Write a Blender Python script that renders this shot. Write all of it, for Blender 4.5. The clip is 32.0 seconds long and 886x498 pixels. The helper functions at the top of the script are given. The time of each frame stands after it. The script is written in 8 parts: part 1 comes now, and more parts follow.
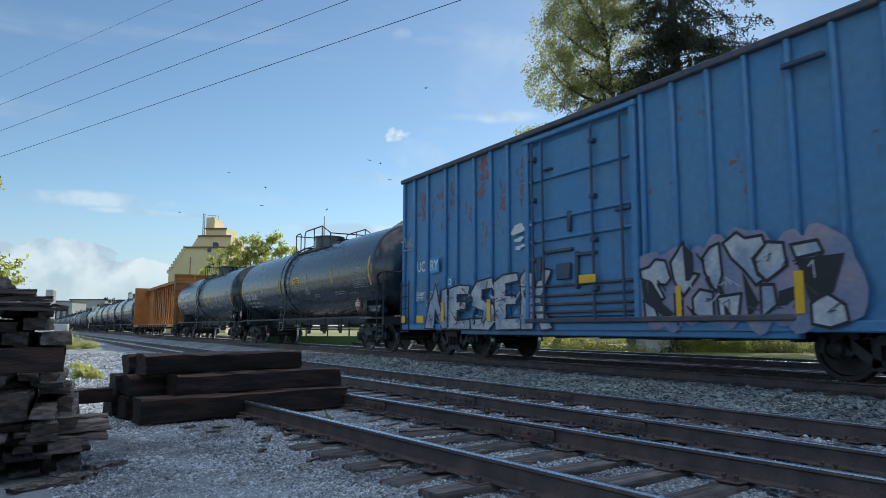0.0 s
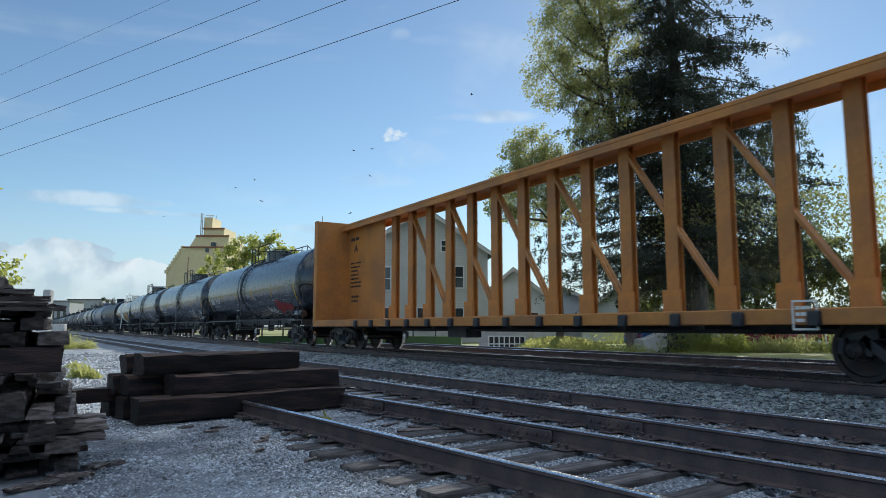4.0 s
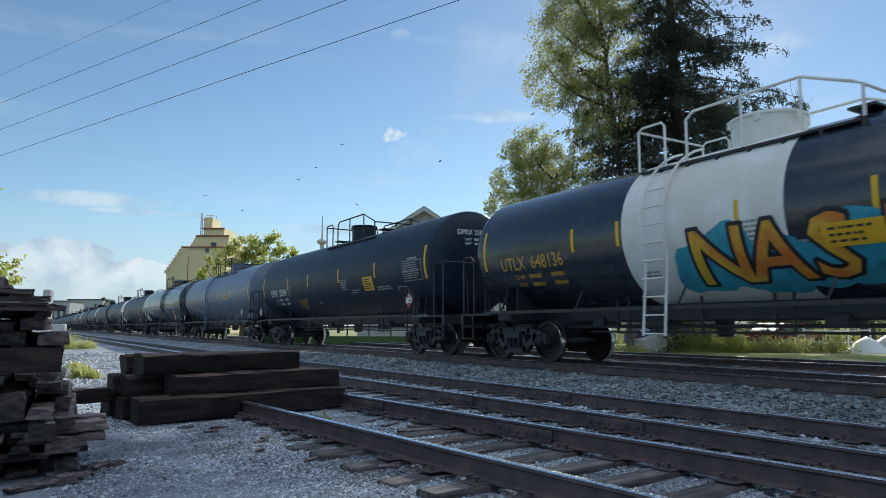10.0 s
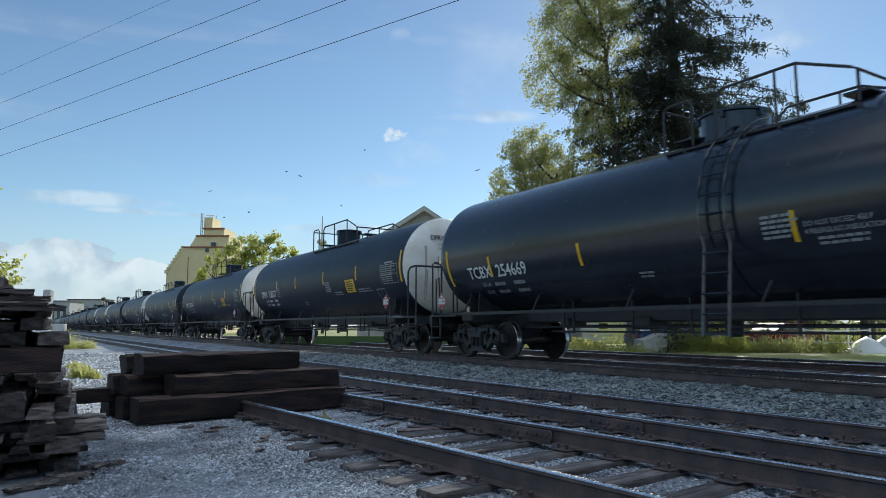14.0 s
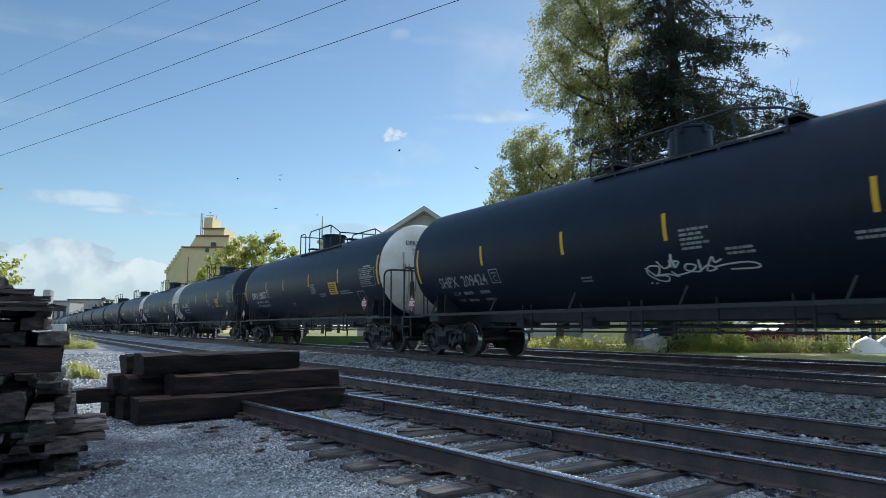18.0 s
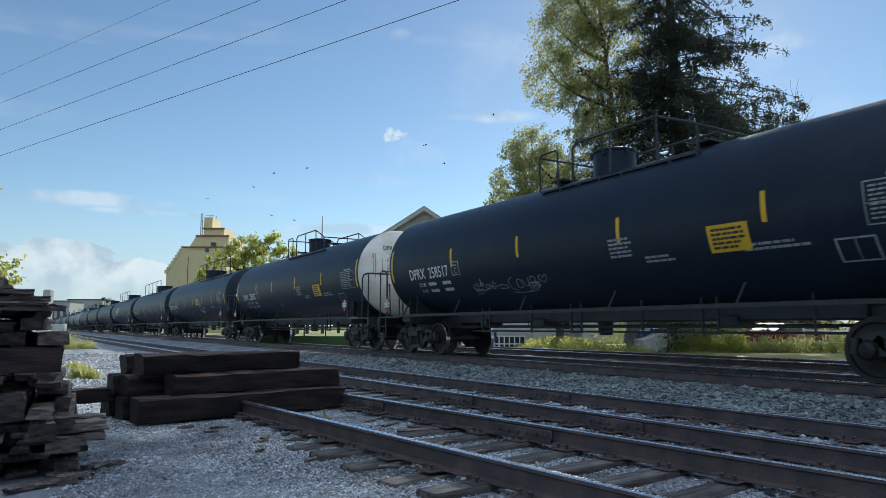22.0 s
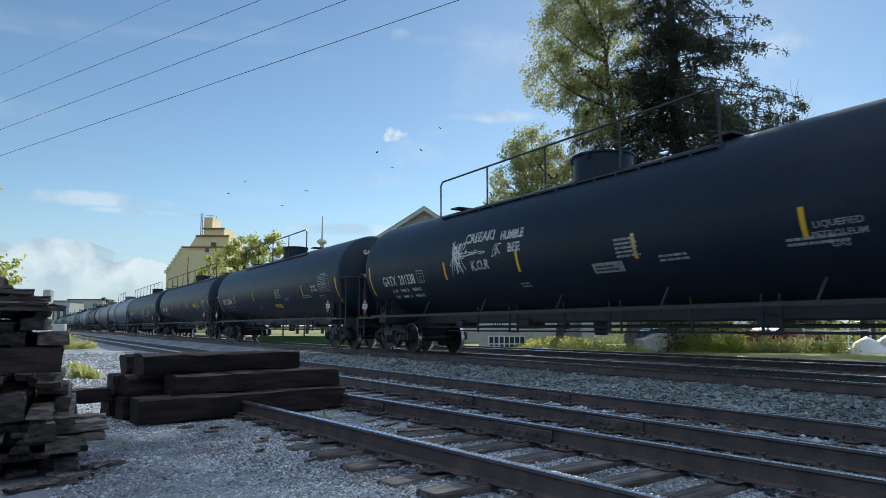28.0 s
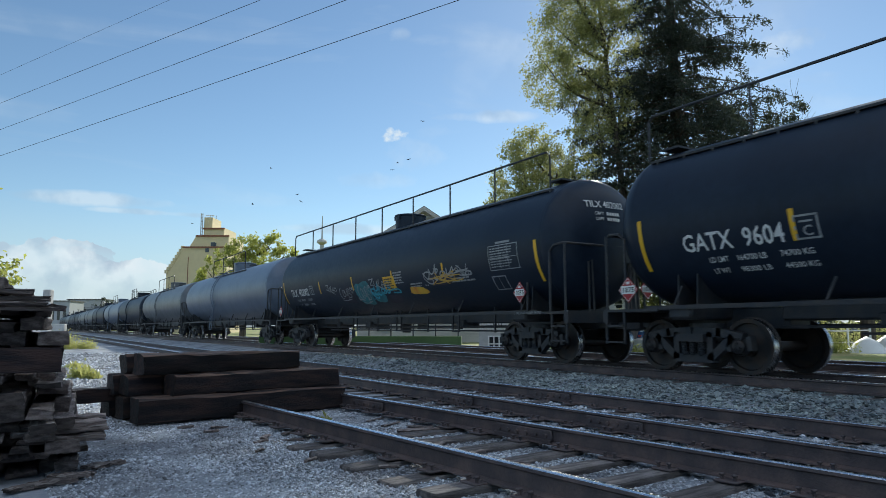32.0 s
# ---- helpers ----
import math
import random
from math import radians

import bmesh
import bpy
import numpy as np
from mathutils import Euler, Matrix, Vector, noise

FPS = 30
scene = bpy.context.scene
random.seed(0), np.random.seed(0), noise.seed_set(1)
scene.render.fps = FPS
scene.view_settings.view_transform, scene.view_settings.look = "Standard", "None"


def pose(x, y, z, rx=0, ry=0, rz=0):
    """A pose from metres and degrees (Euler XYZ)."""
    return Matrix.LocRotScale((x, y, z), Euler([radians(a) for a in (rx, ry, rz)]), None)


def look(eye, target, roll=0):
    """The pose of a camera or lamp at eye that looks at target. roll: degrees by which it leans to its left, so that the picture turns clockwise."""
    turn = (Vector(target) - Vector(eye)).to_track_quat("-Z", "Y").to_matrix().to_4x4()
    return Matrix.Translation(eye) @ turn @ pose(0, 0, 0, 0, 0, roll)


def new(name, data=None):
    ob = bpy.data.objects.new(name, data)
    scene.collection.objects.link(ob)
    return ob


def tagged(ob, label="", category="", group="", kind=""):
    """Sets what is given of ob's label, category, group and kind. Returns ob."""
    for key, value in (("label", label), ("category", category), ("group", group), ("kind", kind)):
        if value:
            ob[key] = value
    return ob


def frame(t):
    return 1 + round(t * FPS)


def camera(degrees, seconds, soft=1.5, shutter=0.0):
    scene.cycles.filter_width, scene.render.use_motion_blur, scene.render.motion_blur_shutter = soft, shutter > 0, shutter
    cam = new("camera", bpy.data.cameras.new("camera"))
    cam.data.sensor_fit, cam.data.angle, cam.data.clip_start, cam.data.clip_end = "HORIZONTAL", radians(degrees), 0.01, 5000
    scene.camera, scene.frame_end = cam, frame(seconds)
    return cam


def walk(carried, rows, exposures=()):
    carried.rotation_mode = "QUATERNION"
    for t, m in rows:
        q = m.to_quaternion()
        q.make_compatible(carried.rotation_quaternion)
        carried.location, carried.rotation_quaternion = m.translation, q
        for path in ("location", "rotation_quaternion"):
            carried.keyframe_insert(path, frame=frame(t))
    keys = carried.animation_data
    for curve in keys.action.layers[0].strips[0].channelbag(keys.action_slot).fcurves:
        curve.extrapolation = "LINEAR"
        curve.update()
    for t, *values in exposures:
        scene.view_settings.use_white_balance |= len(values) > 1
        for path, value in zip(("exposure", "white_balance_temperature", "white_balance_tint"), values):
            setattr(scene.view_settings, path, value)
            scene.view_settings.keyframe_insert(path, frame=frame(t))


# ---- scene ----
# ---------------------------------------------------------------- camera
EYE = 0.765            # height of the lens over the main line's rail heads
HEADING = 31.46        # degrees to the right of the main line
TILT = 6.61
cam = camera(66.32, 32.0, 0.8, 0.1)
walk(cam, [(0.0, pose(0, 0, EYE, 90 + TILT, 0, -HEADING + 0.16)),
           (0.9, pose(0, 0, EYE, 90 + TILT, 0, -HEADING)),
           (2.0, pose(0, 0, EYE, 90 + TILT, 0, -HEADING)),
           (32.0, pose(0, 0, EYE, 90 + TILT, 0, -HEADING))],
     exposures=[(0.0, 0.30, 6180, 3), (32.0, 0.30, 6180, 3)])

# ---------------------------------------------------------------- light
SUN_TURN, SUN_HEIGHT = 50.0, 27.5
sun = new("sun", bpy.data.lights.new("sun", "SUN"))
sun.data.energy, sun.data.angle, sun.data.color = 4.2, radians(0.55), (1.0, 0.93, 0.82)
sun.matrix_world = look((60 * math.sin(radians(SUN_TURN)), 60 * math.cos(radians(SUN_TURN)), 60 * math.tan(radians(SUN_HEIGHT))), (0, 0, 0))


def make_sky():
    world = bpy.data.worlds.new("sky")
    scene.world = world
    world.use_nodes = True
    nt = world.node_tree
    nt.nodes.clear()
    N, L = nt.nodes.new, nt.links.new
    out, bg = N("ShaderNodeOutputWorld"), N("ShaderNodeBackground")
    sky = N("ShaderNodeTexSky")
    sky.sky_type, sky.sun_disc = "NISHITA", False
    sky.sun_elevation, sky.sun_rotation = radians(SUN_HEIGHT), radians(SUN_TURN)
    sky.air_density, sky.dust_density, sky.ozone_density = 1.0, 0.08, 2.4
    tc = N("ShaderNodeTexCoord")
    # thin wind-drawn streaks
    mp = N("ShaderNodeMapping")
    mp.inputs["Rotation"].default_value = (0.1, 0.25, radians(-35))
    mp.inputs["Scale"].default_value = (1.6, 6.0, 12.0)
    L(tc.outputs["Generated"], mp.inputs["Vector"])
    n1 = N("ShaderNodeTexNoise")
    n1.inputs["Scale"].default_value, n1.inputs["Detail"].default_value, n1.inputs["Distortion"].default_value = 1.1, 7.0, 0.6
    L(mp.outputs["Vector"], n1.inputs["Vector"])
    r1 = N("ShaderNodeMapRange")
    r1.inputs["From Min"].default_value, r1.inputs["From Max"].default_value = 0.54, 0.80
    r1.inputs["To Max"].default_value = 0.30
    L(n1.outputs["Fac"], r1.inputs["Value"])
    total = r1.outputs["Result"]

    made = {}

    def node(kind, op, a, b):
        n = N(kind)
        n.operation = op
        for i, v in enumerate((a, b)):
            if isinstance(v, (int, float, tuple)):
                n.inputs[i].default_value = v
            else:
                L(v, n.inputs[i])
        return n.outputs["Value"]

    def span(value, lo, hi, a, b):
        m = N("ShaderNodeMapRange")
        for k, v in (("From Min", lo), ("From Max", hi), ("To Min", a), ("To Max", b)):
            m.inputs[k].default_value = v
        L(value, m.inputs["Value"])
        return m.outputs["Result"]

    def fluff_of(scale):
        if scale not in made:
            nz = N("ShaderNodeTexNoise")
            nz.inputs["Scale"].default_value, nz.inputs["Detail"].default_value = scale, 7.0
            L(tc.outputs["Generated"], nz.inputs["Vector"])
            made[scale] = nz.outputs["Fac"]
        return made[scale]

    def cloud(direction, size, fluff, amount, flat, soft=0.75, shade=0.0, ragged=2.4, base=False):
        """A cloud round one direction: an ellipse, ragged by noise; shade: how grey its inside gets."""
        d = Vector(direction).normalized()
        side = d.cross(Vector((0, 0, 1))).normalized()
        upw = side.cross(d).normalized()
        dot = lambda v: node("ShaderNodeVectorMath", "DOT_PRODUCT", tc.outputs["Generated"], tuple(v))
        mm = lambda op, a, b: node("ShaderNodeMath", op, a, b)
        u = mm("DIVIDE", dot(side), size)
        v = mm("DIVIDE", dot(upw), size * flat)
        rr = mm("ADD", mm("MULTIPLY", u, u), mm("MULTIPLY", v, v))
        k = mm("SUBTRACT", mm("MULTIPLY", fluff_of(fluff), ragged), mm("ADD", rr, ragged / 2 - 0.75))
        k = mm("MULTIPLY", k, mm("GREATER_THAN", dot(d), 0.0))
        out_ = span(k, 0.0, soft, 0.0, amount)
        if shade:
            out_ = mm("MULTIPLY", out_, span(fluff_of(fluff * 0.55), 0.40, 0.60, 1.0 - shade, 1.0))
        if base:
            out_ = mm("MULTIPLY", out_, span(v, -0.1, 0.62, 0.36, 1.0))
        return out_

    def heading(deg_right, elev):
        a, e = radians(HEADING + deg_right), radians(elev)
        return (math.sin(a) * math.cos(e), math.cos(a) * math.cos(e), math.sin(e))
    terms = [cloud(heading(-31.5, 3.4), 0.125, 30.0, 0.95, 0.48, 0.06, 0.34, 1.2, True),
             cloud(heading(-25.5, 2.8), 0.100, 38.0, 0.95, 0.52, 0.06, 0.36, 1.3, True),
             cloud(heading(-29.0, 5.2), 0.060, 52.0, 1.0, 0.48, 0.06, 0.24, 1.4, True),
             cloud(heading(-20.5, 2.8), 0.050, 44.0, 0.70, 0.50, 0.20, 0.20, 1.3, True),
             cloud(heading(-24.0, 8.9), 0.10, 20.0, 0.40, 0.05),
             cloud(heading(-4.3, 16.1), 0.020, 95.0, 0.80, 0.55, 1.1, 0.0, 4.5),
             cloud(heading(-2.4, 14.6), 0.050, 44.0, 0.16, 0.55),
             cloud(heading(-27, 9.6), 0.12, 14.0, 0.50, 0.10),
             cloud(heading(-9, 8.2), 0.11, 14.0, 0.45, 0.09),
             cloud(heading(4, 17.6), 0.09, 16.0, 0.45, 0.13),
             cloud(heading(-5, 12.4), 0.07, 18.0, 0.25, 0.25),
             cloud(heading(-4, 24.0), 0.022, 30.0, 0.25, 0.6),
             cloud(heading(28.4, 21.0), 0.05, 30.0, 0.40, 0.40)]
    # unseen broken clouds, added out of view to lighten the shaded ground
    rng = random.Random(4)
    behind = []
    for i in range(20):
        behind.append(cloud(heading(62 + 236 * (i + rng.uniform(0.1, 0.9)) / 20, (36, 50, 63, 74)[i % 4] + rng.uniform(-4, 5)), rng.uniform(0.22, 0.36), 5.0, 0.88, rng.uniform(0.5, 0.8), 0.5, 0.3))
    added_clouds = 0.0
    for t in terms:
        n = N("ShaderNodeMath")
        n.operation = "MAXIMUM"
        L(total, n.inputs[0])
        L(t, n.inputs[1])
        total = n.outputs[0]
    # a pale haze low over the horizon
    sep = N("ShaderNodeSeparateXYZ")
    L(tc.outputs["Generated"], sep.inputs["Vector"])
    haze, veil = N("ShaderNodeMixRGB"), span(sep.outputs["Z"], 0.0, 0.17, 0.85, 0.0)
    haze.inputs["Color2"].default_value = (4.4, 5.35, 6.5, 1)
    L(veil, haze.inputs["Fac"])
    L(sky.outputs["Color"], haze.inputs["Color1"])
    mix = N("ShaderNodeMixRGB")
    puff = N("ShaderNodeMixRGB")
    puff.inputs["Color1"].default_value, puff.inputs["Color2"].default_value = (4.3, 5.0, 6.0, 1), (7.3, 7.6, 8.0, 1)
    L(span(fluff_of(19.0), 0.40, 0.57, 0.0, 1.0), puff.inputs["Fac"])
    L(puff.outputs["Color"], mix.inputs["Color2"])
    L(total, mix.inputs["Fac"])
    L(haze.outputs["Color"], mix.inputs["Color1"])
    # the added clouds, away from the sun, are set brighter for more fill
    for t in behind:
        n = N("ShaderNodeMath")
        n.operation = "MAXIMUM"
        n.inputs[0].default_value = 0.0
        if added_clouds:
            L(added_clouds, n.inputs[0])
        L(t, n.inputs[1])
        added_clouds = n.outputs[0]
    full = N("ShaderNodeMixRGB")
    full.inputs["Color2"].default_value = (10.2, 10.6, 11.4, 1)
    L(added_clouds, full.inputs["Fac"])
    L(mix.outputs["Color"], full.inputs["Color1"])
    L(full.outputs["Color"], bg.inputs["Color"])
    bg.inputs["Strength"].default_value = 0.090
    L(bg.outputs["Background"], out.inputs["Surface"])


make_sky()
# ---------------------------------------------------------------- materials
def material(name, color, rough=0.6, metal=0.0, vary=0.25, scale=3.0, bump=0.0, bump_scale=30.0, second=None, coat=0.0, per_piece=0.0,
             stretch=(1, 1, 1), glow=0.0, spec=0.5, spread=(0.42, 0.62)):
    """A surface with large stains and fine grain; second: the colour of the stains."""
    m = bpy.data.materials.new(name)
    m.use_nodes = True
    nt = m.node_tree
    b = nt.nodes["Principled BSDF"]
    N, L = nt.nodes.new, nt.links.new
    b.inputs["Roughness"].default_value, b.inputs["Metallic"].default_value = rough, metal
    b.inputs["Coat Weight"].default_value = coat
    b.inputs["Specular IOR Level"].default_value = spec
    tc, mp = N("ShaderNodeTexCoord"), N("ShaderNodeMapping")
    mp.inputs["Scale"].default_value = stretch
    L(tc.outputs["Object"], mp.inputs["Vector"])
    big, fine = N("ShaderNodeTexNoise"), N("ShaderNodeTexNoise")
    for n, s, d in ((big, scale, 5.0), (fine, scale * 9, 6.0)):
        n.inputs["Scale"].default_value, n.inputs["Detail"].default_value = s, d
        L(mp.outputs["Vector"], n.inputs["Vector"])
    ramp = N("ShaderNodeMapRange")
    ramp.inputs["From Min"].default_value, ramp.inputs["From Max"].default_value = spread
    L(big.outputs["Fac"], ramp.inputs["Value"])
    mix = N("ShaderNodeMixRGB")
    mix.inputs["Color1"].default_value = (*color, 1)
    mix.inputs["Color2"].default_value = (*(second or tuple(c * (1 - vary) for c in color)), 1)
    L(ramp.outputs["Result"], mix.inputs["Fac"])
    hsv = N("ShaderNodeHueSaturation")
    L(mix.outputs["Color"], hsv.inputs["Color"])
    val = N("ShaderNodeMapRange")
    val.inputs["To Min"].default_value, val.inputs["To Max"].default_value = 1 - vary, 1 + vary
    L(fine.outputs["Fac"], val.inputs["Value"])
    value = val.outputs["Result"]
    if per_piece:
        info, vr, mul = N("ShaderNodeObjectInfo"), N("ShaderNodeMapRange"), N("ShaderNodeMath")
        geo, add, fr = N("ShaderNodeNewGeometry"), N("ShaderNodeMath"), N("ShaderNodeMath")
        add.operation, fr.operation = "ADD", "FRACT"
        L(info.outputs["Random"], add.inputs[0])
        L(geo.outputs["Random Per Island"], add.inputs[1])
        L(add.outputs[0], fr.inputs[0])
        L(fr.outputs[0], vr.inputs["Value"])
        vr.inputs["To Min"].default_value, vr.inputs["To Max"].default_value = 1 - per_piece, 1 + per_piece
        mul.operation = "MULTIPLY"
        L(vr.outputs["Result"], mul.inputs[0])
        L(value, mul.inputs[1])
        value = mul.outputs[0]
    L(value, hsv.inputs["Value"])
    L(hsv.outputs["Color"], b.inputs["Base Color"])
    if glow:
        L(hsv.outputs["Color"], b.inputs["Emission Color"])
        b.inputs["Emission Strength"].default_value = glow
    rr = N("ShaderNodeMapRange")
    rr.inputs["To Min"].default_value, rr.inputs["To Max"].default_value = max(0.02, rough - 0.12), min(1.0, rough + 0.12)
    L(fine.outputs["Fac"], rr.inputs["Value"])
    L(rr.outputs["Result"], b.inputs["Roughness"])
    if bump:
        bn, bp = N("ShaderNodeTexNoise"), N("ShaderNodeBump")
        bn.inputs["Scale"].default_value, bn.inputs["Detail"].default_value = bump_scale, 5.0
        L(mp.outputs["Vector"], bn.inputs["Vector"])
        L(bn.outputs["Fac"], bp.inputs["Height"])
        bp.inputs["Strength"].default_value, bp.inputs["Distance"].default_value = bump, 0.02
        L(bp.outputs["Normal"], b.inputs["Normal"])
    return m


def leaf_material(name, color, through_color, vary=0.35):
    m = bpy.data.materials.new(name)
    m.use_nodes = True
    nt = m.node_tree
    N, L = nt.nodes.new, nt.links.new
    b = nt.nodes["Principled BSDF"]
    b.inputs["Roughness"].default_value = 0.55
    geo, vr, hsv = N("ShaderNodeNewGeometry"), N("ShaderNodeMapRange"), N("ShaderNodeHueSaturation")
    L(geo.outputs["Random Per Island"], vr.inputs["Value"])
    vr.inputs["To Min"].default_value, vr.inputs["To Max"].default_value = 1 - vary, 1 + vary
    hsv.inputs["Color"].default_value = (*color, 1)
    L(vr.outputs["Result"], hsv.inputs["Value"])
    L(hsv.outputs["Color"], b.inputs["Base Color"])
    tr, mx = N("ShaderNodeBsdfTranslucent"), N("ShaderNodeMixShader")
    tr.inputs["Color"].default_value = (*through_color, 1)
    mx.inputs["Fac"].default_value = 0.5
    L(b.outputs["BSDF"], mx.inputs[1])
    L(tr.outputs["BSDF"], mx.inputs[2])
    L(mx.outputs["Shader"], nt.nodes["Material Output"].inputs["Surface"])
    return m


M_BLACK = material("black_tank_paint", (0.010, 0.016, 0.028), 0.25, 0, 0.25, 0.6, 0.012, 8, (0.014, 0.021, 0.034), spec=0.95, coat=0.2)
M_GLOSS = material("glossy_black_tank_paint", (0.009, 0.014, 0.025), 0.23, 0, 0.2, 0.6, 0.010, 8, (0.013, 0.018, 0.029), spec=0.85)
M_DULL = material("dull_black_tank_paint", (0.0115, 0.020, 0.037), 0.42, 0, 0.3, 0.8, 0.02, 10, (0.015, 0.0245, 0.043), spec=0.25)
M_SLATE = material("slate_blue_tank_paint", (0.128, 0.160, 0.225), 0.36, 0, 0.15, 0.7, 0.02, 12, (0.100, 0.128, 0.180))
M_GREY = material("grey_tank_paint", (0.13, 0.14, 0.16), 0.38, 0, 0.2, 0.7, 0.02, 12, (0.09, 0.10, 0.11))
M_WHITE = material("white_tank_paint", (0.84, 0.84, 0.82), 0.45, 0, 0.08, 1.2, 0.02, 12, (0.76, 0.73, 0.66))
M_HEAD = material("weathered_white_head_paint", (0.86, 0.85, 0.82), 0.5, 0, 0.10, 0.9, 0.02, 12, (0.70, 0.65, 0.57))
M_STEEL = material("dark_cast_steel", (0.022, 0.026, 0.034), 0.55, 0.0, 0.4, 4, 0.25, 40, (0.040, 0.037, 0.038))
M_WHEEL = material("worn_wheel_steel", (0.028, 0.027, 0.029), 0.5, 0.4, 0.4, 5, 0.1, 40, (0.050, 0.036, 0.030))
M_TREAD = material("polished_tread_steel", (0.55, 0.55, 0.56), 0.25, 1.0, 0.1, 6)
M_RAIL = material("rusty_rail_steel", (0.088, 0.070, 0.072), 0.6, 0.1, 0.35, 4, 0.3, 60, (0.145, 0.105, 0.098))
M_RAILTOP = material("polished_rail_head", (0.82, 0.82, 0.83), 0.27, 1.0, 0.12, 3, second=(0.66, 0.64, 0.62))
M_TIE = material("creosoted_tie_wood", (0.085, 0.074, 0.072), 0.8, 0, 0.45, 3, 0.8, 30, (0.20, 0.175, 0.168), per_piece=0.45, stretch=(1, 6, 6))
M_TIMBER = material("old_creosoted_timber", (0.014, 0.012, 0.015), 0.65, 0, 0.5, 2, 0.9, 26, (0.050, 0.029, 0.026), spec=0.3, per_piece=0.6, stretch=(1, 7, 7))
M_OLDTIE = material("split_weathered_tie", (0.13, 0.098, 0.092), 0.8, 0, 0.55, 1.6, 1.2, 26, (0.34, 0.275, 0.255), per_piece=0.65, stretch=(1, 5, 14))
M_WORN = material("worn_brown_timber_edge", (0.15, 0.088, 0.066), 0.75, 0, 0.5, 3, 0.9, 30, (0.05, 0.035, 0.032), stretch=(1, 6, 6))
# for upward tie faces: bleached wear plus top light put into the colour
M_BLEACHED_TOPLIT = material("bleached_toplit_splintered_tie", (0.36, 0.31, 0.29), 0.85, 0, 0.5, 3, 1.0, 30, (0.13, 0.10, 0.09), per_piece=0.4, stretch=(1, 6, 6))
M_STONE = material("crushed_ballast", (0.46, 0.485, 0.53), 0.45, 0, 0.3, 1.5, 0.3, 60, (0.22, 0.23, 0.26), per_piece=0.75, spread=(0.40, 0.66))
M_BALLAST = material("dark_green_grey_ballast", (0.25, 0.285, 0.285), 0.6, 0, 0.3, 2.0, 0.3, 60, (0.16, 0.18, 0.195), per_piece=0.7)
M_STAIN = material("grey_brown_drip_stain", (0.50, 0.44, 0.38), 0.6, 0, 0.3, 2, second=(0.40, 0.32, 0.25))
M_YELLOW = material("yellow_reflective_strip", (0.80, 0.46, 0.02), 0.4, 0, 0.1, 5)
M_LETTER = material("white_stencil_paint", (0.75, 0.75, 0.74), 0.5, 0, 0.12, 6)
M_FAINT = material("faded_white_stencil_paint", (0.36, 0.37, 0.38), 0.6, 0, 0.3, 6)
M_GOLD = material("gold_stencil_paint", (0.62, 0.37, 0.06), 0.5, 0, 0.2, 6)
M_RED = material("placard_red", (0.34, 0.012, 0.02), 0.45, 0, 0.1, 6)
M_BLUE = material("blue_boxcar_paint", (0.078, 0.225, 0.455), 0.45, 0, 0.25, 0.8, 0.08, 14, (0.098, 0.235, 0.420))
M_ORANGE = material("faded_orange_car_paint", (0.50, 0.21, 0.05), 0.6, 0, 0.25, 0.9, 0.06, 20, (0.36, 0.16, 0.055))
M_RUST = material("rust", (0.30, 0.13, 0.09), 0.85, 0, 0.35, 5, 0.3, 40)
# ---------------------------------------------------------------- geometry helpers
def box(bm, lo, hi, turn=None):
    vs = [bm.verts.new((x, y, z)) for x in (lo[0], hi[0]) for y in (lo[1], hi[1]) for z in (lo[2], hi[2])]
    for f in ((0, 1, 3, 2), (4, 6, 7, 5), (0, 4, 5, 1), (2, 3, 7, 6), (0, 2, 6, 4), (1, 5, 7, 3)):
        bm.faces.new([vs[i] for i in f])
    if turn is not None:
        for v in vs:
            v.co = turn @ v.co
    return vs


def chamfer_box(bm, lo, hi, c, turn=None):
    """A box with its twelve edges cut off by c."""
    lo, hi = Vector(lo), Vector(hi)
    n0 = len(bm.verts)
    vs = {}
    for sx in (0, 1):
        for sy in (0, 1):
            for sz in (0, 1):
                p = Vector((hi.x if sx else lo.x, hi.y if sy else lo.y, hi.z if sz else lo.z))
                inw = Vector((-c if sx else c, -c if sy else c, -c if sz else c))
                for ax in range(3):
                    q = p + inw
                    q[ax] = p[ax]
                    vs[sx, sy, sz, ax] = bm.verts.new(turn @ q if turn is not None else q)
    F = bm.faces.new
    for s in (0, 1):
        a = [vs[s, 0, 0, 0], vs[s, 1, 0, 0], vs[s, 1, 1, 0], vs[s, 0, 1, 0]]
        b = [vs[0, s, 0, 1], vs[1, s, 0, 1], vs[1, s, 1, 1], vs[0, s, 1, 1]]
        d = [vs[0, 0, s, 2], vs[1, 0, s, 2], vs[1, 1, s, 2], vs[0, 1, s, 2]]
        F(a if s else a[::-1]), F(b[::-1] if s else b), F(d if s else d[::-1])
    for i in (0, 1):
        for j in (0, 1):
            F([vs[i, j, 0, 0], vs[i, j, 1, 0], vs[i, j, 1, 1], vs[i, j, 0, 1]])
            F([vs[i, 0, j, 0], vs[i, 1, j, 0], vs[i, 1, j, 2], vs[i, 0, j, 2]])
            F([vs[0, i, j, 1], vs[1, i, j, 1], vs[1, i, j, 2], vs[0, i, j, 2]])
    for k in [(a, b, c2) for a in (0, 1) for b in (0, 1) for c2 in (0, 1)]:
        F([vs[(*k, 0)], vs[(*k, 1)], vs[(*k, 2)]])


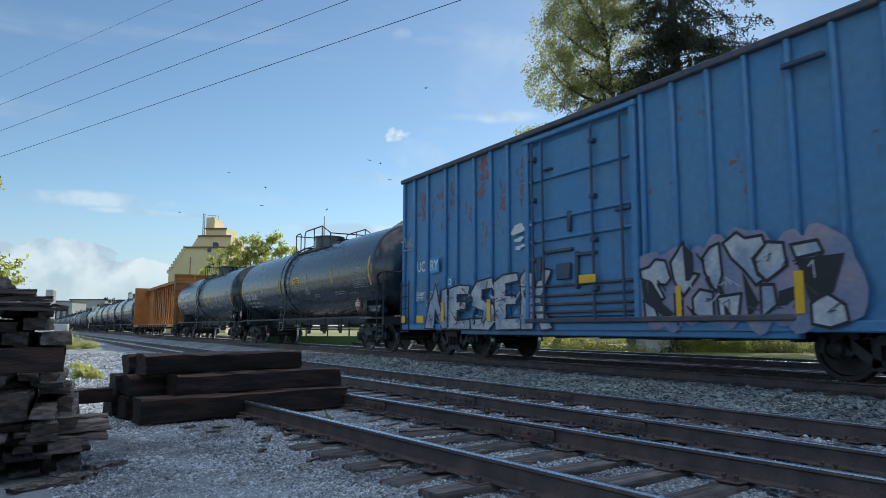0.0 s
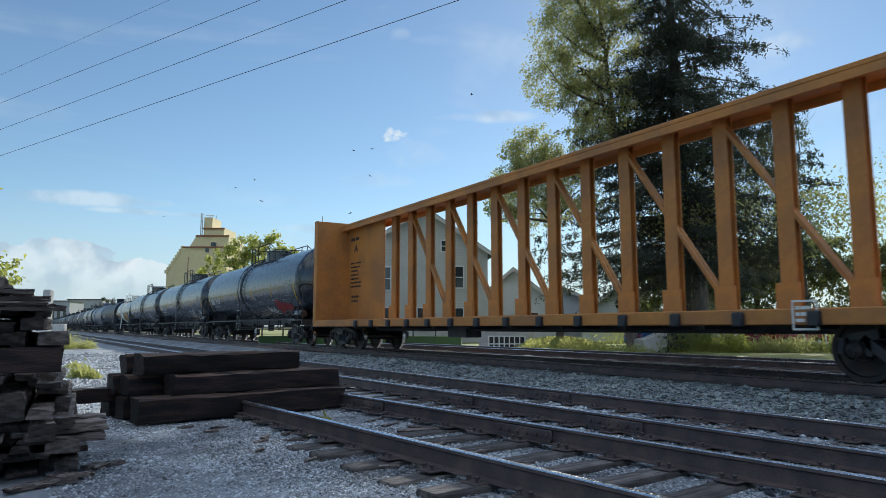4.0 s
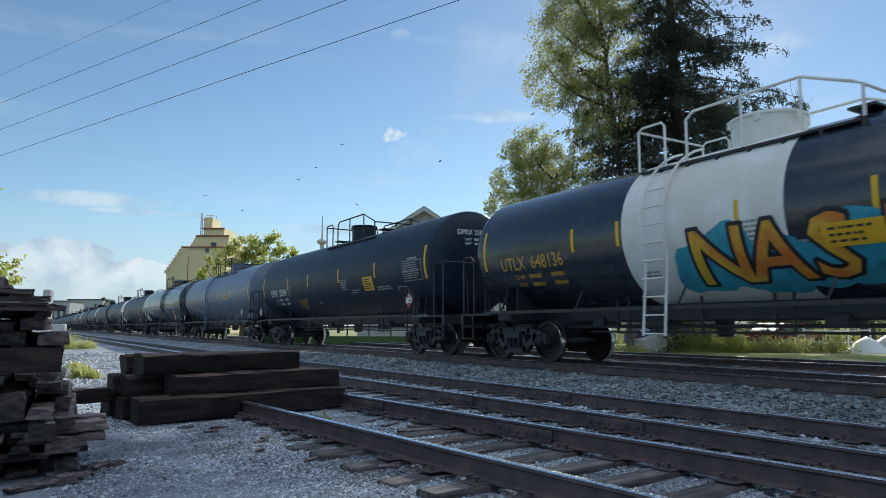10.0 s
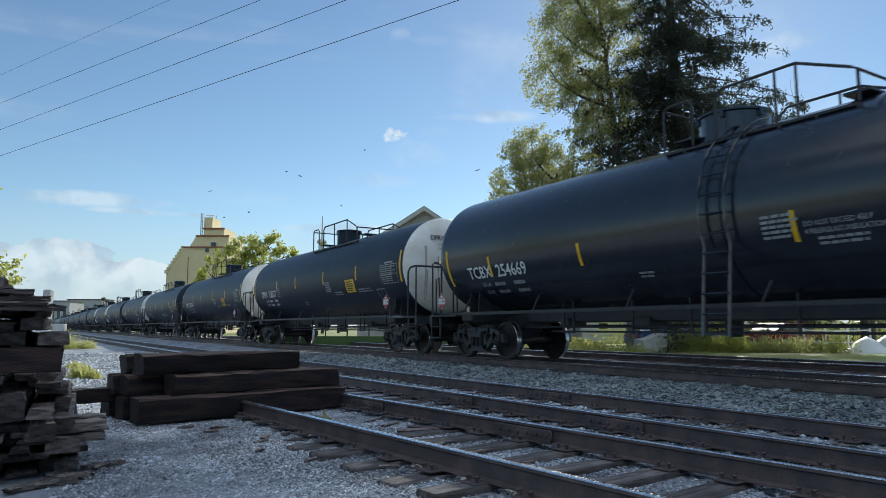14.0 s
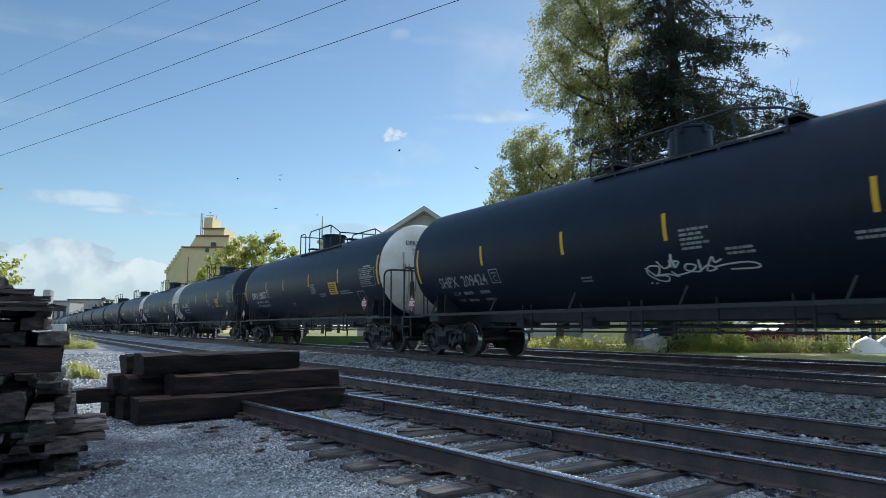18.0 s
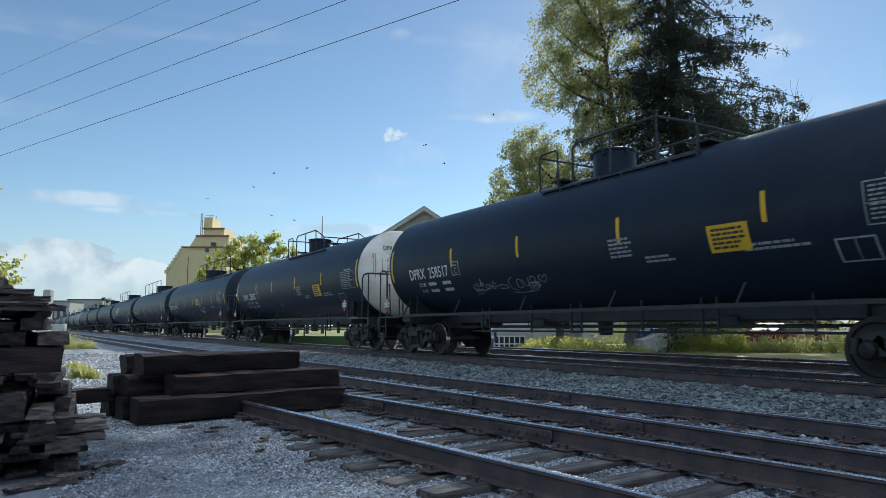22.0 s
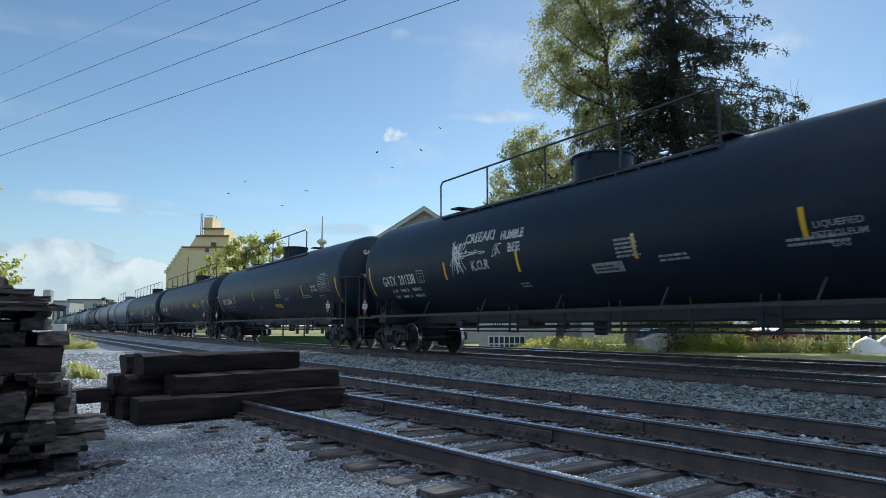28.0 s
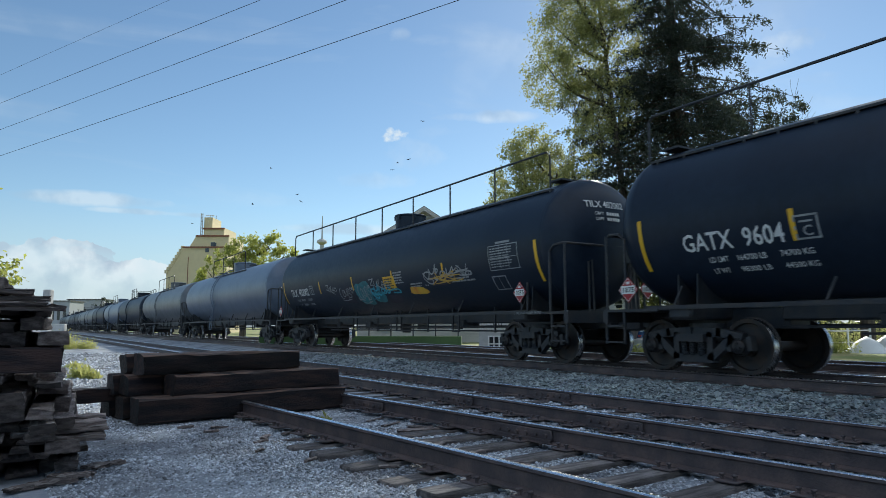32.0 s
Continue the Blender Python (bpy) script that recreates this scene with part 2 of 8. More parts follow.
def tube(bm, pts, r, seg=6, radii=None):
    """A round bar along points."""
    pts = [Vector(p) for p in pts]
    rings = []
    ref = Vector((0.31, 0.2, 0.93))
    for i, p in enumerate(pts):
        d = (pts[min(i + 1, len(pts) - 1)] - pts[max(i - 1, 0)]).normalized()
        s = d.cross(ref)
        if s.length < 0.05:
            s = d.cross(Vector((1, 0, 0)))
        s.normalize()
        u = s.cross(d)
        rr = radii[i] if radii else r
        rings.append([bm.verts.new(p + (s * math.cos(a) + u * math.sin(a)) * rr) for a in [2 * math.pi * k / seg for k in range(seg)]])
    for a, b in zip(rings, rings[1:]):
        for k in range(seg):
            bm.faces.new((a[k], b[k], b[(k + 1) % seg], a[(k + 1) % seg]))
    bm.faces.new(rings[0])
    bm.faces.new(rings[-1][::-1])


def lathe(bm, prof, seg=24, axis="Y", at=(0, 0, 0)):
    """A turned body; prof: (place along the axis, radius)."""
    at = Vector(at)
    rings = []
    for y, r in prof:
        if r < 1e-5:
            q = {"Y": (0, y, 0), "Z": (0, 0, y), "X": (y, 0, 0)}[axis]
            rings.append([bm.verts.new(at + Vector(q))])
            continue
        ring = []
        for k in range(seg):
            a = 2 * math.pi * k / seg
            c, s = r * math.cos(a), r * math.sin(a)
            q = {"Y": (c, y, s), "Z": (c, s, y), "X": (y, c, s)}[axis]
            ring.append(bm.verts.new(at + Vector(q)))
        rings.append(ring)
    for a, b in zip(rings, rings[1:]):
        for k in range(seg):
            q = [a[k % len(a)], a[(k + 1) % len(a)], b[(k + 1) % len(b)], b[k % len(b)]]
            q = list(dict.fromkeys(q))
            if len(q) > 2:
                bm.faces.new(q)


def finish(bm, name, material_, flat=False):
    bmesh.ops.recalc_face_normals(bm, faces=bm.faces)
    me = bpy.data.meshes.new(name)
    bm.to_mesh(me)
    bm.free()
    me.materials.append(material_)
    if not flat:
        me.shade_smooth()
        me.set_sharp_from_angle(angle=radians(38))
    return me


SMALL_WORK = ("spring_nest", "load_limit", "stencil_block", "head_number", "number", "test_data_panel", "warning_lines", "graffiti_line", "graffiti_outline", "graffiti_shading", "sill_lettering", "spray_tag")


def part(name, bm, material_, parent=None, label="", at=None):
    """Links a bmesh, or a finished mesh, as one mesh object under a thing."""
    me = finish(bm, name, material_) if isinstance(bm, bmesh.types.BMesh) else bm
    ob = new(name, me)
    if parent is not None:
        ob.parent = parent
    if label:
        ob["label"] = label
    if name in SMALL_WORK:
        ob["kind"] = "stuff"
    if at is not None:
        ob.location = at
    return ob


MESHES = {}


def shared(key, name, build, material_):
    """One mesh for all alike parts."""
    key = (*key, material_.name)
    if key not in MESHES:
        bm = bmesh.new()
        build(bm)
        MESHES[key] = finish(bm, name, material_)
    return MESHES[key]


def thing(name, label, category, m, group="", kind=""):
    ob = new(name)
    ob.matrix_basis = m
    ob.empty_display_size = 0.2
    return tagged(ob, label, category, group, kind)


def letters(text, size):
    """Flat letters as 2D faces: a list of polygons of (u, v), and the width."""
    key = ("letters", text, size)
    if key not in MESHES:
        cu = bpy.data.curves.new("lettering", "FONT")
        cu.body, cu.size, cu.resolution_u = text, size, 2
        cu.offset = size * 0.013
        ob = bpy.data.objects.new("lettering", cu)
        me = bpy.data.meshes.new_from_object(ob)
        polys = [[(me.vertices[i].co.x, me.vertices[i].co.y) for i in p.vertices] for p in me.polygons]
        bpy.data.objects.remove(ob)
        bpy.data.meshes.remove(me)
        MESHES[key] = polys
    return MESHES[key]


def rect(u0, v0, u1, v1):
    return [(u0, v0), (u1, v0), (u1, v1), (u0, v1)]


def stroke(pts, w):
    """A painted line of width w along 2D points."""
    out = []
    for (a, b), (c, d) in zip(pts, pts[1:]):
        l = math.hypot(c - a, d - b) or 1
        nx, ny = -(d - b) / l * w / 2, (c - a) / l * w / 2
        ex, ey = (c - a) / l * w * 0.35, (d - b) / l * w * 0.35
        out.append([(a - nx - ex, b - ny - ey), (c - nx + ex, d - ny + ey), (c + nx + ex, d + ny + ey), (a + nx - ex, b + ny - ey)])
    return out


def word_bars(u, v, width, rows, h, gap, rng, fill=0.85):
    """Rows of plain bars for small writing."""
    out = []
    for k in range(rows):
        x = u
        end = u + width * rng.uniform(0.7, 1.0)
        while x < end - 0.03:
            w = min(rng.uniform(0.10, 0.30) * max(0.5, h / 0.07), end - x)
            out.append(rect(x, v - k * (h + gap), x + w * fill, v - k * (h + gap) + h))
            x += w
    return out


def wrap(polys, y0, z0, R, zc, lift=0.006, cut=0.12):
    """Lays 2D polygons on a tank's near side: u runs towards the front (-y), v up along the shell from height z0."""
    bm = bmesh.new()
    for p in polys:
        vs = [bm.verts.new((u, v, 0)) for u, v in p]
        try:
            bm.faces.new(vs)
        except ValueError:
            pass
    vals = [v.co.y for v in bm.verts]
    lo, hi = min(vals), max(vals)
    k = math.floor(lo / cut) + 1
    while k * cut < hi:
        bmesh.ops.bisect_plane(bm, geom=bm.verts[:] + bm.edges[:] + bm.faces[:], plane_co=(0, k * cut, 0), plane_no=(0, 1, 0))
        k += 1
    r = R + lift
    base = math.asin(max(-1, min(1, (z0 - zc) / R)))
    for v in bm.verts:
        u, w = v.co.x, v.co.y
        a = base + w / r
        v.co = (-r * math.cos(a), y0 - u, zc + r * math.sin(a))
    return bm


def flat_side(polys, y0, z0, x):
    """Lays 2D polygons on an upright side at x."""
    bm = bmesh.new()
    for p in polys:
        try:
            bm.faces.new([bm.verts.new((x, y0 - u, z0 + v)) for u, v in p])
        except ValueError:
            pass
    return bm
# ---------------------------------------------------------------- the train
MAIN_X = 10.84         # middle of the main line, to the right of the camera


def travelled(t):
    """How far the train has gone, in metres, at t seconds."""
    u = (t - 16.0) / 16.0
    return 206.451 * u - 1.453 * u * u + 0.599 * u ** 3


def build_sideframe(bm):
    x0, x1 = -0.07, 0.07

    def bar(a, b, w):
        d = Vector((0, b[0] - a[0], b[1] - a[1]))
        n = Vector((0, -d.z, d.y)).normalized() * w / 2
        e = d.normalized() * w * 0.25
        q = [Vector((0, *a)) - n - e, Vector((0, *b)) - n + e, Vector((0, *b)) + n + e, Vector((0, *a)) + n - e]
        lo = [bm.verts.new((x0, p.y, p.z)) for p in q]
        hi = [bm.verts.new((x1, p.y, p.z)) for p in q]
        bm.faces.new(lo), bm.faces.new(hi)
        for k in range(4):
            bm.faces.new((lo[k], lo[(k + 1) % 4], hi[(k + 1) % 4], hi[k]))
    for s in (-1, 1):
        bar((s * 0.06, 0.70), (s * 0.52, 0.68), 0.15)
        bar((s * 0.50, 0.69), (s * 0.92, 0.61), 0.14)
        bar((s * 0.76, 0.60), (s * 0.36, 0.27), 0.13)
        bar((s * 0.34, 0.26), (s * 0.34, 0.66), 0.11)
        bar((s * 1.06, 0.60), (s * 1.08, 0.42), 0.09)
        bar((s * 0.72, 0.58), (s * 0.70, 0.40), 0.09)
        lathe(bm, [(-0.10, 0.14), (0.02, 0.15), (0.03, 0.15)], 12, "X", (0, s * 0.889, 0.457))
    bar((-0.38, 0.25), (0.38, 0.25), 0.14)


def build_springs(bm):
    for y in (-0.17, 0.0, 0.17):
        for x in (-0.06, 0.06):
            prof = []
            for k in range(9):
                z = 0.30 + k * 0.028
                prof += [(z, 0.055), (z + 0.012, 0.068), (z + 0.016, 0.055)]
            lathe(bm, prof, 8, "Z", (x, y, 0))
    box(bm, (-0.16, -0.28, 0.53), (0.16, 0.28, 0.66))


def build_bolster(bm):
    chamfer_box(bm, (-1.05, -0.22, 0.48), (1.05, 0.22, 0.74), 0.04)
    for s in (-1, 1):
        box(bm, (-0.9, s * 0.40 - 0.05, 0.34), (0.9, s * 0.40 + 0.05, 0.46))
        lathe(bm, [(0.72, 0.3), (0.84, 0.3)], 12, "Z", (s * 0.64, 0, 0))
    lathe(bm, [(0.72, 0.36), (0.86, 0.36)], 14, "Z")


def build_wheelset(name):
    bm = bmesh.new()
    lathe(bm, [(-1.02, 0.06), (-0.86, 0.085), (0.86, 0.085), (1.02, 0.06)], 12, "X")
    for s in (-1, 1):
        prof = [(0.86, 0.10), (0.86, 0.16), (0.80, 0.17), (0.765, 0.30), (0.775, 0.37), (0.815, 0.385), (0.818, 0.452), (0.812, 0.457),
                (0.70, 0.460), (0.690, 0.482), (0.676, 0.480), (0.672, 0.40), (0.71, 0.37), (0.72, 0.30), (0.69, 0.18), (0.69, 0.10)]
        lathe(bm, [(s * a, b) for a, b in prof], 40, "X")
        lathe(bm, [(s * 1.02, 0.0), (s * 1.02, 0.115), (s * 1.10, 0.115), (s * 1.125, 0.08), (s * 1.125, 0.0)], 14, "X")
        for k in range(3):
            a = k * 2.0944
            box(bm, (min(s * 1.12, s * 1.145), 0.055 * math.cos(a) - 0.018, 0.055 * math.sin(a) - 0.018),
                (max(s * 1.12, s * 1.145), 0.055 * math.cos(a) + 0.018, 0.055 * math.sin(a) + 0.018))
    bmesh.ops.recalc_face_normals(bm, faces=bm.faces)
    for f in bm.faces:
        rs = [math.hypot(v.co.y, v.co.z) for v in f.verts]
        if min(rs) > 0.45 and max(rs) < 0.4815:
            f.material_index = 1
    me = finish(bm, name, M_WHEEL)
    me.materials.append(M_TREAD)
    return me


WHEELSET = build_wheelset("wheelset")
WHEELSETS = {-1: [], 1: []}


def truck(parent, y):
    """A three-piece freight truck with its two wheelsets."""
    t = part("truck", shared(("bolster",), "truck", build_bolster, M_STEEL), M_STEEL, parent, "dark cast-steel freight truck", (0, y, 0))
    for s in (-1, 1):
        part("side_frame", shared(("sideframe",), "side_frame", build_sideframe, M_STEEL), M_STEEL, t, "", (s * 1.0, 0, 0))
        part("spring_nest", shared(("springs",), "spring_nest", build_springs, M_STEEL), M_STEEL, t, "", (s * 1.0, 0, 0))
        w = part("wheelset", WHEELSET, M_WHEEL, t, "worn steel wheels with bright treads", (0, s * 0.889, 0.457))
        WHEELSETS[s].append(w)
    return t


def build_coupler(bm):
    box(bm, (-0.075, -0.45, -0.08), (0.075, 0.35, 0.08))
    chamfer_box(bm, (-0.15, 0.30, -0.16), (0.14, 0.62, 0.16), 0.04)
    chamfer_box(bm, (-0.02, 0.55, -0.14), (0.16, 0.72, 0.14), 0.03)


def coupler(parent, y, direction):
    c = part("coupler", shared(("coupler",), "coupler", build_coupler, M_STEEL), M_STEEL, parent, "", (0, y, 0.86))
    if direction < 0:
        c.rotation_euler = (0, 0, math.pi)
    return c


def build_shell(hl, R, zc, band):
    def f(bm):
        prof = [(-hl, R - 0.012), (-hl + 0.01, R)]
        for k in range(1, 8):
            prof.append((-hl + 2 * hl * k / 8, R))
        prof += [(hl - 0.01, R), (hl, R - 0.012)]
        lathe(bm, prof, 56, "Y", (0, 0, zc))
        if band is not None:
            lathe(bm, [(band - 0.09, R), (band - 0.08, R + 0.03), (band + 0.08, R + 0.03), (band + 0.09, R)], 56, "Y", (0, 0, zc))
    return f


def build_head(R, depth):
    def f(bm):
        prof = [(-0.05, R - 0.02), (0.0, R - 0.004)]
        for k in range(1, 13):
            a = math.pi / 2 * k / 12
            prof.append((depth * math.sin(a), max(0.0, (R - 0.004) * math.cos(a) ** 0.8) if k < 12 else 0.0))
        lathe(bm, prof, 56, "Y")
    return f


def build_stub_sill(bm):
    chamfer_box(bm, (-0.28, -2.2, 0.74), (0.28, 0.85, 1.10), 0.02)


def build_body_bolster(bm):
    chamfer_box(bm, (-1.38, -0.25, 0.90), (1.38, 0.25, 1.14), 0.05)


def build_saddle(s):
    def f(bm):
        vs = [(s * 0.3, 1.10), (s * 1.16, 1.12), (s * 1.12, 1.70), (s * 0.95, 1.52), (s * 0.3, 1.24)]
        lo5 = [bm.verts.new((p, -0.012, z)) for p, z in vs]
        hi5 = [bm.verts.new((p, 0.012, z)) for p, z in vs]
        bm.faces.new(lo5), bm.faces.new(hi5)
        for k in range(5):
            bm.faces.new((lo5[k], lo5[(k + 1) % 5], hi5[(k + 1) % 5], hi5[k]))
    return f


def build_side_rail(hl):
    def f(bm):
        box(bm, (-0.03, -hl + 0.2, -0.035), (0.03, hl - 0.2, 0.035))
        n = int(hl * 2 / 2.6)
        for k in range(n + 1):
            y = -hl + 0.8 + (2 * hl - 1.6) * k / n
            tube(bm, [(0.0, y, 0.0), (0.10, y - 0.12, 0.36)], 0.022, 5)
    return f


def build_piping(hl):
    def f(bm):
        e = hl - 2.2
        tube(bm, [(-0.62, -e, 0.68), (-0.62, e * 0.8, 0.68)], 0.020, 6)
        tube(bm, [(-0.48, -e * 0.95, 0.78), (-0.48, e, 0.78)], 0.024, 6)
        tube(bm, [(0.5, -e, 0.80), (0.5, e, 0.80)], 0.028, 6)
        k = -e * 0.9
        n = 0
        while k < e * 0.8:
            box(bm, (-0.64, k - 0.018, 0.64), (-0.60, k + 0.018, 1.36))
            if n % 2:
                box(bm, (-0.64, k + 0.30, 0.66), (-0.60, k + 0.335, 1.36))
                box(bm, (-0.64, k, 0.645), (-0.60, k + 0.335, 0.67))
            k += 1.7
            n += 1
    return f


def build_centre_sill(hl, low):
    def f(bm):
        e = hl - 2.1
        chamfer_box(bm, (-0.36, -e, low), (0.36, e, 1.22), 0.03)
        for y, w, z in ((e * 0.30, 0.42, 0.74), (-e * 0.62, 0.38, 0.76), (e * 0.72, 0.30, 0.78)):
            chamfer_box(bm, (-0.45, y, z), (0.10, y + w, low + 0.1), 0.02)
        lathe(bm, [(0.60, 0.13), (0.66, 0.16), (low + 0.05, 0.17)], 14, "Z", (0, 0.1, 0))
    return f


def build_platform(s, hl):
    def f(bm):
        lo, hi = sorted((s * (hl - 0.5), s * (hl + 0.80)))
        box(bm, (-1.45, lo, 1.05), (1.45, hi, 1.10))
        lo, hi = sorted((s * (hl + 0.70), s * (hl + 0.82)))
        box(bm, (-1.45, lo, 0.86), (1.45, hi, 1.06))
        for x in (-1.42, 1.42):
            for z in (0.48, 0.78):
                lo, hi = sorted((s * (hl + 0.3), s * (hl + 0.75)))
                box(bm, (x - 0.05, lo, z), (x + 0.05, hi, z + 0.03))
            for y in (hl + 0.3, hl + 0.75):
                box(bm, (x - 0.02, s * y - 0.02, 0.46), (x + 0.02, s * y + 0.02, 1.05))
    return f


def build_end_rail(s, hl):
    def f(bm):
        y = s * (hl + 0.72)
        tube(bm, [(-1.42, s * (hl + 0.25), 1.1), (-1.42, s * (hl + 0.25), 2.38), (-1.42, s * (hl + 0.38), 2.50), (-1.42, y - s * 0.1, 2.52),
                  (-1.36, y, 2.52), (1.36, y, 2.52), (1.42, y - s * 0.1, 2.52), (1.42, s * (hl + 0.38), 2.50), (1.42, s * (hl + 0.25), 2.38),
                  (1.42, s * (hl + 0.25), 1.1)], 0.028, 6)
        for x in (-0.75, 0.45):
            tube(bm, [(x, y, 1.1), (x, y, 2.15), (x + 0.10, y, 2.2), (x + 0.14, y, 1.1)], 0.022, 5)
        for x in (-1.42, 1.42):
            tube(bm, [(x, y, 1.08), (x, y, 2.5)], 0.024, 5)
    return f


def build_ladder(R, zc):
    def f(bm):
        r = R + 0.11
        arc = [(-r * math.cos(a), zc + r * math.sin(a)) for a in [radians(k) for k in range(-22, 88, 10)]]
        for y in (-0.24, 0.24):
            tube(bm, [(-r - 0.02, y, 0.62)] + [(x, y, z) for x, z in arc], 0.026, 5)
        z = 0.66
        while z < zc + R * 0.9:
            x = -r if z < zc - 0.6 else -math.sqrt(max(0.01, r * r - (z - zc) ** 2))
            tube(bm, [(min(x, -0.3), -0.24, z), (min(x, -0.3), 0.24, z)], 0.017, 5)
            z += 0.32
    return f


def build_dome(R, zc, r, h):
    def f(bm):
        t = zc + R
        lathe(bm, [(t - 0.25, r * 0.98), (t + h - 0.07, r * 0.98), (t + h - 0.05, r * 1.04), (t + h - 0.01, r * 1.04), (t + h, r), (t + h + 0.03, r * 0.6), (t + h + 0.035, 0)], 28, "Z")
        for k in range(6):
            a = k * math.pi / 3 + 0.3
            box(bm, (r * math.cos(a) - 0.04, r * math.sin(a) - 0.04, t + h - 0.16), (r * math.cos(a) + 0.04, r * math.sin(a) + 0.04, t + h - 0.02))
    return f


def build_deck(R, zc, a, b):
    """The grating beside the dome, from a to b along the car."""
    def f(bm):
        t = zc + R - 0.24
        for x0, x1 in ((-0.95, -0.62), (0.62, 0.95)):
            box(bm, (x0, a, t - 0.06), (x1, b, t - 0.02))
            k = a
            while k < b:
                box(bm, (x0, k, t - 0.14), (x1, k + 0.05, t - 0.05))
                for x in (x0 + 0.03, x1 - 0.03):
                    zs = zc + math.sqrt(max(0.0, R * R - x * x))
                    tube(bm, [(x, k + 0.02, zs - 0.03), (x, k + 0.02, t - 0.06)], 0.02, 4)
                k += 0.6
        for y in (a, b - 0.4):
            box(bm, (-0.62, y, t + 0.23), (0.62, y + 0.4, t + 0.27))
    return f


def build_rails(R, zc, a, b, full, h):
    """Railings beside the dome: a low frame at the rear, a high hoop over it."""
    def f(bm):
        t = zc + R - 0.25
        for x in (-0.95,) if full else (-0.95, 0.95):
            if full:
                n = max(2, int((b - a) / 1.9))
                tube(bm, [(x, a, t), (x, a, t + h - 0.1), (x, a + 0.1, t + h), (x, b - 0.1, t + h), (x, b, t + h - 0.1), (x, b, t)], 0.025, 6)
                for k in range(1, n):
                    y = a + (b - a) * k / n
                    tube(bm, [(x, y, t), (x, y, t + h)], 0.024, 5)
            else:
                tube(bm, [(x, b, t), (x, b, t + h - 0.08), (x, b - 0.08, t + h - 0.02), (x, b - 0.55, t + h - 0.02), (x, b - 0.62, t + h - 0.10), (x, b - 0.62, t)], 0.024, 5)
                tube(bm, [(x, b - 1.1, t), (x, b - 1.1, t + h - 0.12), (x, b - 1.25, t + h), (x, a + 0.9, t + h), (x, a + 0.1, t + h * 0.62), (x, a, t + h * 0.55), (x, a, t)], 0.025, 6)
                tube(bm, [(x, b - 2.2, t), (x, b - 2.2, t + h)], 0.022, 5)
                tube(bm, [(x, a + 0.9, t), (x, a + 0.9, t + h)], 0.022, 5)
        for y, z in () if full else ((b, h - 0.08), (a, h * 0.55)):
            tube(bm, [(-0.95, y, t + z), (0.95, y, t + z)], 0.024, 5)
    return f


def build_reservoir(bm):
    lathe(bm, [(-0.5, 0.0), (-0.48, 0.14), (-0.42, 0.19), (0.42, 0.19), (0.48, 0.14), (0.5, 0.0)], 16, "Y")


def on_head(polys, x0, z0, R, zc, hl, depth):
    """Lays 2D polygons on a tank's front head."""
    bm = bmesh.new()
    for p in polys:
        vs = []
        for u, v in p:
            x, z = x0 + u, z0 + v
            k = min(0.999, math.hypot(x, z - zc) / R)
            a = math.acos(k ** 1.25)
            vs.append(bm.verts.new((x, -(hl + depth * math.sin(a)) - 0.032, z)))
        try:
            bm.faces.new(vs)
        except ValueError:
            pass
    return bm


def fitted(text, width, height):
    """Letters scaled to a width and a capital height."""
    polys = letters(text, 1.0)
    top = max(u for p in polys for u, v in p)
    return [[(u * width / top, v * height / 0.70) for u, v in p] for p in polys]


def hazard_placard(parent, y, z, x, number, face="side"):
    bm = bmesh.new()
    h = 0.235
    if face == "side":
        q = [(x, y - h, z), (x, y, z - h), (x, y + h, z), (x, y, z + h)]
        n = Vector((-0.012, 0, 0))
    else:
        q = [(x - h, y, z), (x, y, z - h), (x + h, y, z), (x, y, z + h)]
        n = Vector((0, -0.012, 0))
    a = [bm.verts.new(Vector(p)) for p in q]
    b = [bm.verts.new(Vector(p) + n) for p in q]
    bm.faces.new(a), bm.faces.new(b)
    for k in range(4):
        bm.faces.new((a[k], a[(k + 1) % 4], b[(k + 1) % 4], b[k]))
    pl = part("hazard_placard", bm, M_RED, parent, "red diamond hazard placard with a white number panel")
    plate = rect(-0.165, -0.075, 0.165, 0.075)
    digits = [[(u * 1.12 - 0.145, v - 0.047) for u, v in p] for p in letters(number, 0.135)]
    for name, polys, m, lift in (("number_panel", [plate, *stroke([(-h * 0.9, 0), (0, h * 0.9), (h * 0.9, 0), (0, -h * 0.9), (-h * 0.9, 0)], 0.007), rect(-0.04, 0.10, 0.04, 0.15)], M_LETTER, 0.016), ("number", digits, M_GLOSS, 0.020)):
        if face == "side":
            bm = flat_side(polys, y, z, x - lift)
        else:
            bm = bmesh.new()
            for p in polys:
                bm.faces.new([bm.verts.new((x + u, y - lift, z + v)) for u, v in p])
        part(name, bm, m, pl)


CARS = []


def place_car(name, label, q, category="freight car"):
    ob = thing(name, label, category, pose(MAIN_X, q - travelled(0.0), 0), "cars of the freight train")
    CARS.append((ob, q))
    return ob


def smooth(pts):
    """A rounded line through points."""
    out = []
    for i in range(len(pts) - 1):
        a, b, c, d = pts[max(i - 1, 0)], pts[i], pts[i + 1], pts[min(i + 2, len(pts) - 1)]
        for k in range(5):
            t = k / 5
            out.append(tuple(0.5 * (2 * b[j] + (c[j] - a[j]) * t + (2 * a[j] - 5 * b[j] + 4 * c[j] - d[j]) * t * t + (3 * b[j] - a[j] - 3 * c[j] + d[j]) * t ** 3) for j in (0, 1)))
    return out + [pts[-1]]


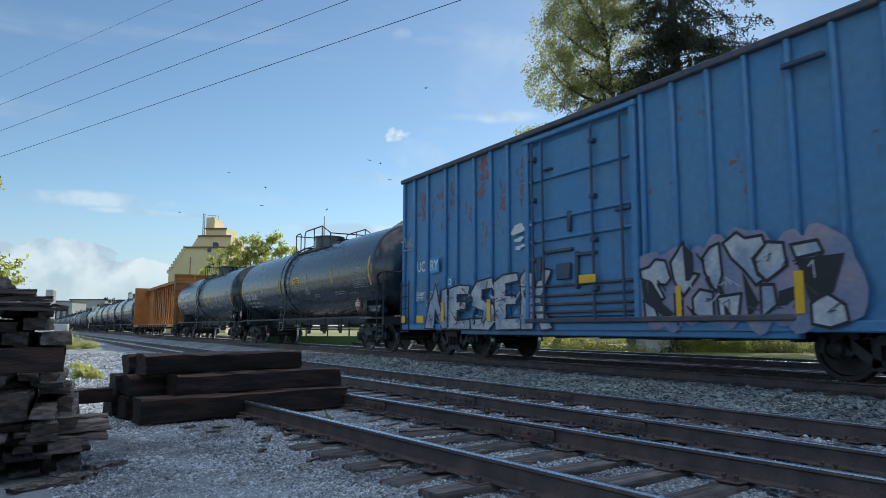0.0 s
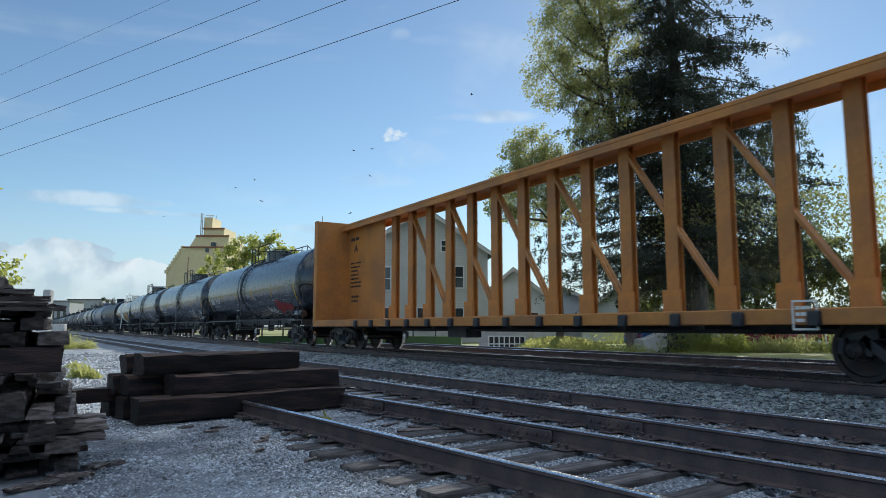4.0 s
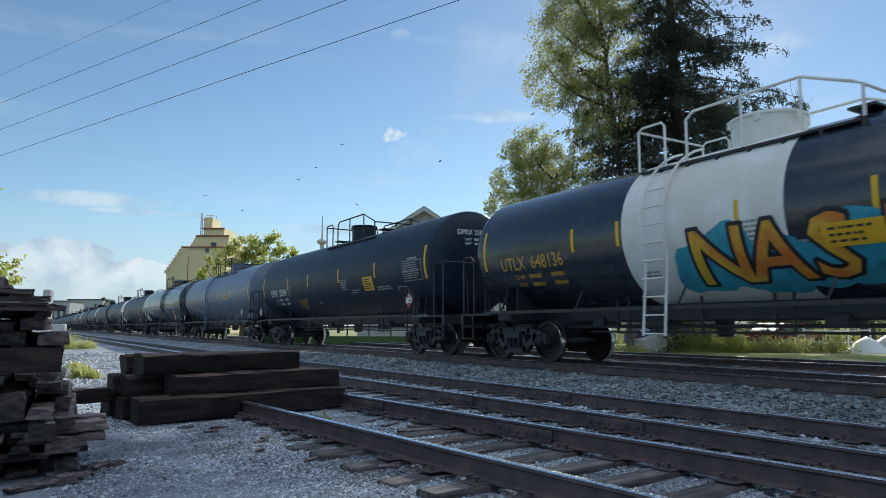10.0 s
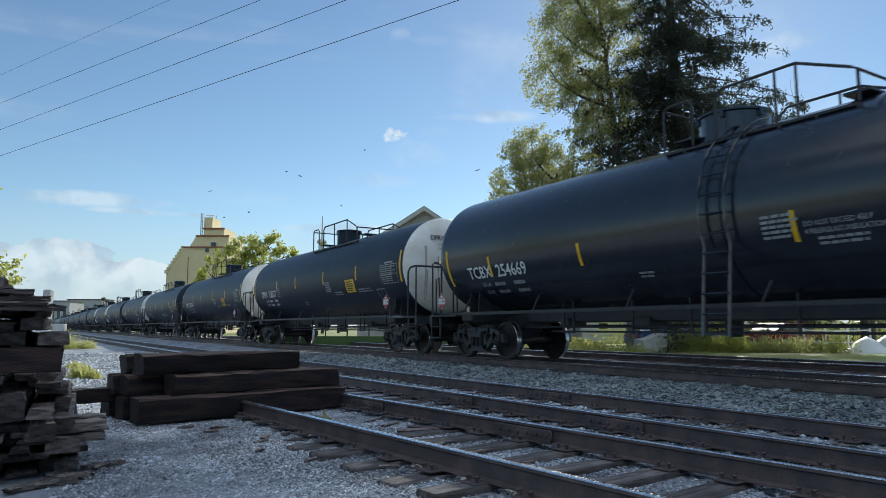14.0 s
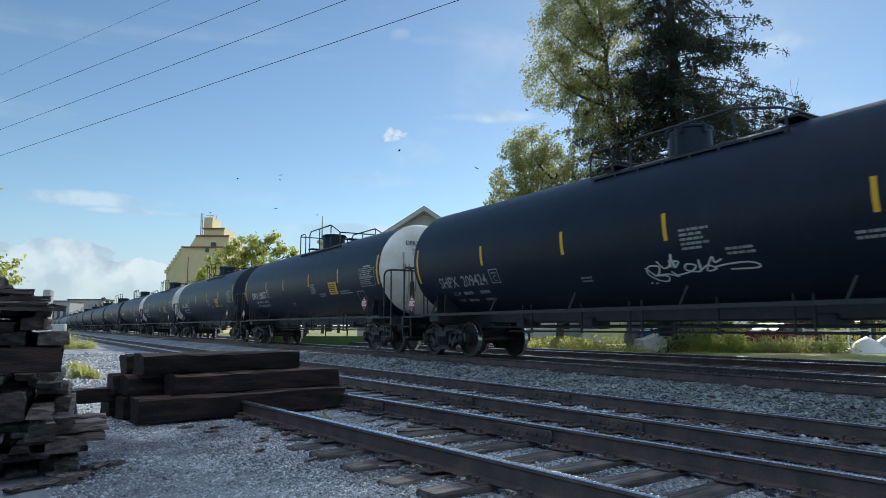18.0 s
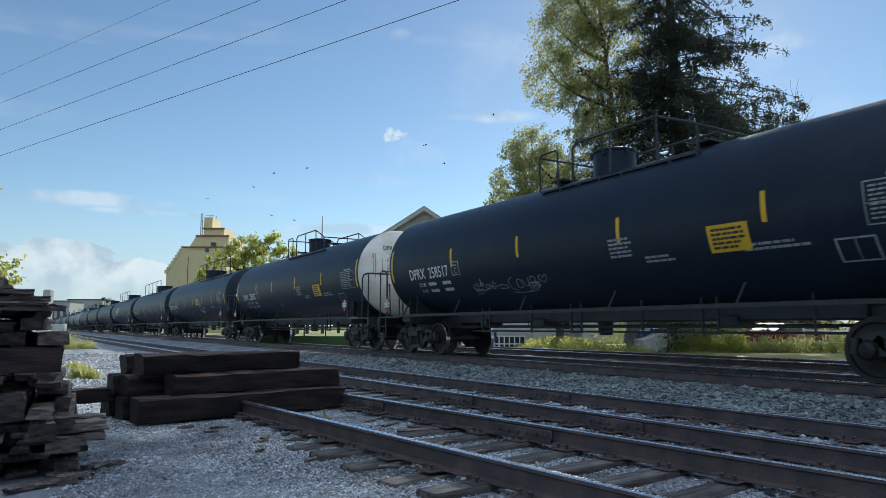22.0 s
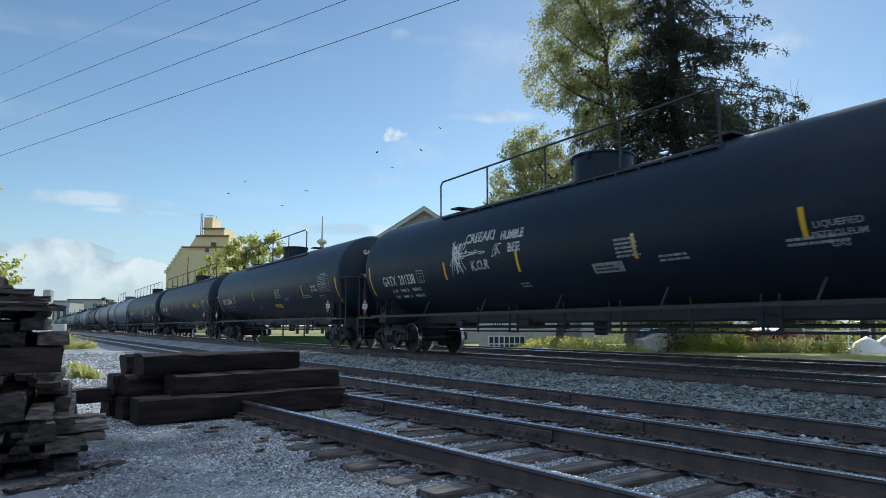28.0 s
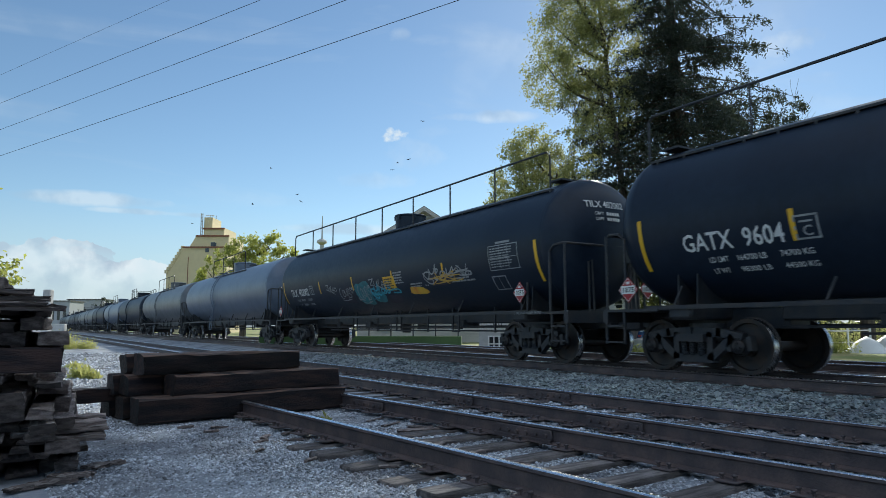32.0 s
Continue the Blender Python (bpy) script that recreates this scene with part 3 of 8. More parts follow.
def fan(seed, n):
    """Long hanging strands from a loop at the top."""
    rng = random.Random(seed)
    out = [[(0.36, 0.95), (0.30, 0.80), (0.38, 0.72), (0.48, 0.85), (0.40, 0.98), (0.36, 0.95)]]
    for k in range(n):
        x = 0.05 + 0.75 * k / n
        out.append([(0.40 + (x - 0.4) * 0.7, 0.55 + 0.3 * rng.random()), (x, 0.45), (x + 0.06, 0.2), (0.36 + (x - 0.4) * 0.6 + rng.uniform(-0.03, 0.1), rng.uniform(-0.05, 0.15))])
    return out + [[(0.70, 0.22), (0.76, 0.32), (0.84, 0.18), (1.0, 0.14), (0.9, -0.08)]]


def spiky(seed, n):
    """A burst of pointed strokes."""
    rng = random.Random(seed)
    return [[(rng.uniform(0, 0.5), rng.uniform(0, 1)), (rng.uniform(0.3, 0.7), rng.uniform(0.2, 0.8)), (rng.uniform(0.5, 1.0), rng.uniform(0, 1))] for k in range(n)]


CURSIVE = [[(0.02, 0.62), (0.10, 0.30), (0.16, 0.62), (0.06, 0.66), (0.02, 0.40), (0.10, 0.10), (0.18, 0.05), (0.20, 0.25), (0.08, 0.30), (0.22, 0.32), (0.30, 0.20), (0.26, 0.40)],
           [(0.16, 0.80), (0.20, 0.55), (0.26, 0.62), (0.28, 0.80), (0.27, 0.58), (0.31, 1.0), (0.30, 0.55), (0.36, 0.72), (0.32, 0.76), (0.31, 0.60)],
           [(0.30, 0.25), (0.44, 0.36), (0.50, 0.55), (0.42, 0.62), (0.40, 0.42), (0.52, 0.34), (0.54, 0.72), (0.53, 0.40), (0.60, 0.52), (0.66, 0.38), (0.58, 0.34), (0.66, 0.78), (0.67, 0.60), (0.73, 0.68)],
           [(0.66, 0.44), (0.76, 0.50), (0.92, 0.52), (1.0, 0.42), (0.98, 0.30), (0.78, 0.32)], [(0.0, 0.0), (0.012, 0.01)], [(0.05, -0.02), (0.062, -0.01)]]
BOLD = [[(0.0, 0.95), (0.22, 0.98)], [(0.22, 0.98), (0.03, 0.50)], [(0.03, 0.50), (0.26, 0.46)], [(0.24, 0.80), (0.25, 0.40), (0.34, 0.36), (0.40, 0.78), (0.40, 0.34)], [(0.50, 0.86), (0.46, 0.30), (0.60, 0.22)],
        [(0.60, 0.20), (0.66, 0.70), (0.74, 0.18)], [(0.58, 0.40), (0.80, 0.46)], [(0.78, 0.66), (0.96, 0.60), (1.0, 0.40), (0.86, 0.30), (0.78, 0.52)], [(0.48, 0.30), (0.70, 0.05)]]
ROUND = [[(0.14, 0.92), (0.02, 0.70), (0.03, 0.25), (0.15, 0.10)], [(0.20, 0.30), (0.24, 0.70), (0.33, 0.72), (0.34, 0.35), (0.24, 0.24), (0.20, 0.5)], [(0.38, 0.75), (0.42, 0.35), (0.50, 0.40), (0.53, 0.78), (0.50, 0.05), (0.42, 0.0)],
         [(0.57, 0.15), (0.60, 0.80), (0.72, 0.74), (0.66, 0.48), (0.76, 0.36), (0.68, 0.15), (0.56, 0.18)], [(0.90, 0.45), (0.80, 0.72), (0.86, 0.88), (0.91, 0.74), (0.97, 0.88), (1.0, 0.70), (0.90, 0.45)], [(0.0, 0.0), (0.3, -0.06), (0.66, 0.03)]]


def tank_car(q, reach, paint, look_words, mark, number, R=1.52, zc=2.70, mark_paint=None, white_head=False, deck=(-3.25, 1.25), dome_at=-0.33, full=False, rail_h=0.86,
             dome=(0.62, 0.40), depth=0.72, dome_paint=None, band=None, ladder=True, stripes=(0.0, 3.4, 5.8, 8.9, 11.8, 1.0), placard=None, yellow_sign=None,
             panel=True, tags=(), extra=(), reservoir=False, mark_u=1.15, mark_w=2.2, mark_z=2.12, end_z=2.59, head_x=-0.72, ring=True, sign_size=(0.74, 0.46), sign_paint=None, stripe_z=2.66, seed=1, plain=False, end_stripes=True, plate=True, load=None, panel_in=1.22, placard_in=0.72, panel_z=2.12, sill_z=0.88, written=(), drawn=()):
    """A tank car; lengths along the car count from the rear end of the shell."""
    rng = random.Random(seed)
    car = place_car("tank_car", look_words, q, "tank car")
    hl, rear = reach + 0.28, reach
    mp = mark_paint or M_LETTER
    part("tank_shell", shared(("shell", hl, R, zc, band if ring else None), "tank_shell", build_shell(hl, R, zc, band if ring else None), paint), paint, car)
    head_paint = M_HEAD if white_head else paint
    h1 = part("front_head", shared(("head", R, depth), "tank_head", build_head(R, depth), head_paint), head_paint, car,
              "dirty white domed tank end" if white_head else "", (0, -hl, zc))
    h1.rotation_euler = (0, 0, math.pi)
    part("rear_head", shared(("head", R, depth), "tank_head", build_head(R, depth), head_paint), head_paint, car, "dirty white domed tank end" if white_head else "", (0, hl, zc))
    for s in (-1, 1):
        ob = part("stub_sill", shared(("stub",), "stub_sill", build_stub_sill, M_STEEL), M_STEEL, car, "", (0, s * hl, 0))
        if s < 0:
            ob.rotation_euler = (0, 0, math.pi)
        part("body_bolster", shared(("bolsterbody",), "body_bolster", build_body_bolster, M_STEEL), M_STEEL, car, "", (0, s * (hl - 0.90), 0))
        for x in (-1, 1):
            for dy in (-0.2, 0.2):
                part("saddle_plate", shared(("saddle", x), "saddle_plate", build_saddle(x), M_STEEL), M_STEEL, car, "", (0, s * (hl - 0.90) + dy, 0))
    for x in (-1.40, 1.40):
        ob = part("side_rail", shared(("siderail", hl), "side_rail", build_side_rail(hl), M_STEEL), M_STEEL, car, "", (x, 0, 1.11))
        if x > 0:
            ob.rotation_euler = (0, 0, math.pi)
    part("centre_sill", shared(("centresill", hl, sill_z), "centre_sill", build_centre_sill(hl, sill_z), M_STEEL), M_STEEL, car)
    part("brake_piping", shared(("piping", hl), "brake_piping", build_piping(hl), M_STEEL), M_STEEL, car)
    for s in (-1, 1):
        truck(car, s * (hl - 0.90))
        coupler(car, s * (hl + 0.82), s)
        part("end_platform", shared(("platform", s, hl), "end_platform", build_platform(s, hl), M_STEEL), M_STEEL, car)
        part("end_rail", shared(("endrail", s, hl), "end_rail", build_end_rail(s, hl), M_STEEL), M_STEEL, car, "black pipe end railing")
    dp = dome_paint or (paint if paint is not M_WHITE else M_WHITE)
    part("dome_housing", shared(("dome", R, zc, *dome), "dome_housing", build_dome(R, zc, *dome), dp), dp, car, "", (0, dome_at, 0))
    part("top_walkway", shared(("deck", R, zc, *deck), "top_walkway", build_deck(R, zc, *deck), M_STEEL), M_STEEL, car)
    rp = M_WHITE if dome_paint is M_WHITE else M_STEEL
    part("top_railing", shared(("toprail", R, zc, *deck, full, rail_h), "top_railing", build_rails(R, zc, *deck, full, rail_h), rp), rp, car,
         "white pipe railing" if rp is M_WHITE else "black pipe railing")
    if ladder:
        part("ladder", shared(("ladder", R, zc, paint.name), "ladder", build_ladder(R, zc), rp if rp is M_WHITE else paint), rp if rp is M_WHITE else paint, car, "", (0, band if band is not None else dome_at + 1.2, 0))
    if reservoir:
        part("air_reservoir", shared(("reservoir",), "air_reservoir", build_reservoir, paint), paint, car, "", (-1.12, -hl + 0.35, 1.33))
    if plain:
        return car
    L = 2 * reach
    # yellow reflective strips
    for k, u in enumerate(stripes):
        if k == 0 or k == len(stripes) - 1:
            continue
        part("reflective_strip", wrap([rect(0, -0.24, 0.085, 0.24)], rear - u, stripe_z, R, zc), M_YELLOW, car, "yellow reflective strip")
    if end_stripes:
        part("reflective_strip", wrap([rect(-0.15, -0.48, -0.06, 0.48)], rear, end_z, R, zc), M_YELLOW, car, "yellow reflective strip")
        part("reflective_strip", wrap([rect(L + 0.06, -0.48, L + 0.16, 0.48)], rear, end_z, R, zc), M_YELLOW, car, "yellow reflective strip")
    both = fitted(mark + "  " + number, mark_w, 0.30)
    split = mark_w * (max(u for p in letters(mark, 1.0) for u, v in p) + 0.1) / max(u for p in letters(mark + "  " + number, 1.0) for u, v in p)
    for name, keep in (("reporting_mark", lambda p: p[0][0] < split), ("car_number", lambda p: p[0][0] >= split)):
        ob = part(name, wrap([p for p in both if keep(p)], rear - mark_u, mark_z, R, zc, cut=0.1), mp, car, "stencilled car mark" if name == "reporting_mark" else "stencilled car number")
        ob["kind"] = "stuff"
    for k, words in enumerate(load or (("LD LMT", None, None), ("LT WT", None, None))):
        row = []
        for text, u, w in zip(words, (0.42, 0.92, 1.66), (0.36 if k == 0 else 0.30, 0.52, 0.52)):
            row += [[(a + u, b) for a, b in p] for p in fitted(text, w, 0.10)] if text else [rect(u + i * 0.085, 0, u + i * 0.085 + 0.065, 0.095) for i in range(5)]
        part("load_limit", wrap(row, rear - mark_u, mark_z - 0.20 - 0.17 * k, R, zc), (M_FAINT if not load else M_LETTER) if mp is M_LETTER else mp, car, "stencilled load limit figures")
    if plate:
        s = 0.17
        fr = stroke([(-s, -s), (s, -s), (s, s), (-s, s), (-s, -s)], 0.03) + [[(u * 1.0 - 0.07, v - 0.13) for u, v in p] for p in letters("C", 0.22)] + [rect(-0.1, 0.07, 0.1, 0.10)]
        part("plate_mark", wrap(fr, rear - mark_u - mark_w - 0.35, mark_z + 0.17, R, zc), M_FAINT, car, "small stencilled clearance square")
    if panel:
        bars = word_bars(0.06, 0.50, 1.0, 8, 0.028, 0.034, rng, 0.8) + stroke([(0, 0), (1.12, 0), (1.12, 0.58), (0, 0.58), (0, 0)], 0.02)
        bars += [rect(0.42, 0.0, 0.435, 0.58), rect(0.74, 0.0, 0.755, 0.58), rect(0, 0.28, 1.12, 0.295), rect(0.3, 0.62, 0.85, 0.67)]
        part("test_data_panel", wrap(bars, rear - (L - panel_in), panel_z, R, zc), M_FAINT, car, "white-lined test data panel")
    for u, v, w, rows in ((L * 0.60, 2.38, 0.62, 5), (L * 0.655, 2.0, 0.7, 2), (L * 0.79, 2.02, 1.1, 2), (L * 0.42, 1.75, 0.4, 2)):
        part("stencil_block", wrap(word_bars(0, 0, w, rows, 0.045, 0.035, rng), rear - u, v, R, zc), M_FAINT, car, "block of small white stencilling")
    if panel_z > 2.0:
        part("consolidated_mark", wrap(stroke([(0, 0), (0.52, 0), (0.52, 0.36), (0, 0.36), (0, 0)], 0.03) + [rect(0.25, 0, 0.265, 0.36)], rear - (L - 1.70), 1.68, R, zc), M_FAINT, car, "stencilled square outline")
    if yellow_sign is not None:
        u, v = yellow_sign
        part("warning_sign", wrap([rect(0, 0, *sign_size)], rear - u, v, R, zc, 0.008), sign_paint or M_YELLOW, car, "pale warning decal with dark lines" if sign_paint else "yellow warning decal with dark lines")
        part("warning_lines", wrap(word_bars(0.07, sign_size[1] - 0.10, sign_size[0] - 0.12, max(2, int(sign_size[1] / 0.085)), 0.04, 0.035, rng), rear - u, v, R, zc, 0.012), M_STEEL, car, "dark small print")
    # front head number
    part("head_number", on_head([[(u, v) for u, v in p] for p in fitted(mark + " " + number, 1.05, 0.15)] + [[(u + 0.2, v - k) for u, v in p] for k in (0.17, 0.29) for p in fitted("CAPY", 0.24, 0.07)] + [rect(0.52 + i * 0.075, -k, 0.58 + i * 0.075, 0.07 - k) for k in (0.17, 0.29) for i in range(5)], head_x, 3.36, R, zc, hl, depth),
         M_STEEL if white_head else mp, car, "stencilled number on the tank end")
    if white_head:
        drips = []
        for k in range(9):
            x, top, l = rng.uniform(-1.2, 1.2), rng.uniform(2.2, 3.3), rng.uniform(0.4, 1.3)
            for i in range(5):
                z_, w_ = top - l * i / 5, rng.uniform(0.012, 0.04) * (1 - i / 7)
                if math.hypot(abs(x) + 0.05, z_ - zc) < R * 0.93 and math.hypot(x, z_ - l / 5 - zc) < R * 0.93:
                    drips.append([(x - w_, z_ - l / 5), (x + w_, z_ - l / 5), (x + w_, z_), (x - w_, z_)])
        if drips:
            ob = part("drip_stain", on_head(drips, 0, 0, R, zc, hl, depth), M_STAIN, car, "grey-brown drip stains")
            ob["kind"] = "stuff"
    if placard:
        hazard_placard(car, rear - (L - placard_in), 1.54, -1.50, placard)
        hazard_placard(car, -(hl + 0.76), 1.62, 0.95, placard, "end")
        hazard_placard(car, rear + 0.42, 1.45, -1.47, placard)
        part("placard_bracket", shared(("bracket", hl, placard_in), "placard_bracket", lambda bm: box(bm, (-1.48, -hl + placard_in + 0.04, 1.1), (-1.44, -hl + placard_in + 0.08, 1.75)), M_STEEL), M_STEEL, car)
    part("sill_lettering", flat_side(letters("1 INCH HF COMP SHOES", 0.085), -hl + 0.95, 1.055, -1.462), M_FAINT, car, "small white sill lettering")
    for text, u, v, w, h in extra:
        part("stencilled_note", wrap(fitted(text, w, h), rear - u, v, R, zc), M_FAINT if h < 0.1 else M_LETTER, car, "white stencilled note on the tank")
    for text, u, v, w, h, m in written:
        part("chalked_word", wrap([q_ for p in fitted(text, w, h) for q_ in stroke(p + p[:1], 0.010)], rear - u, v, R, zc, 0.007), m, car, "hand-scrawled white word")
    for lines, u, v, w, h, weight, m in drawn:
        part("spray_tag", wrap([s_ for line in lines for s_ in stroke(smooth([(a * w, b * h) for a, b in line]), weight)], rear - u, v, R, zc, 0.007), m, car, "sprayed looping tag")
    for u, v, w, h, loops, weight, m in tags:
        n = 2 if w > 1.5 else 1
        for k in range(n):
            lines = (BOLD, CURSIVE, ROUND)[(loops + k) % 3]
            part("spray_tag", wrap([s_ for line in lines for s_ in stroke(smooth([(a * w / n * 0.94, b * h) for a, b in line]), weight)], rear - u - w * k / n, v, R, zc, 0.007), m, car, "sprayed scribble tag")
    return car
W = M_FAINT
GB = dict(R=1.52, zc=2.70, band=-0.35, dome_at=0.1, deck=(-3.0, 0.74), stripes=(0, 2.89, 5.95, 8.75, 11.83, 1), stripe_z=2.37, end_z=2.15, mark_u=0.22, plate=False, reservoir=True)
DP = dict(R=1.48, zc=2.63, dome=(0.47, 0.50), dome_at=-0.30, deck=(-3.2, 1.10), ladder=False, load=(("LD LMT", None, None), ("LT WT", None, None)), yellow_sign=(10.72, 1.97), mark_u=0.93, mark_w=2.1, stripes=(0, 3.18, 5.60, 8.68, 11.62, 1), stripe_z=2.58, depth=0.42)
LP = dict(R=1.48, zc=2.65, dome_at=-0.1, dome=(0.68, 0.45), rail_h=1.0, full=True, stripe_z=2.25, end_z=2.2, mark_z=2.03, placard="1075", depth=0.75, ladder=False, panel_in=1.65, placard_in=0.40)

tank_car(-180.93, 7.49, M_BLACK, "glossy black tank car with white lettering and mid ladder", "TCLX", "290381", seed=1,
         **{**GB, "mark_u": 0.3, "mark_w": 1.95, "plate": True, "deck": (-2.85, 1.14), "dome_at": -0.36, "band": 0.85, "stripes": (0, 3.16, 5.66, 9.19, 11.84, 1), "stripe_z": 2.60, "end_z": 2.61}, load=(("LD LMT", "191100 LB", "86700 KG"), ("LT WT", "94900 LB", "43050 KG")), placard="1170", yellow_sign=(7.66, 2.54), sign_size=(0.79, 0.26))
tank_car(-163.20, 7.39, M_GLOSS, "black tank car with a large white block logo", "PROX", "45744", seed=2,
         **{**GB, "dome_at": -0.80, "deck": (-3.3, 1.45), "band": 0.50, "stripes": (0, 2.99, 5.81, 8.75, 11.6, 1), "stripe_z": 2.32, "end_z": 2.13, "mark_u": 0.73, "mark_z": 2.10, "plate": True}, mark_w=2.0, yellow_sign=(9.07, 2.35), sign_size=(0.78, 0.25))
tank_car(-121.26, 7.44, M_BLACK, "black tank car with red and white sprayed tags", "GBRX", "715137", seed=4, **{**GB, "band": 0.42, "dome_at": -0.85, "deck": (-3.3, 0.6)},
         drawn=((BOLD, 10.4, 1.42, 1.1, 0.5, 0.04, M_LETTER), (spiky(12, 6), 10.4, 1.4, 1.0, 0.5, 0.03, M_LETTER), (CURSIVE, 11.85, 1.45, 2.1, 0.7, 0.12, M_RED), (BOLD, 11.95, 1.5, 1.9, 0.6, 0.10, M_RED)))
tank_car(-103.58, 7.44, M_BLACK, "black tank car with white sprayed tags", "GBRX", "715054", seed=5, **GB,
         load=(("LD LMT", "205800", "93300KG"), ("LT WT", "80200", "36400KG")), drawn=((ROUND, 10.6, 1.55, 1.75, 0.55, 0.05, M_LETTER), (spiky(5, 13), 13.4, 1.47, 1.05, 0.62, 0.032, M_LETTER)))
tank_car(-85.57, 7.44, M_BLACK, "black tank car with a tall white sprayed tag", "GBRX", "715131", seed=6, **GB,
         drawn=((fan(3, 12), 10.3, 1.36, 2.5, 1.0, 0.026, M_LETTER), (ROUND, 10.9, 1.75, 1.0, 0.5, 0.02, W)))
tank_car(-69.86, 5.59, M_BLACK, "short black tank car with a white middle and bright graffiti", "UTLX", "648136", R=1.40, zc=2.575, seed=7, mark_paint=M_GOLD, dome_at=-0.95, deck=(-3.0, 1.12), band=0.40, ring=False,
         dome_paint=M_WHITE, stripes=(0, 2.97, 4.22, 6.76, 8.82, 1), stripe_z=2.53, mark_u=0.51, mark_w=2.15, mark_z=2.07, plate=False, panel=False)
tank_car(-53.87, 7.39, M_DULL, "dull black tank car with a yellow warning sign", "DPRX", "258991", seed=8, **DP, placard="1114", tags=((4.0, 1.55, 1.2, 0.55, 5, 0.03, M_GOLD),))
tank_car(-36.05, 7.49, M_SLATE, "slate blue-grey tank car with gold stencilling", "UTLX", "672311", R=1.48, zc=2.65, seed=9, ring=False, mark_paint=M_GOLD, mark_u=0.84, mark_w=2.06, mark_z=2.16, dome_at=-0.88, deck=(-3.0, 1.53), band=1.1,
         placard="1114", reservoir=True, stripes=(0, 3.24, 5.75, 8.6, 11.5, 1), stripe_z=2.54, yellow_sign=(10.1, 2.33), sign_size=(0.74, 0.24), tags=((9.4, 1.62, 3.2, 0.42, 7, 0.03, W),))
tank_car(-18.23, 7.34, M_GLOSS, "glossy black tank car with white lettering", "TCBX", "254669", R=1.52, zc=2.69, seed=10, end_z=2.27, dome_at=-0.1, deck=(-2.75, 0.70), band=-0.73, placard="1114", mark_u=0.75, mark_w=2.3, mark_z=1.97,
         stripes=(0, 1.68, 4.78, 9.27, 12.2, 1), stripe_z=2.22, reservoir=True, plate=False, yellow_sign=(11.3, 1.65), extra=(("DO NOT EXCEED 450 F", 9.45, 2.20, 0.95, 0.075), ("4 FIBERGLASS INSULATION", 9.45, 2.09, 1.1, 0.075)))
LOADS = {"258558": (("LD LMT", "204400 LB", "92700 KG"), ("LT WT", "81800 LB", "37000 KG")), "258673": (("LD LMT", "204600 LB", "92750 KG"), ("LT WT", "81500 LB", "36950 KG")),
         "258507": (("LD LMT", "208000 LB", "92900 KG"), ("LT WT", "81100 LB", "36860 KG"))}
for k, (q, number, white) in enumerate(((-0.59, "258527", True), (17.09, "258558", True), (52.58, "258673", True), (70.27, "258983", False), (88.03, "258517", True), (105.65, "258507", True))):
    tank_car(q, 7.37, M_DULL, "dull black tank car with a dirty white front end" if white else "dull black tank car with a black front end", "DPRX", number, seed=20 + k, white_head=white, placard="1114", **{**DP, "load": LOADS.get(number, DP["load"]), **({"stripes": (0, 3.2, 6.0, 9.08, 12.04, 1), "yellow_sign": (11.05, 1.97)} if number == "258517" else {})},
             tags=((3.9, 1.6, 3.0, 0.45, 7, 0.02, W),) if number == "258517" else ())
tank_car(34.93, 7.44, M_DULL, "dull black tank car with a white sprayed name tag", "SHPX", "209424", seed=13, **{**DP, "rail_h": 0.3, "yellow_sign": (12.5, 1.95), "mark_u": 0.85, "mark_w": 2.2, "stripes": (0, 3.0, 5.93, 8.6, 12.05, 1), "stripe_z": 2.50, "end_z": 2.46, "mark_z": 1.82, "dome": (0.42, 0.50), "dome_at": -0.66, "rail_h": 0.55}, placard="1114",
         mark_paint=M_FAINT, sign_paint=M_GOLD, drawn=((CURSIVE, 7.95, 1.58, 2.26, 0.55, 0.032, M_LETTER),))
tank_car(124.51, 8.35, M_DULL, "black tank car with a yellow warning sign and a white tag", "GBRX", "704970", seed=18, **{**LP, "stripes": (0, 2.90, 5.56, 8.33, 11.03, 13.68, 1), "stripe_z": 2.42, "mark_z": 2.11}, yellow_sign=(9.25, 2.21), sign_size=(0.77, 0.42),
         deck=(-7.6, 0.6), mark_u=0.11, mark_w=2.58, drawn=((BOLD, 10.2, 1.66, 0.86, 0.34, 0.042, M_LETTER),))
tank_car(144.51, 8.89, M_DULL, "long black pressure tank car", "GATX", "201337", seed=19, **LP, deck=(-3.9, 5.2), mark_u=0.7, mark_w=2.4, stripes=(0, 3.4, 6.9, 10.4, 13.9, 1), tags=((6.0, 1.7, 1.6, 0.5, 4, 0.03, W),))
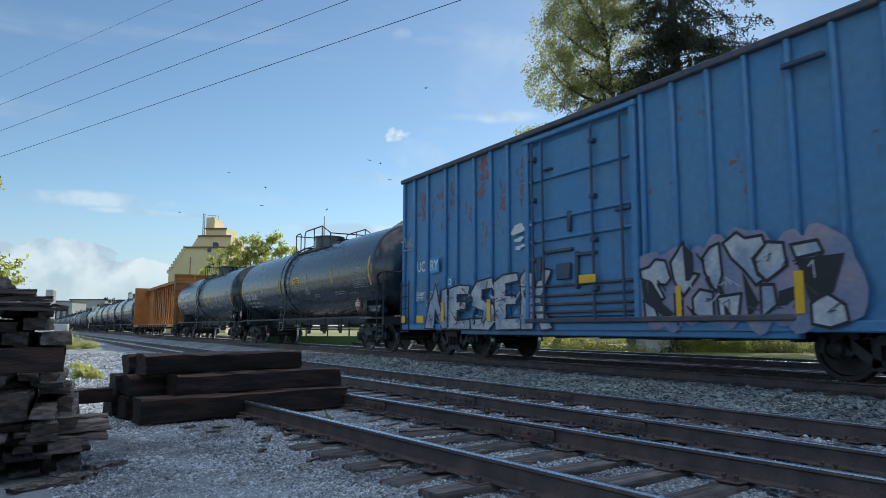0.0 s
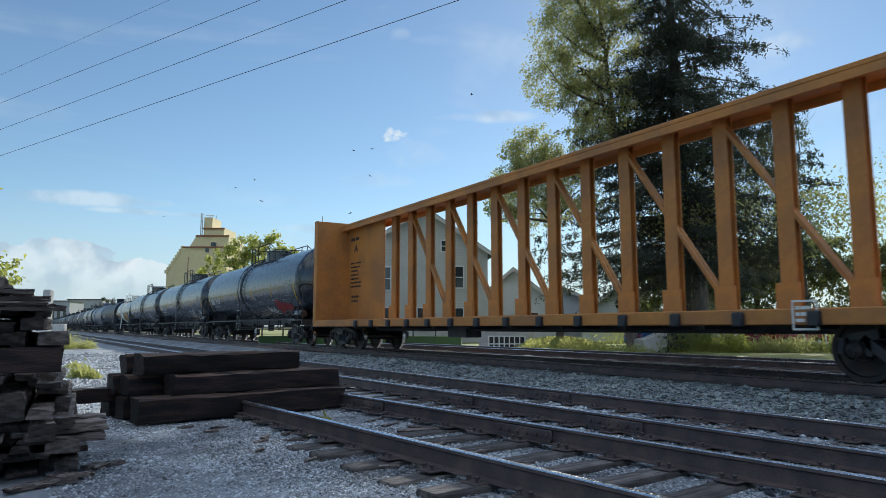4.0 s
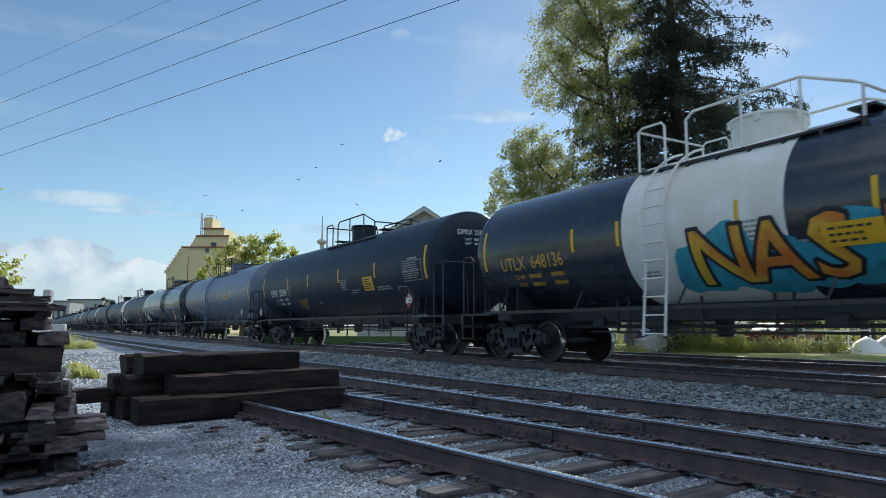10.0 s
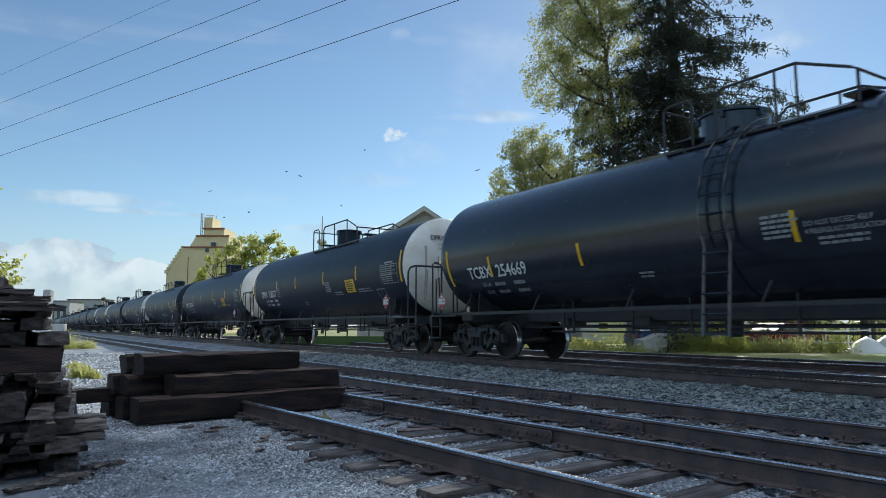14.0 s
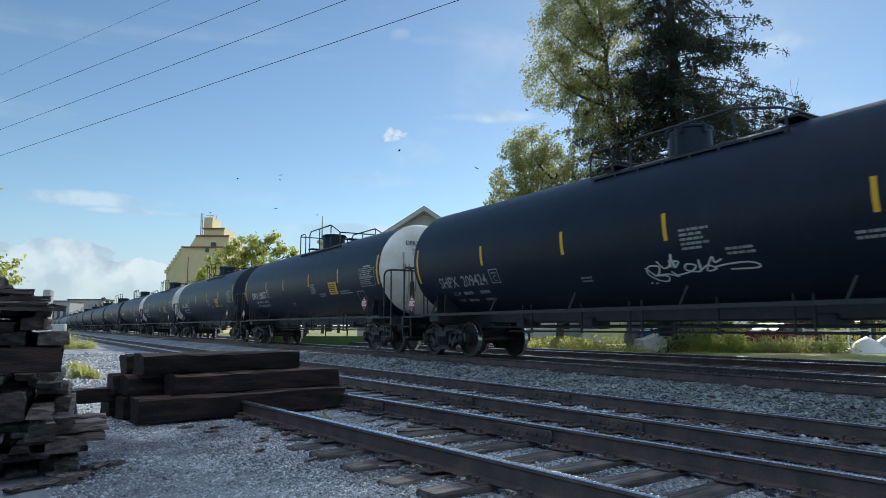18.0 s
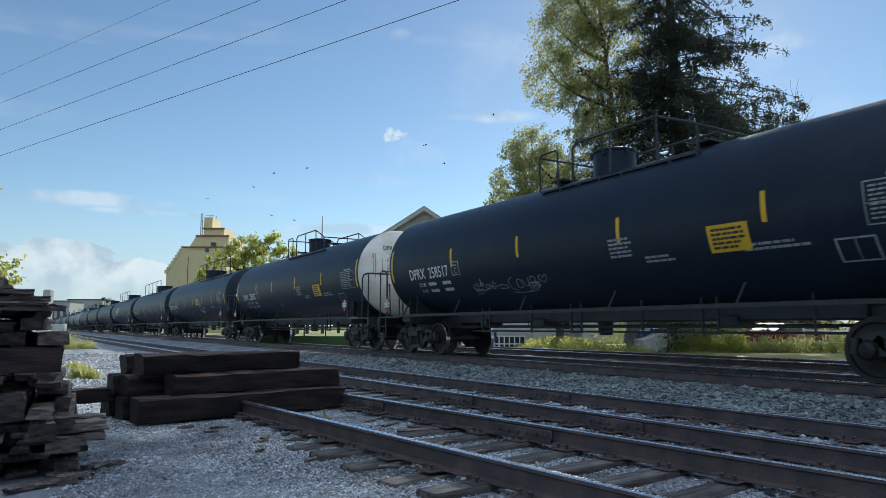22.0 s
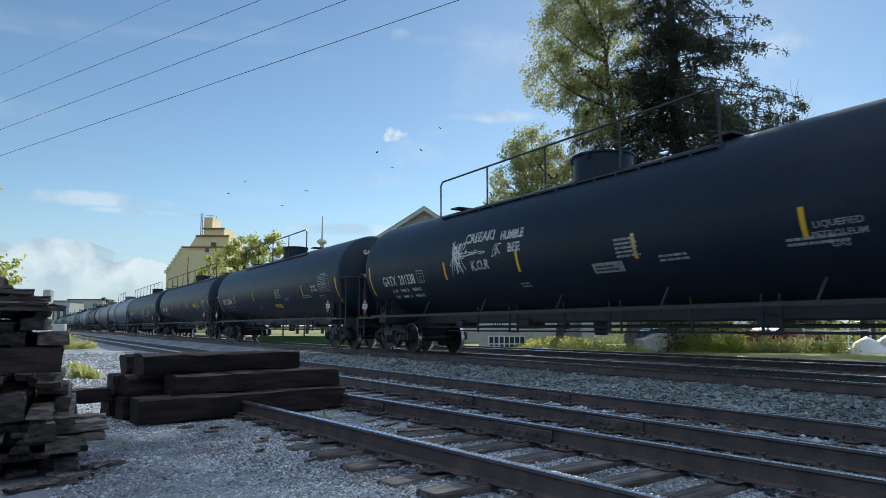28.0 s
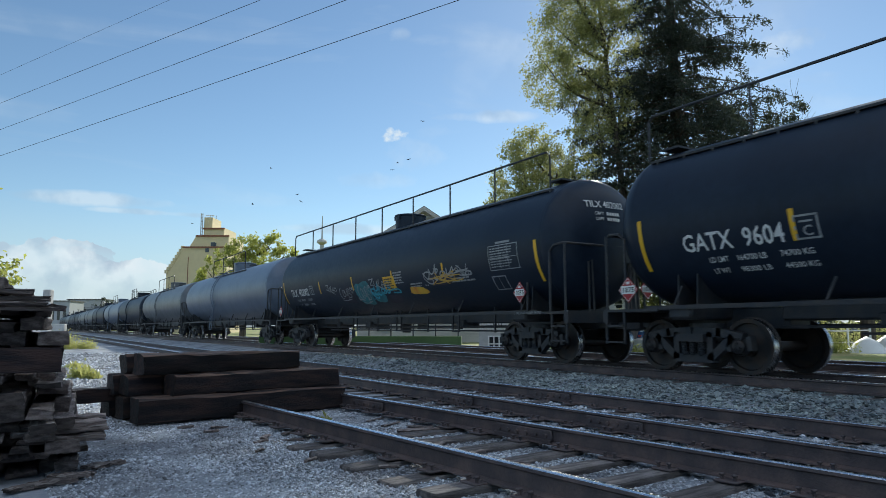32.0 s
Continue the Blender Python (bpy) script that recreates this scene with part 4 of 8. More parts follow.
tank_car(165.20, 8.81, M_DULL, "long black pressure tank car with chalk-white scrawls", "GATX", "201338", seed=30, **LP, load=(("LD LMT", "164600 LB", "74650 KG"), ("LT WT", "98400 LB", "44650 KG")), yellow_sign=(9.86, 1.83), sign_size=(0.8, 0.22), sign_paint=M_FAINT, deck=(-3.8, 5.35), mark_u=0.72, mark_w=2.02,
         stripes=(0, 4.40, 7.53, 11.0, 14.19, 1), written=(("CREEAK!", 5.49, 2.86, 1.25, 0.24, M_LETTER), ("HUMBLE", 7.0, 2.80, 0.85, 0.20, M_LETTER), ("BEE", 7.27, 2.50, 0.46, 0.20, M_LETTER), ("K.O.R", 5.71, 2.18, 0.76, 0.24, M_LETTER)),
         drawn=((spiky(9, 16), 4.72, 2.1, 0.75, 0.95, 0.018, M_LETTER), (ROUND, 4.9, 2.55, 0.6, 0.4, 0.022, M_LETTER), (CURSIVE, 5.2, 2.50, 1.15, 0.22, 0.018, M_LETTER), (spiky(4, 5), 6.6, 2.4, 0.5, 0.4, 0.014, M_LETTER)),
         extra=(("LIQUEFIED", 14.36, 2.17, 0.70, 0.095), ("PETROLEUM", 14.32, 2.03, 0.76, 0.095), ("GAS", 14.55, 1.89, 0.26, 0.095), ("FRA AIP", 15.8, 2.3, 0.55, 0.11)))
tank_car(185.64, 8.51, M_DULL, "long dull black pressure tank car", "GATX", "203044", seed=31, **{**LP, "dome": (0.58, 0.45), "end_z": 2.1}, yellow_sign=(9.45, 1.65), sign_size=(1.0, 0.2), deck=(-4.2, 5.03), mark_u=0.71, mark_w=1.86, stripes=(0, 3.23, 6.60, 10.08, 13.53, 1), extra=(("FRA AIP", 14.6, 2.3, 0.55, 0.10), ("SR 13450", 14.6, 2.16, 0.6, 0.10)))
tank_car(205.66, 8.33, M_DULL, "long dull black tank car with a full-length walkway", "GATX", "9604", seed=32, load=(("LD LMT", "164700 LB", "74700 KG"), ("LT WT", "98300 LB", "44500 KG")), **{**LP, "rail_h": 0.85, "dome": (0.5, 0.38), "panel_in": 1.9, "panel_z": 1.76}, yellow_sign=(12.36, 2.06), sign_size=(0.82, 0.28), deck=(-8.4, 8.6), mark_u=0.76, mark_w=1.82,
         stripes=(0, 2.69, 4.97, 7.38, 10.58, 13.51, 1), extra=(("SR 13450", 13.62, 2.08, 0.64, 0.11), ("DOT-SP 21134", 15.1, 2.36, 0.92, 0.11)))
tank_car(225.53, 8.35, M_DULL, "long dull black tank car with teal and orange graffiti", "TILX", "402002", seed=33, **{**LP, "rail_h": 0.85, "dome": (0.5, 0.38)}, yellow_sign=(9.3, 1.9), deck=(-8.4, 8.6), mark_u=0.7, mark_w=2.0, stripes=(0, 3.9, 6.9, 9.87, 12.84, 1))
FAR = dict(R=1.48, zc=2.65, dome_at=-0.1, full=True, rail_h=1.0, plain=True)
tank_car(245.75, 8.8, M_SLATE, "long slate-grey pressure tank car", "", "", seed=34, **FAR, deck=(-3.6, 3.6))
tank_car(266.3, 8.8, M_GREY, "long grey pressure tank car", "", "", seed=35, **FAR, deck=(-3.6, 3.6))
q = 286.1
for k, p in enumerate((M_DULL, M_SLATE, M_DULL, M_GREY, M_GREY, M_DULL, M_DULL, M_GREY, M_DULL, M_DULL)):
    tank_car(q, 8.0, p, "far-off dark tank car of the train" if p is M_DULL else "far-off grey tank car of the train", "", "", seed=40 + k, **{**FAR, "full": bool(k % 2)}, deck=(-2.6, 2.0))
    q += 18.4


# ---------------------------------------------------------------- colours on single cars
def car_at(q):
    return next(c for c, p in CARS if abs(p - q) < 0.01)


M_TEAL = material("teal_spray_paint", (0.060, 0.37, 0.50), 0.5, 0, 0.25, 3)
M_DEEPTEAL = material("deep_teal_spray_paint", (0.02, 0.13, 0.16), 0.5, 0, 0.3, 3, second=(0.03, 0.20, 0.24))
M_MURK = material("dull_purple_spray_haze", (0.035, 0.03, 0.05), 0.6, 0, 0.3, 3)
M_FLAME = material("orange_spray_paint", (0.62, 0.18, 0.03), 0.5, 0, 0.3, 1.5, second=(0.70, 0.42, 0.04))
M_WASHED = material("washed_out_pale_blue_paint", (0.17, 0.29, 0.44), 0.6, 0, 0.3, 5)
M_PALE = material("pale_silver_spray_paint", (0.52, 0.53, 0.58), 0.55, 0, 0.4, 2.2, second=(0.27, 0.33, 0.47))
M_INK = material("dark_spray_outline", (0.020, 0.022, 0.030), 0.55, 0, 0.2, 5)
M_PINK = material("pink_grey_spray_haze", (0.20, 0.235, 0.38), 0.6, 0, 0.3, 2.0, second=(0.33, 0.28, 0.36))


M_FADED = material("rust_showing_through_blue_paint", (0.14, 0.15, 0.24), 0.75, 0, 0.3, 2, second=(0.30, 0.12, 0.10))
M_SQUARE = material("fresh_blue_paint_patch", (0.06, 0.33, 0.66), 0.45, 0, 0.2, 2)
# worn boxcar blue, darkened: the shadow on rods and latches is in the paint
M_SHADEBLUE = material("shadowed_worn_blue_paint", (0.030, 0.075, 0.16), 0.5, 0, 0.4, 4, 0.1, 20, (0.07, 0.075, 0.09))
M_GRIME = material("brown_grey_grime", (0.115, 0.10, 0.11), 0.75, 0, 0.4, 5, 0.2, 30, (0.06, 0.085, 0.14))


def bubble(u0, v0, w, h, rng, n=22, wob=0.10):
    """A rounded, uneven letter body."""
    cx, cy = u0 + w / 2, v0 + h / 2
    a0, a1, a2 = rng.uniform(0, 6), rng.uniform(0, 6), rng.uniform(0, 6)
    pts = []
    for k in range(n):
        a = 2 * math.pi * k / n
        sq = max(abs(math.cos(a)), abs(math.sin(a))) ** -0.55
        r = sq * (1 + wob * math.sin(2 * a + a0) + wob * 0.8 * math.sin(3 * a + a1) + wob * 0.5 * math.sin(5 * a + a2))
        pts.append((cx + w / 2 * r * math.cos(a), cy + h / 2 * r * math.sin(a)))
    return pts


def block_logo(q, u0, u1, v0, v1):
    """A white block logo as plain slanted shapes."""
    car = car_at(q)
    n, polys = 6, []
    w = (u1 - u0) / n
    t = 0.11
    for k in range(n):
        a, b = u0 + k * w, u0 + (k + 1) * w - 0.07
        polys += [rect(a, 0, a + t, v1 - v0), rect(b - t, 0.0 if k in (2, 3, 4) else (v1 - v0) * 0.4, b, v1 - v0), rect(a, v1 - v0 - t, b, v1 - v0)]
        if k in (2, 3, 4):
            polys.append(rect(a, 0, b, t))
        else:
            polys.append(rect(a, (v1 - v0) * 0.4, b, (v1 - v0) * 0.4 + t))
    polys = [[(u + v * 0.12, v) for u, v in p] for p in polys]
    part("block_logo", wrap(polys, 7.39, v0, 1.52, 2.70, 0.007), M_LETTER, car, "large white block-shaped logo")


block_logo(-163.20, 0.76, 4.25, 2.60, 3.12)


def white_middle(q, a, b, R, zc):
    car = car_at(q)
    bm = bmesh.new()
    lathe(bm, [(b, R - 0.01), (b, R + 0.004), (a, R + 0.004), (a, R - 0.01)], 56, "Y", (0, 0, zc))
    part("white_band", bm, M_WHITE, car, "broad white painted middle of the tank")
    rng = random.Random(3)
    cloud = [bubble(2.05 + 0.66 * k, -0.12 + 0.1 * math.sin(k * 2.1), 1.0, 1.1 + 0.12 * math.sin(k * 1.7), rng) for k in range(7)]
    part("graffiti_cloud", wrap(cloud, 2.2, 1.42, R, zc, 0.014), M_TEAL, car, "teal sprayed cloud behind the letters")
    for k, ch in enumerate("NASK"):
        pol = letters(ch, 1.45)
        fat = [[(u * 1.0, v) for u, v in p] for p in pol]
        edge = []
        for p in fat:
            for i in range(len(p)):
                edge += stroke([p[i], p[(i + 1) % len(p)]], 0.13)
        x = 2.40 + 1.03 * k
        part("graffiti_outline", wrap([[(u + x, v) for u, v in p] for p in edge], 2.2, 1.52, R, zc, 0.020), M_INK, car, "dark outline of a sprayed letter")
        part("graffiti_letter", wrap([[(u + x, v) for u, v in p] for p in fat], 2.2, 1.52, R, zc, 0.027), M_FLAME, car, "orange and yellow sprayed letter")


part("warning_sign", wrap([rect(4.7, 0.50, 5.55, 0.86)], 2.2, 1.52, 1.40, 2.575, 0.034), M_YELLOW, car_at(-69.86), "yellow warning decal with dark lines")
part("warning_lines", wrap(word_bars(4.80, 0.76, 0.62, 3, 0.035, 0.06, random.Random(2), 0.7), 2.2, 1.52, 1.40, 2.575, 0.038), M_STEEL, car_at(-69.86), "dark small print")
white_middle(-69.86, -2.0, 1.22, 1.40, 2.575)


def colour_tag(q, R, zc):
    car = car_at(q)
    rng = random.Random(8)
    for u, v, w, h, m, words in ((7.2, 1.52, 1.1, 0.95, M_DEEPTEAL, "deep teal sprayed letter body"), (8.3, 1.60, 0.9, 0.40, M_DEEPTEAL, "deep teal sprayed letter body"), (9.2, 1.55, 1.0, 0.30, M_MURK, "dull purple sprayed haze"),
                                 (10.9, 1.72, 0.95, 0.26, M_FLAME, "orange-yellow sprayed stroke"), (6.0, 1.60, 0.9, 0.70, M_MURK, "dull purple sprayed haze"), (12.2, 1.9, 1.2, 0.35, M_MURK, "dull purple sprayed haze")):
        part("graffiti_fill", wrap([bubble(u, 0, w, h, rng)], 8.46, v, R, zc, 0.006), m, car, words)
    for lines, u, v, w, h, weight, m in ((ROUND, 7.35, 1.62, 1.0, 0.7, 0.03, W), (CURSIVE, 8.3, 1.7, 2.0, 0.55, 0.05, M_TEAL), (BOLD, 8.4, 1.95, 1.4, 0.4, 0.035, W), (BOLD, 4.7, 1.95, 0.9, 0.4, 0.03, W), (ROUND, 5.8, 1.75, 1.2, 0.5, 0.03, W),
                                         (CURSIVE, 11.9, 1.95, 2.4, 0.55, 0.04, W), (spiky(7, 10), 12.2, 1.9, 1.8, 0.45, 0.03, M_GOLD), (spiky(8, 6), 13.6, 2.0, 0.9, 0.4, 0.025, W)):
        part("graffiti_line", wrap([s_ for line in lines for s_ in stroke(smooth([(a * w, b * h) for a, b in line]), weight)], 8.46 - u, v, R, zc, 0.012), m, car, "sprayed graffiti lines")


colour_tag(225.53, 1.48, 2.65)


# ---------------------------------------------------------------- blue boxcar
def side_bar(bm, s, lo, hi, d0, d1, c=0.02):
    """A bar on a car's side, proud of it from d0 to d1 metres off the middle."""
    chamfer_box(bm, (min(s * d0, s * d1), lo[0], lo[1]), (max(s * d0, s * d1), hi[0], hi[1]), c)


# letter bodies and shadows of a sprayed piece, on a field ten by ten
BODIES = [[(0, 7), (0.6, 7.3), (1.0, 8.2), (1.6, 7.9), (1.9, 5.6), (1.6, 4.8), (1.1, 5), (1.5, 3.2), (1.3, 2.9), (0.7, 5.2), (0.1, 5.8)],
          [(1.9, 7.6), (2.7, 10), (2.8, 5.2), (3.2, 6), (3.5, 5.8), (2.9, 4.1), (2.6, 3.3), (2.1, 5.1)], [(3.7, 7.7), (4.1, 8.9), (4.6, 9.3), (4.7, 5.5), (4.4, 3.6), (4.2, 4.1), (3.8, 6)],
          [(4.8, 9.2), (5.5, 10.3), (5.9, 9.5), (6.7, 9.6), (6.8, 8.5), (6.2, 7.1), (6.4, 5.3), (6.7, 4.7), (6.3, 4.1), (5.8, 5.8), (5.2, 7.3)], [(6.3, 7.1), (6.9, 8.8), (7.6, 8.5), (7.7, 6), (7.4, 5.5), (6.8, 4.5), (6.4, 5.5)],
          [(7.9, 8.2), (9, 8.4), (9.2, 7.1), (8.1, 6.7)], [(3.1, 3), (3.5, 4), (4.2, 3.6), (4.2, 0.5), (3.6, 0.3), (3.1, 0.8)], [(0.2, 3), (0.9, 1.9), (1.1, 0.5), (0.3, 0.2)], [(2.1, 3.6), (2.5, 2.7), (2.5, 0.5), (2.1, 0.3)],
          [(8.6, 1.9), (9.2, 3), (9.9, 1.7), (10, 0), (9.3, -0.6), (8.6, -0.2)], [(4.4, 3), (5.6, 3.3), (5.4, 0.5), (4.5, 0.3)], [(6.5, 4.1), (7.1, 4.1), (7.2, 1.9), (6.5, 0.5)]]
SPIKED = [[(0, 0.3), (0.5, 5.2), (0.9, 7.2), (1.1, 9.0), (1.35, 6.4), (1.6, 3.6), (1.7, 7.6), (2.2, 8.0), (2.3, 0.4), (1.7, 0.1), (1.1, 3.9), (0.9, 0.2)],
          [(2.2, 0.2), (2.4, 7.8), (3.3, 8.3), (4.2, 8.0), (4.1, 6.4), (3.1, 6.5), (3.1, 5.2), (3.9, 5.3), (3.9, 3.8), (3.1, 3.6), (3.1, 1.8), (4.2, 2.0), (4.2, 0.1)],
          [(4.3, 0.1), (4.2, 2.1), (5.2, 2.0), (5.3, 3.3), (4.4, 4.2), (4.3, 6.8), (4.8, 8.6), (6.0, 9.1), (6.1, 7.2), (5.2, 7.0), (5.2, 5.4), (6.1, 4.4), (6.2, 1.4), (5.7, 0.0)],
          [(6.2, 0.0), (6.1, 8.2), (6.8, 9.3), (7.8, 9.4), (7.9, 8.0), (7.0, 7.7), (7.0, 5.8), (7.7, 5.7), (7.7, 4.2), (7.0, 4.2), (7.0, 2.0), (8.0, 2.1), (8.0, 0.2)],
          [(8.0, 0.1), (8.0, 8.6), (8.4, 9.8), (8.8, 9.0), (8.8, 6.0), (9.5, 9.6), (10, 9.2), (9.3, 5.0), (10, 0.3), (9.3, 0.0), (8.8, 3.4), (8.8, 0.2)]]
SHADOWS = [[(0.1, 5.5), (0.6, 5.6), (1.7, 1.1), (1.4, 0.8), (0.2, 3.3)], [(2.7, 9.7), (3.2, 8.5), (3.2, 5.8), (2.9, 4.9)], [(3.8, 5.2), (4.1, 5.5), (4.1, 3.8)], [(5.7, 5.8), (6.4, 2.2), (5.9, 0.3)], [(4.6, 4.7), (4.8, 3.3), (4.5, 3.3)],
           [(7.3, 3.3), (8, 3.8), (8, 2.5), (7.3, 1.4)], [(8.1, 6.6), (10, 6.8), (9.5, 3), (8.6, 1.9)], [(4.7, 2.3), (5.3, 0.2), (4.8, 0.2)], [(1.3, 2.6), (2.0, 1.2), (1.7, 0.6), (1.2, 1.4)]]


def boxcar(q):
    car = place_car("boxcar", "blue ribbed steel boxcar covered in white graffiti", q, "boxcar")
    hl, w, z0, z1 = 7.50, 1.52, 0.80, 5.02
    bm = bmesh.new()
    box(bm, (-w, -hl, z0), (w, hl, z1))
    part("body", bm, M_BLUE, car)
    for s in (-1, 1):
        for y in (7.43, 6.82, 6.07, 5.13, 4.57, 3.77, 3.05, 2.38, -1.66, -2.36, -3.08, -3.76, -4.46, -5.12, -5.80, -6.45, -7.0, -7.43):
            part("side_post", shared(("boxpost", s), "side_post", lambda bm: side_bar(bm, s, (-0.05, 0.80), (0.05, 5.0), 1.51, 1.61, 0.03), M_BLUE), M_BLUE, car, "", (0, y, 0))
        part("side_sill", shared(("boxsill", s), "side_sill", lambda bm: (side_bar(bm, s, (-7.5, 0.70), (7.5, 0.86), 1.45, 1.60), side_bar(bm, s, (-4.4, 0.60), (4.4, 0.72), 1.40, 1.56)), M_BLUE), M_BLUE, car)
        part("roof_edge", shared(("boxedge", s), "roof_edge", lambda bm: side_bar(bm, s, (-7.56, 4.98), (7.56, 5.10), 1.42, 1.64), M_GRIME), M_GRIME, car, "brown-grey weathered roof edge")
        # plug door with its frame, bars and lock rods
        door = part("door", shared(("boxdoor", s), "door", lambda bm: side_bar(bm, s, (-1.46, 0.98), (1.56, 4.72), 1.50, 1.58), M_BLUE), M_BLUE, car, "wide blue sliding plug door")
        for y in (-1.50, 1.60):
            part("door_jamb", shared(("boxjamb", s), "door_jamb", lambda bm: side_bar(bm, s, (-0.07, 0.86), (0.07, 4.92), 1.50, 1.66), M_BLUE), M_BLUE, car, "", (0, y, 0))
        for z in (3.92, 3.04, 2.60):
            part("door_bar", shared(("boxdoorbar", s), "door_bar", lambda bm: side_bar(bm, s, (-1.42, -0.035), (1.52, 0.035), 1.575, 1.64), M_BLUE), M_BLUE, door, "", (0, 0, z))
        for z in (1.62, 1.42, 1.24, 1.08):
            part("door_bar", shared(("boxlowbar", s), "door_bar", lambda bm: side_bar(bm, s, (-1.42, -0.03), (1.52, 0.03), 1.575, 1.65), M_GRIME), M_GRIME, door, "grimy lower door bar", (0, 0, z))
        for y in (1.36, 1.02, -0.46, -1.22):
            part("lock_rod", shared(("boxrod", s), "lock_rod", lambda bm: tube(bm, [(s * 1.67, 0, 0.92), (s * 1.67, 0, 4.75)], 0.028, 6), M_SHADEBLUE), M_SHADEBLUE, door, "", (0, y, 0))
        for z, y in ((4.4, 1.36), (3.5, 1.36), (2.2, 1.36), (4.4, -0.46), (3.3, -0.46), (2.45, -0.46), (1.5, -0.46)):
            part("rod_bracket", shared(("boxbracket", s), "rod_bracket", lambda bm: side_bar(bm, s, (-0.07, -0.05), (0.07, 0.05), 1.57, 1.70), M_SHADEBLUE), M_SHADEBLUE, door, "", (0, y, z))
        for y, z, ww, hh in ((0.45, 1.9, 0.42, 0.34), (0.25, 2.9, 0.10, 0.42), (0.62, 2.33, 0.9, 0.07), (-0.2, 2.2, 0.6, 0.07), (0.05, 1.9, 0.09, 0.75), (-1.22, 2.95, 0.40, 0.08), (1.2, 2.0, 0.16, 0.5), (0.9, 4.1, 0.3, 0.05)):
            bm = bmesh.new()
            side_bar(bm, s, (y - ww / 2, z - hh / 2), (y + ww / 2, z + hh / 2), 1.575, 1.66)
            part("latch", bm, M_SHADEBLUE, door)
        part("door_track", shared(("boxtrack", s), "door_track", lambda bm: side_bar(bm, s, (-4.4, -0.05), (1.7, 0.05), 1.59, 1.67), M_GRIME), M_GRIME, car, "grimy lower door track", (0, 0, 0.91))
        part("door_track", shared(("boxtoptrack", s), "door_track", lambda bm: side_bar(bm, s, (-1.6, -0.05), (1.7, 0.05), 1.58, 1.68), M_BLUE), M_BLUE, car, "", (0, 0, 4.84))
        part("side_bracket", shared(("boxfork", s), "side_bracket", lambda bm: side_bar(bm, s, (-0.32, -0.04), (0.32, 0.04), 1.58, 1.68), M_SHADEBLUE), M_SHADEBLUE, car, "", (0, -4.72, 4.55))
    bm = bmesh.new()
    for k in range(16):
        a, b = -hl + 2 * hl * k / 16, -hl + 2 * hl * (k + 1) / 16
        box(bm, (-1.46, a, 5.0), (1.46, b - 0.06, 5.13))
    part("roof", bm, M_STEEL, car, "dark ribbed sheet roof")
    for y in (7.48, 7.03):
        bm = bmesh.new()
        tube(bm, [(-1.63, y, 0.62), (-1.63, y, 2.1)], 0.02, 5)
        part("ladder_rail", bm, M_STEEL, car)
    for k in range(5):
        bm = bmesh.new()
        tube(bm, [(-1.63, 7.03, 0.66 + 0.33 * k), (-1.63, 7.48, 0.66 + 0.33 * k)], 0.016, 5)
        part("ladder_rung", bm, M_STEEL, car)
    bm = bmesh.new()
    box(bm, (-0.3, -hl, 0.72), (0.3, hl, 1.0))
    box(bm, (-1.3, -2.0, 0.55), (-0.6, -0.9, 0.95))
    box(bm, (-1.2, 0.6, 0.6), (-0.5, 1.3, 0.95))
    tube(bm, [(-0.9, -4.4, 0.72), (-0.9, 4.4, 0.66)], 0.03, 5)
    tube(bm, [(-1.2, -4.2, 0.60), (-1.2, 2.0, 0.60)], 0.022, 5)
    for k in range(7):
        box(bm, (-1.35, -4.2 + k * 1.3, 0.55), (-0.2, -4.12 + k * 1.3, 0.85))
    part("underframe", bm, M_STEEL, car)
    for s in (-1, 1):
        truck(car, s * 5.5)
        coupler(car, s * (hl + 0.35), s)
    # two runs of sprayed letters: haze behind, pale bodies, dark shadows and outlines
    rng = random.Random(21)
    x = -1.624
    for y0, long_, v0, tall, turned in ((-1.58, 3.55, 0.84, 1.34, False), (6.10, 5.30, 0.70, 1.36, True)):
        place = lambda p: [(a / 10 * long_, v0 + b / 10 * tall) for a, b in p]
        for k in range(9 if not turned else 0):
            puff = bubble(long_ * k / 9 - 0.15, v0 - 0.04, long_ / 9 + 0.35, tall * rng.uniform(0.85, 1.12), rng, 26, 0.12)
            part("graffiti_haze", flat_side([puff], y0, 0, x - 0.0004 * k), M_PINK, car, "pinkish grey sprayed haze")
        for k, glyph in enumerate(SPIKED if turned else BODIES):
            body = place(glyph)
            part("graffiti_letter", flat_side([body], y0, 0, x - 0.008 - 0.0004 * k), M_PALE, car, "pale silver sprayed letter")
            part("graffiti_outline", flat_side(stroke(body + body[:1], 0.038 if turned else 0.045), y0, 0, x - 0.016), M_INK, car, "dark sprayed letter outline")
        for k, glyph in enumerate(SHADOWS):
            if turned:
                a, b = rng.uniform(0.4, 9.2), rng.uniform(0.2, 6.5)
                glyph = [(a, b), (a + rng.uniform(0.08, 0.2), b + 0.3), (a + rng.uniform(0.0, 0.25), b + rng.uniform(1.2, 3.0))]
            part("graffiti_shading", flat_side([place(glyph)], y0, 0, x - 0.020 - 0.0004 * k), M_INK, car, "dark sprayed letter shadow")
        for k in range(74 if turned else 26):
            a, b = rng.uniform(0.2, 9.6), rng.uniform(0.4, 7.5)
            line = place([(a, b), (a + rng.uniform(-0.35, 0.35), b + rng.uniform(-0.3, 1.2)), (a + rng.uniform(-0.5, 0.5), b + rng.uniform(-1.6, 1.8))])
            part("graffiti_line", flat_side(stroke(line, rng.uniform(0.012, 0.03)), y0, 0, x - 0.026), (M_INK, M_PALE, M_GRIME)[k % 3], car, "thin sprayed line")
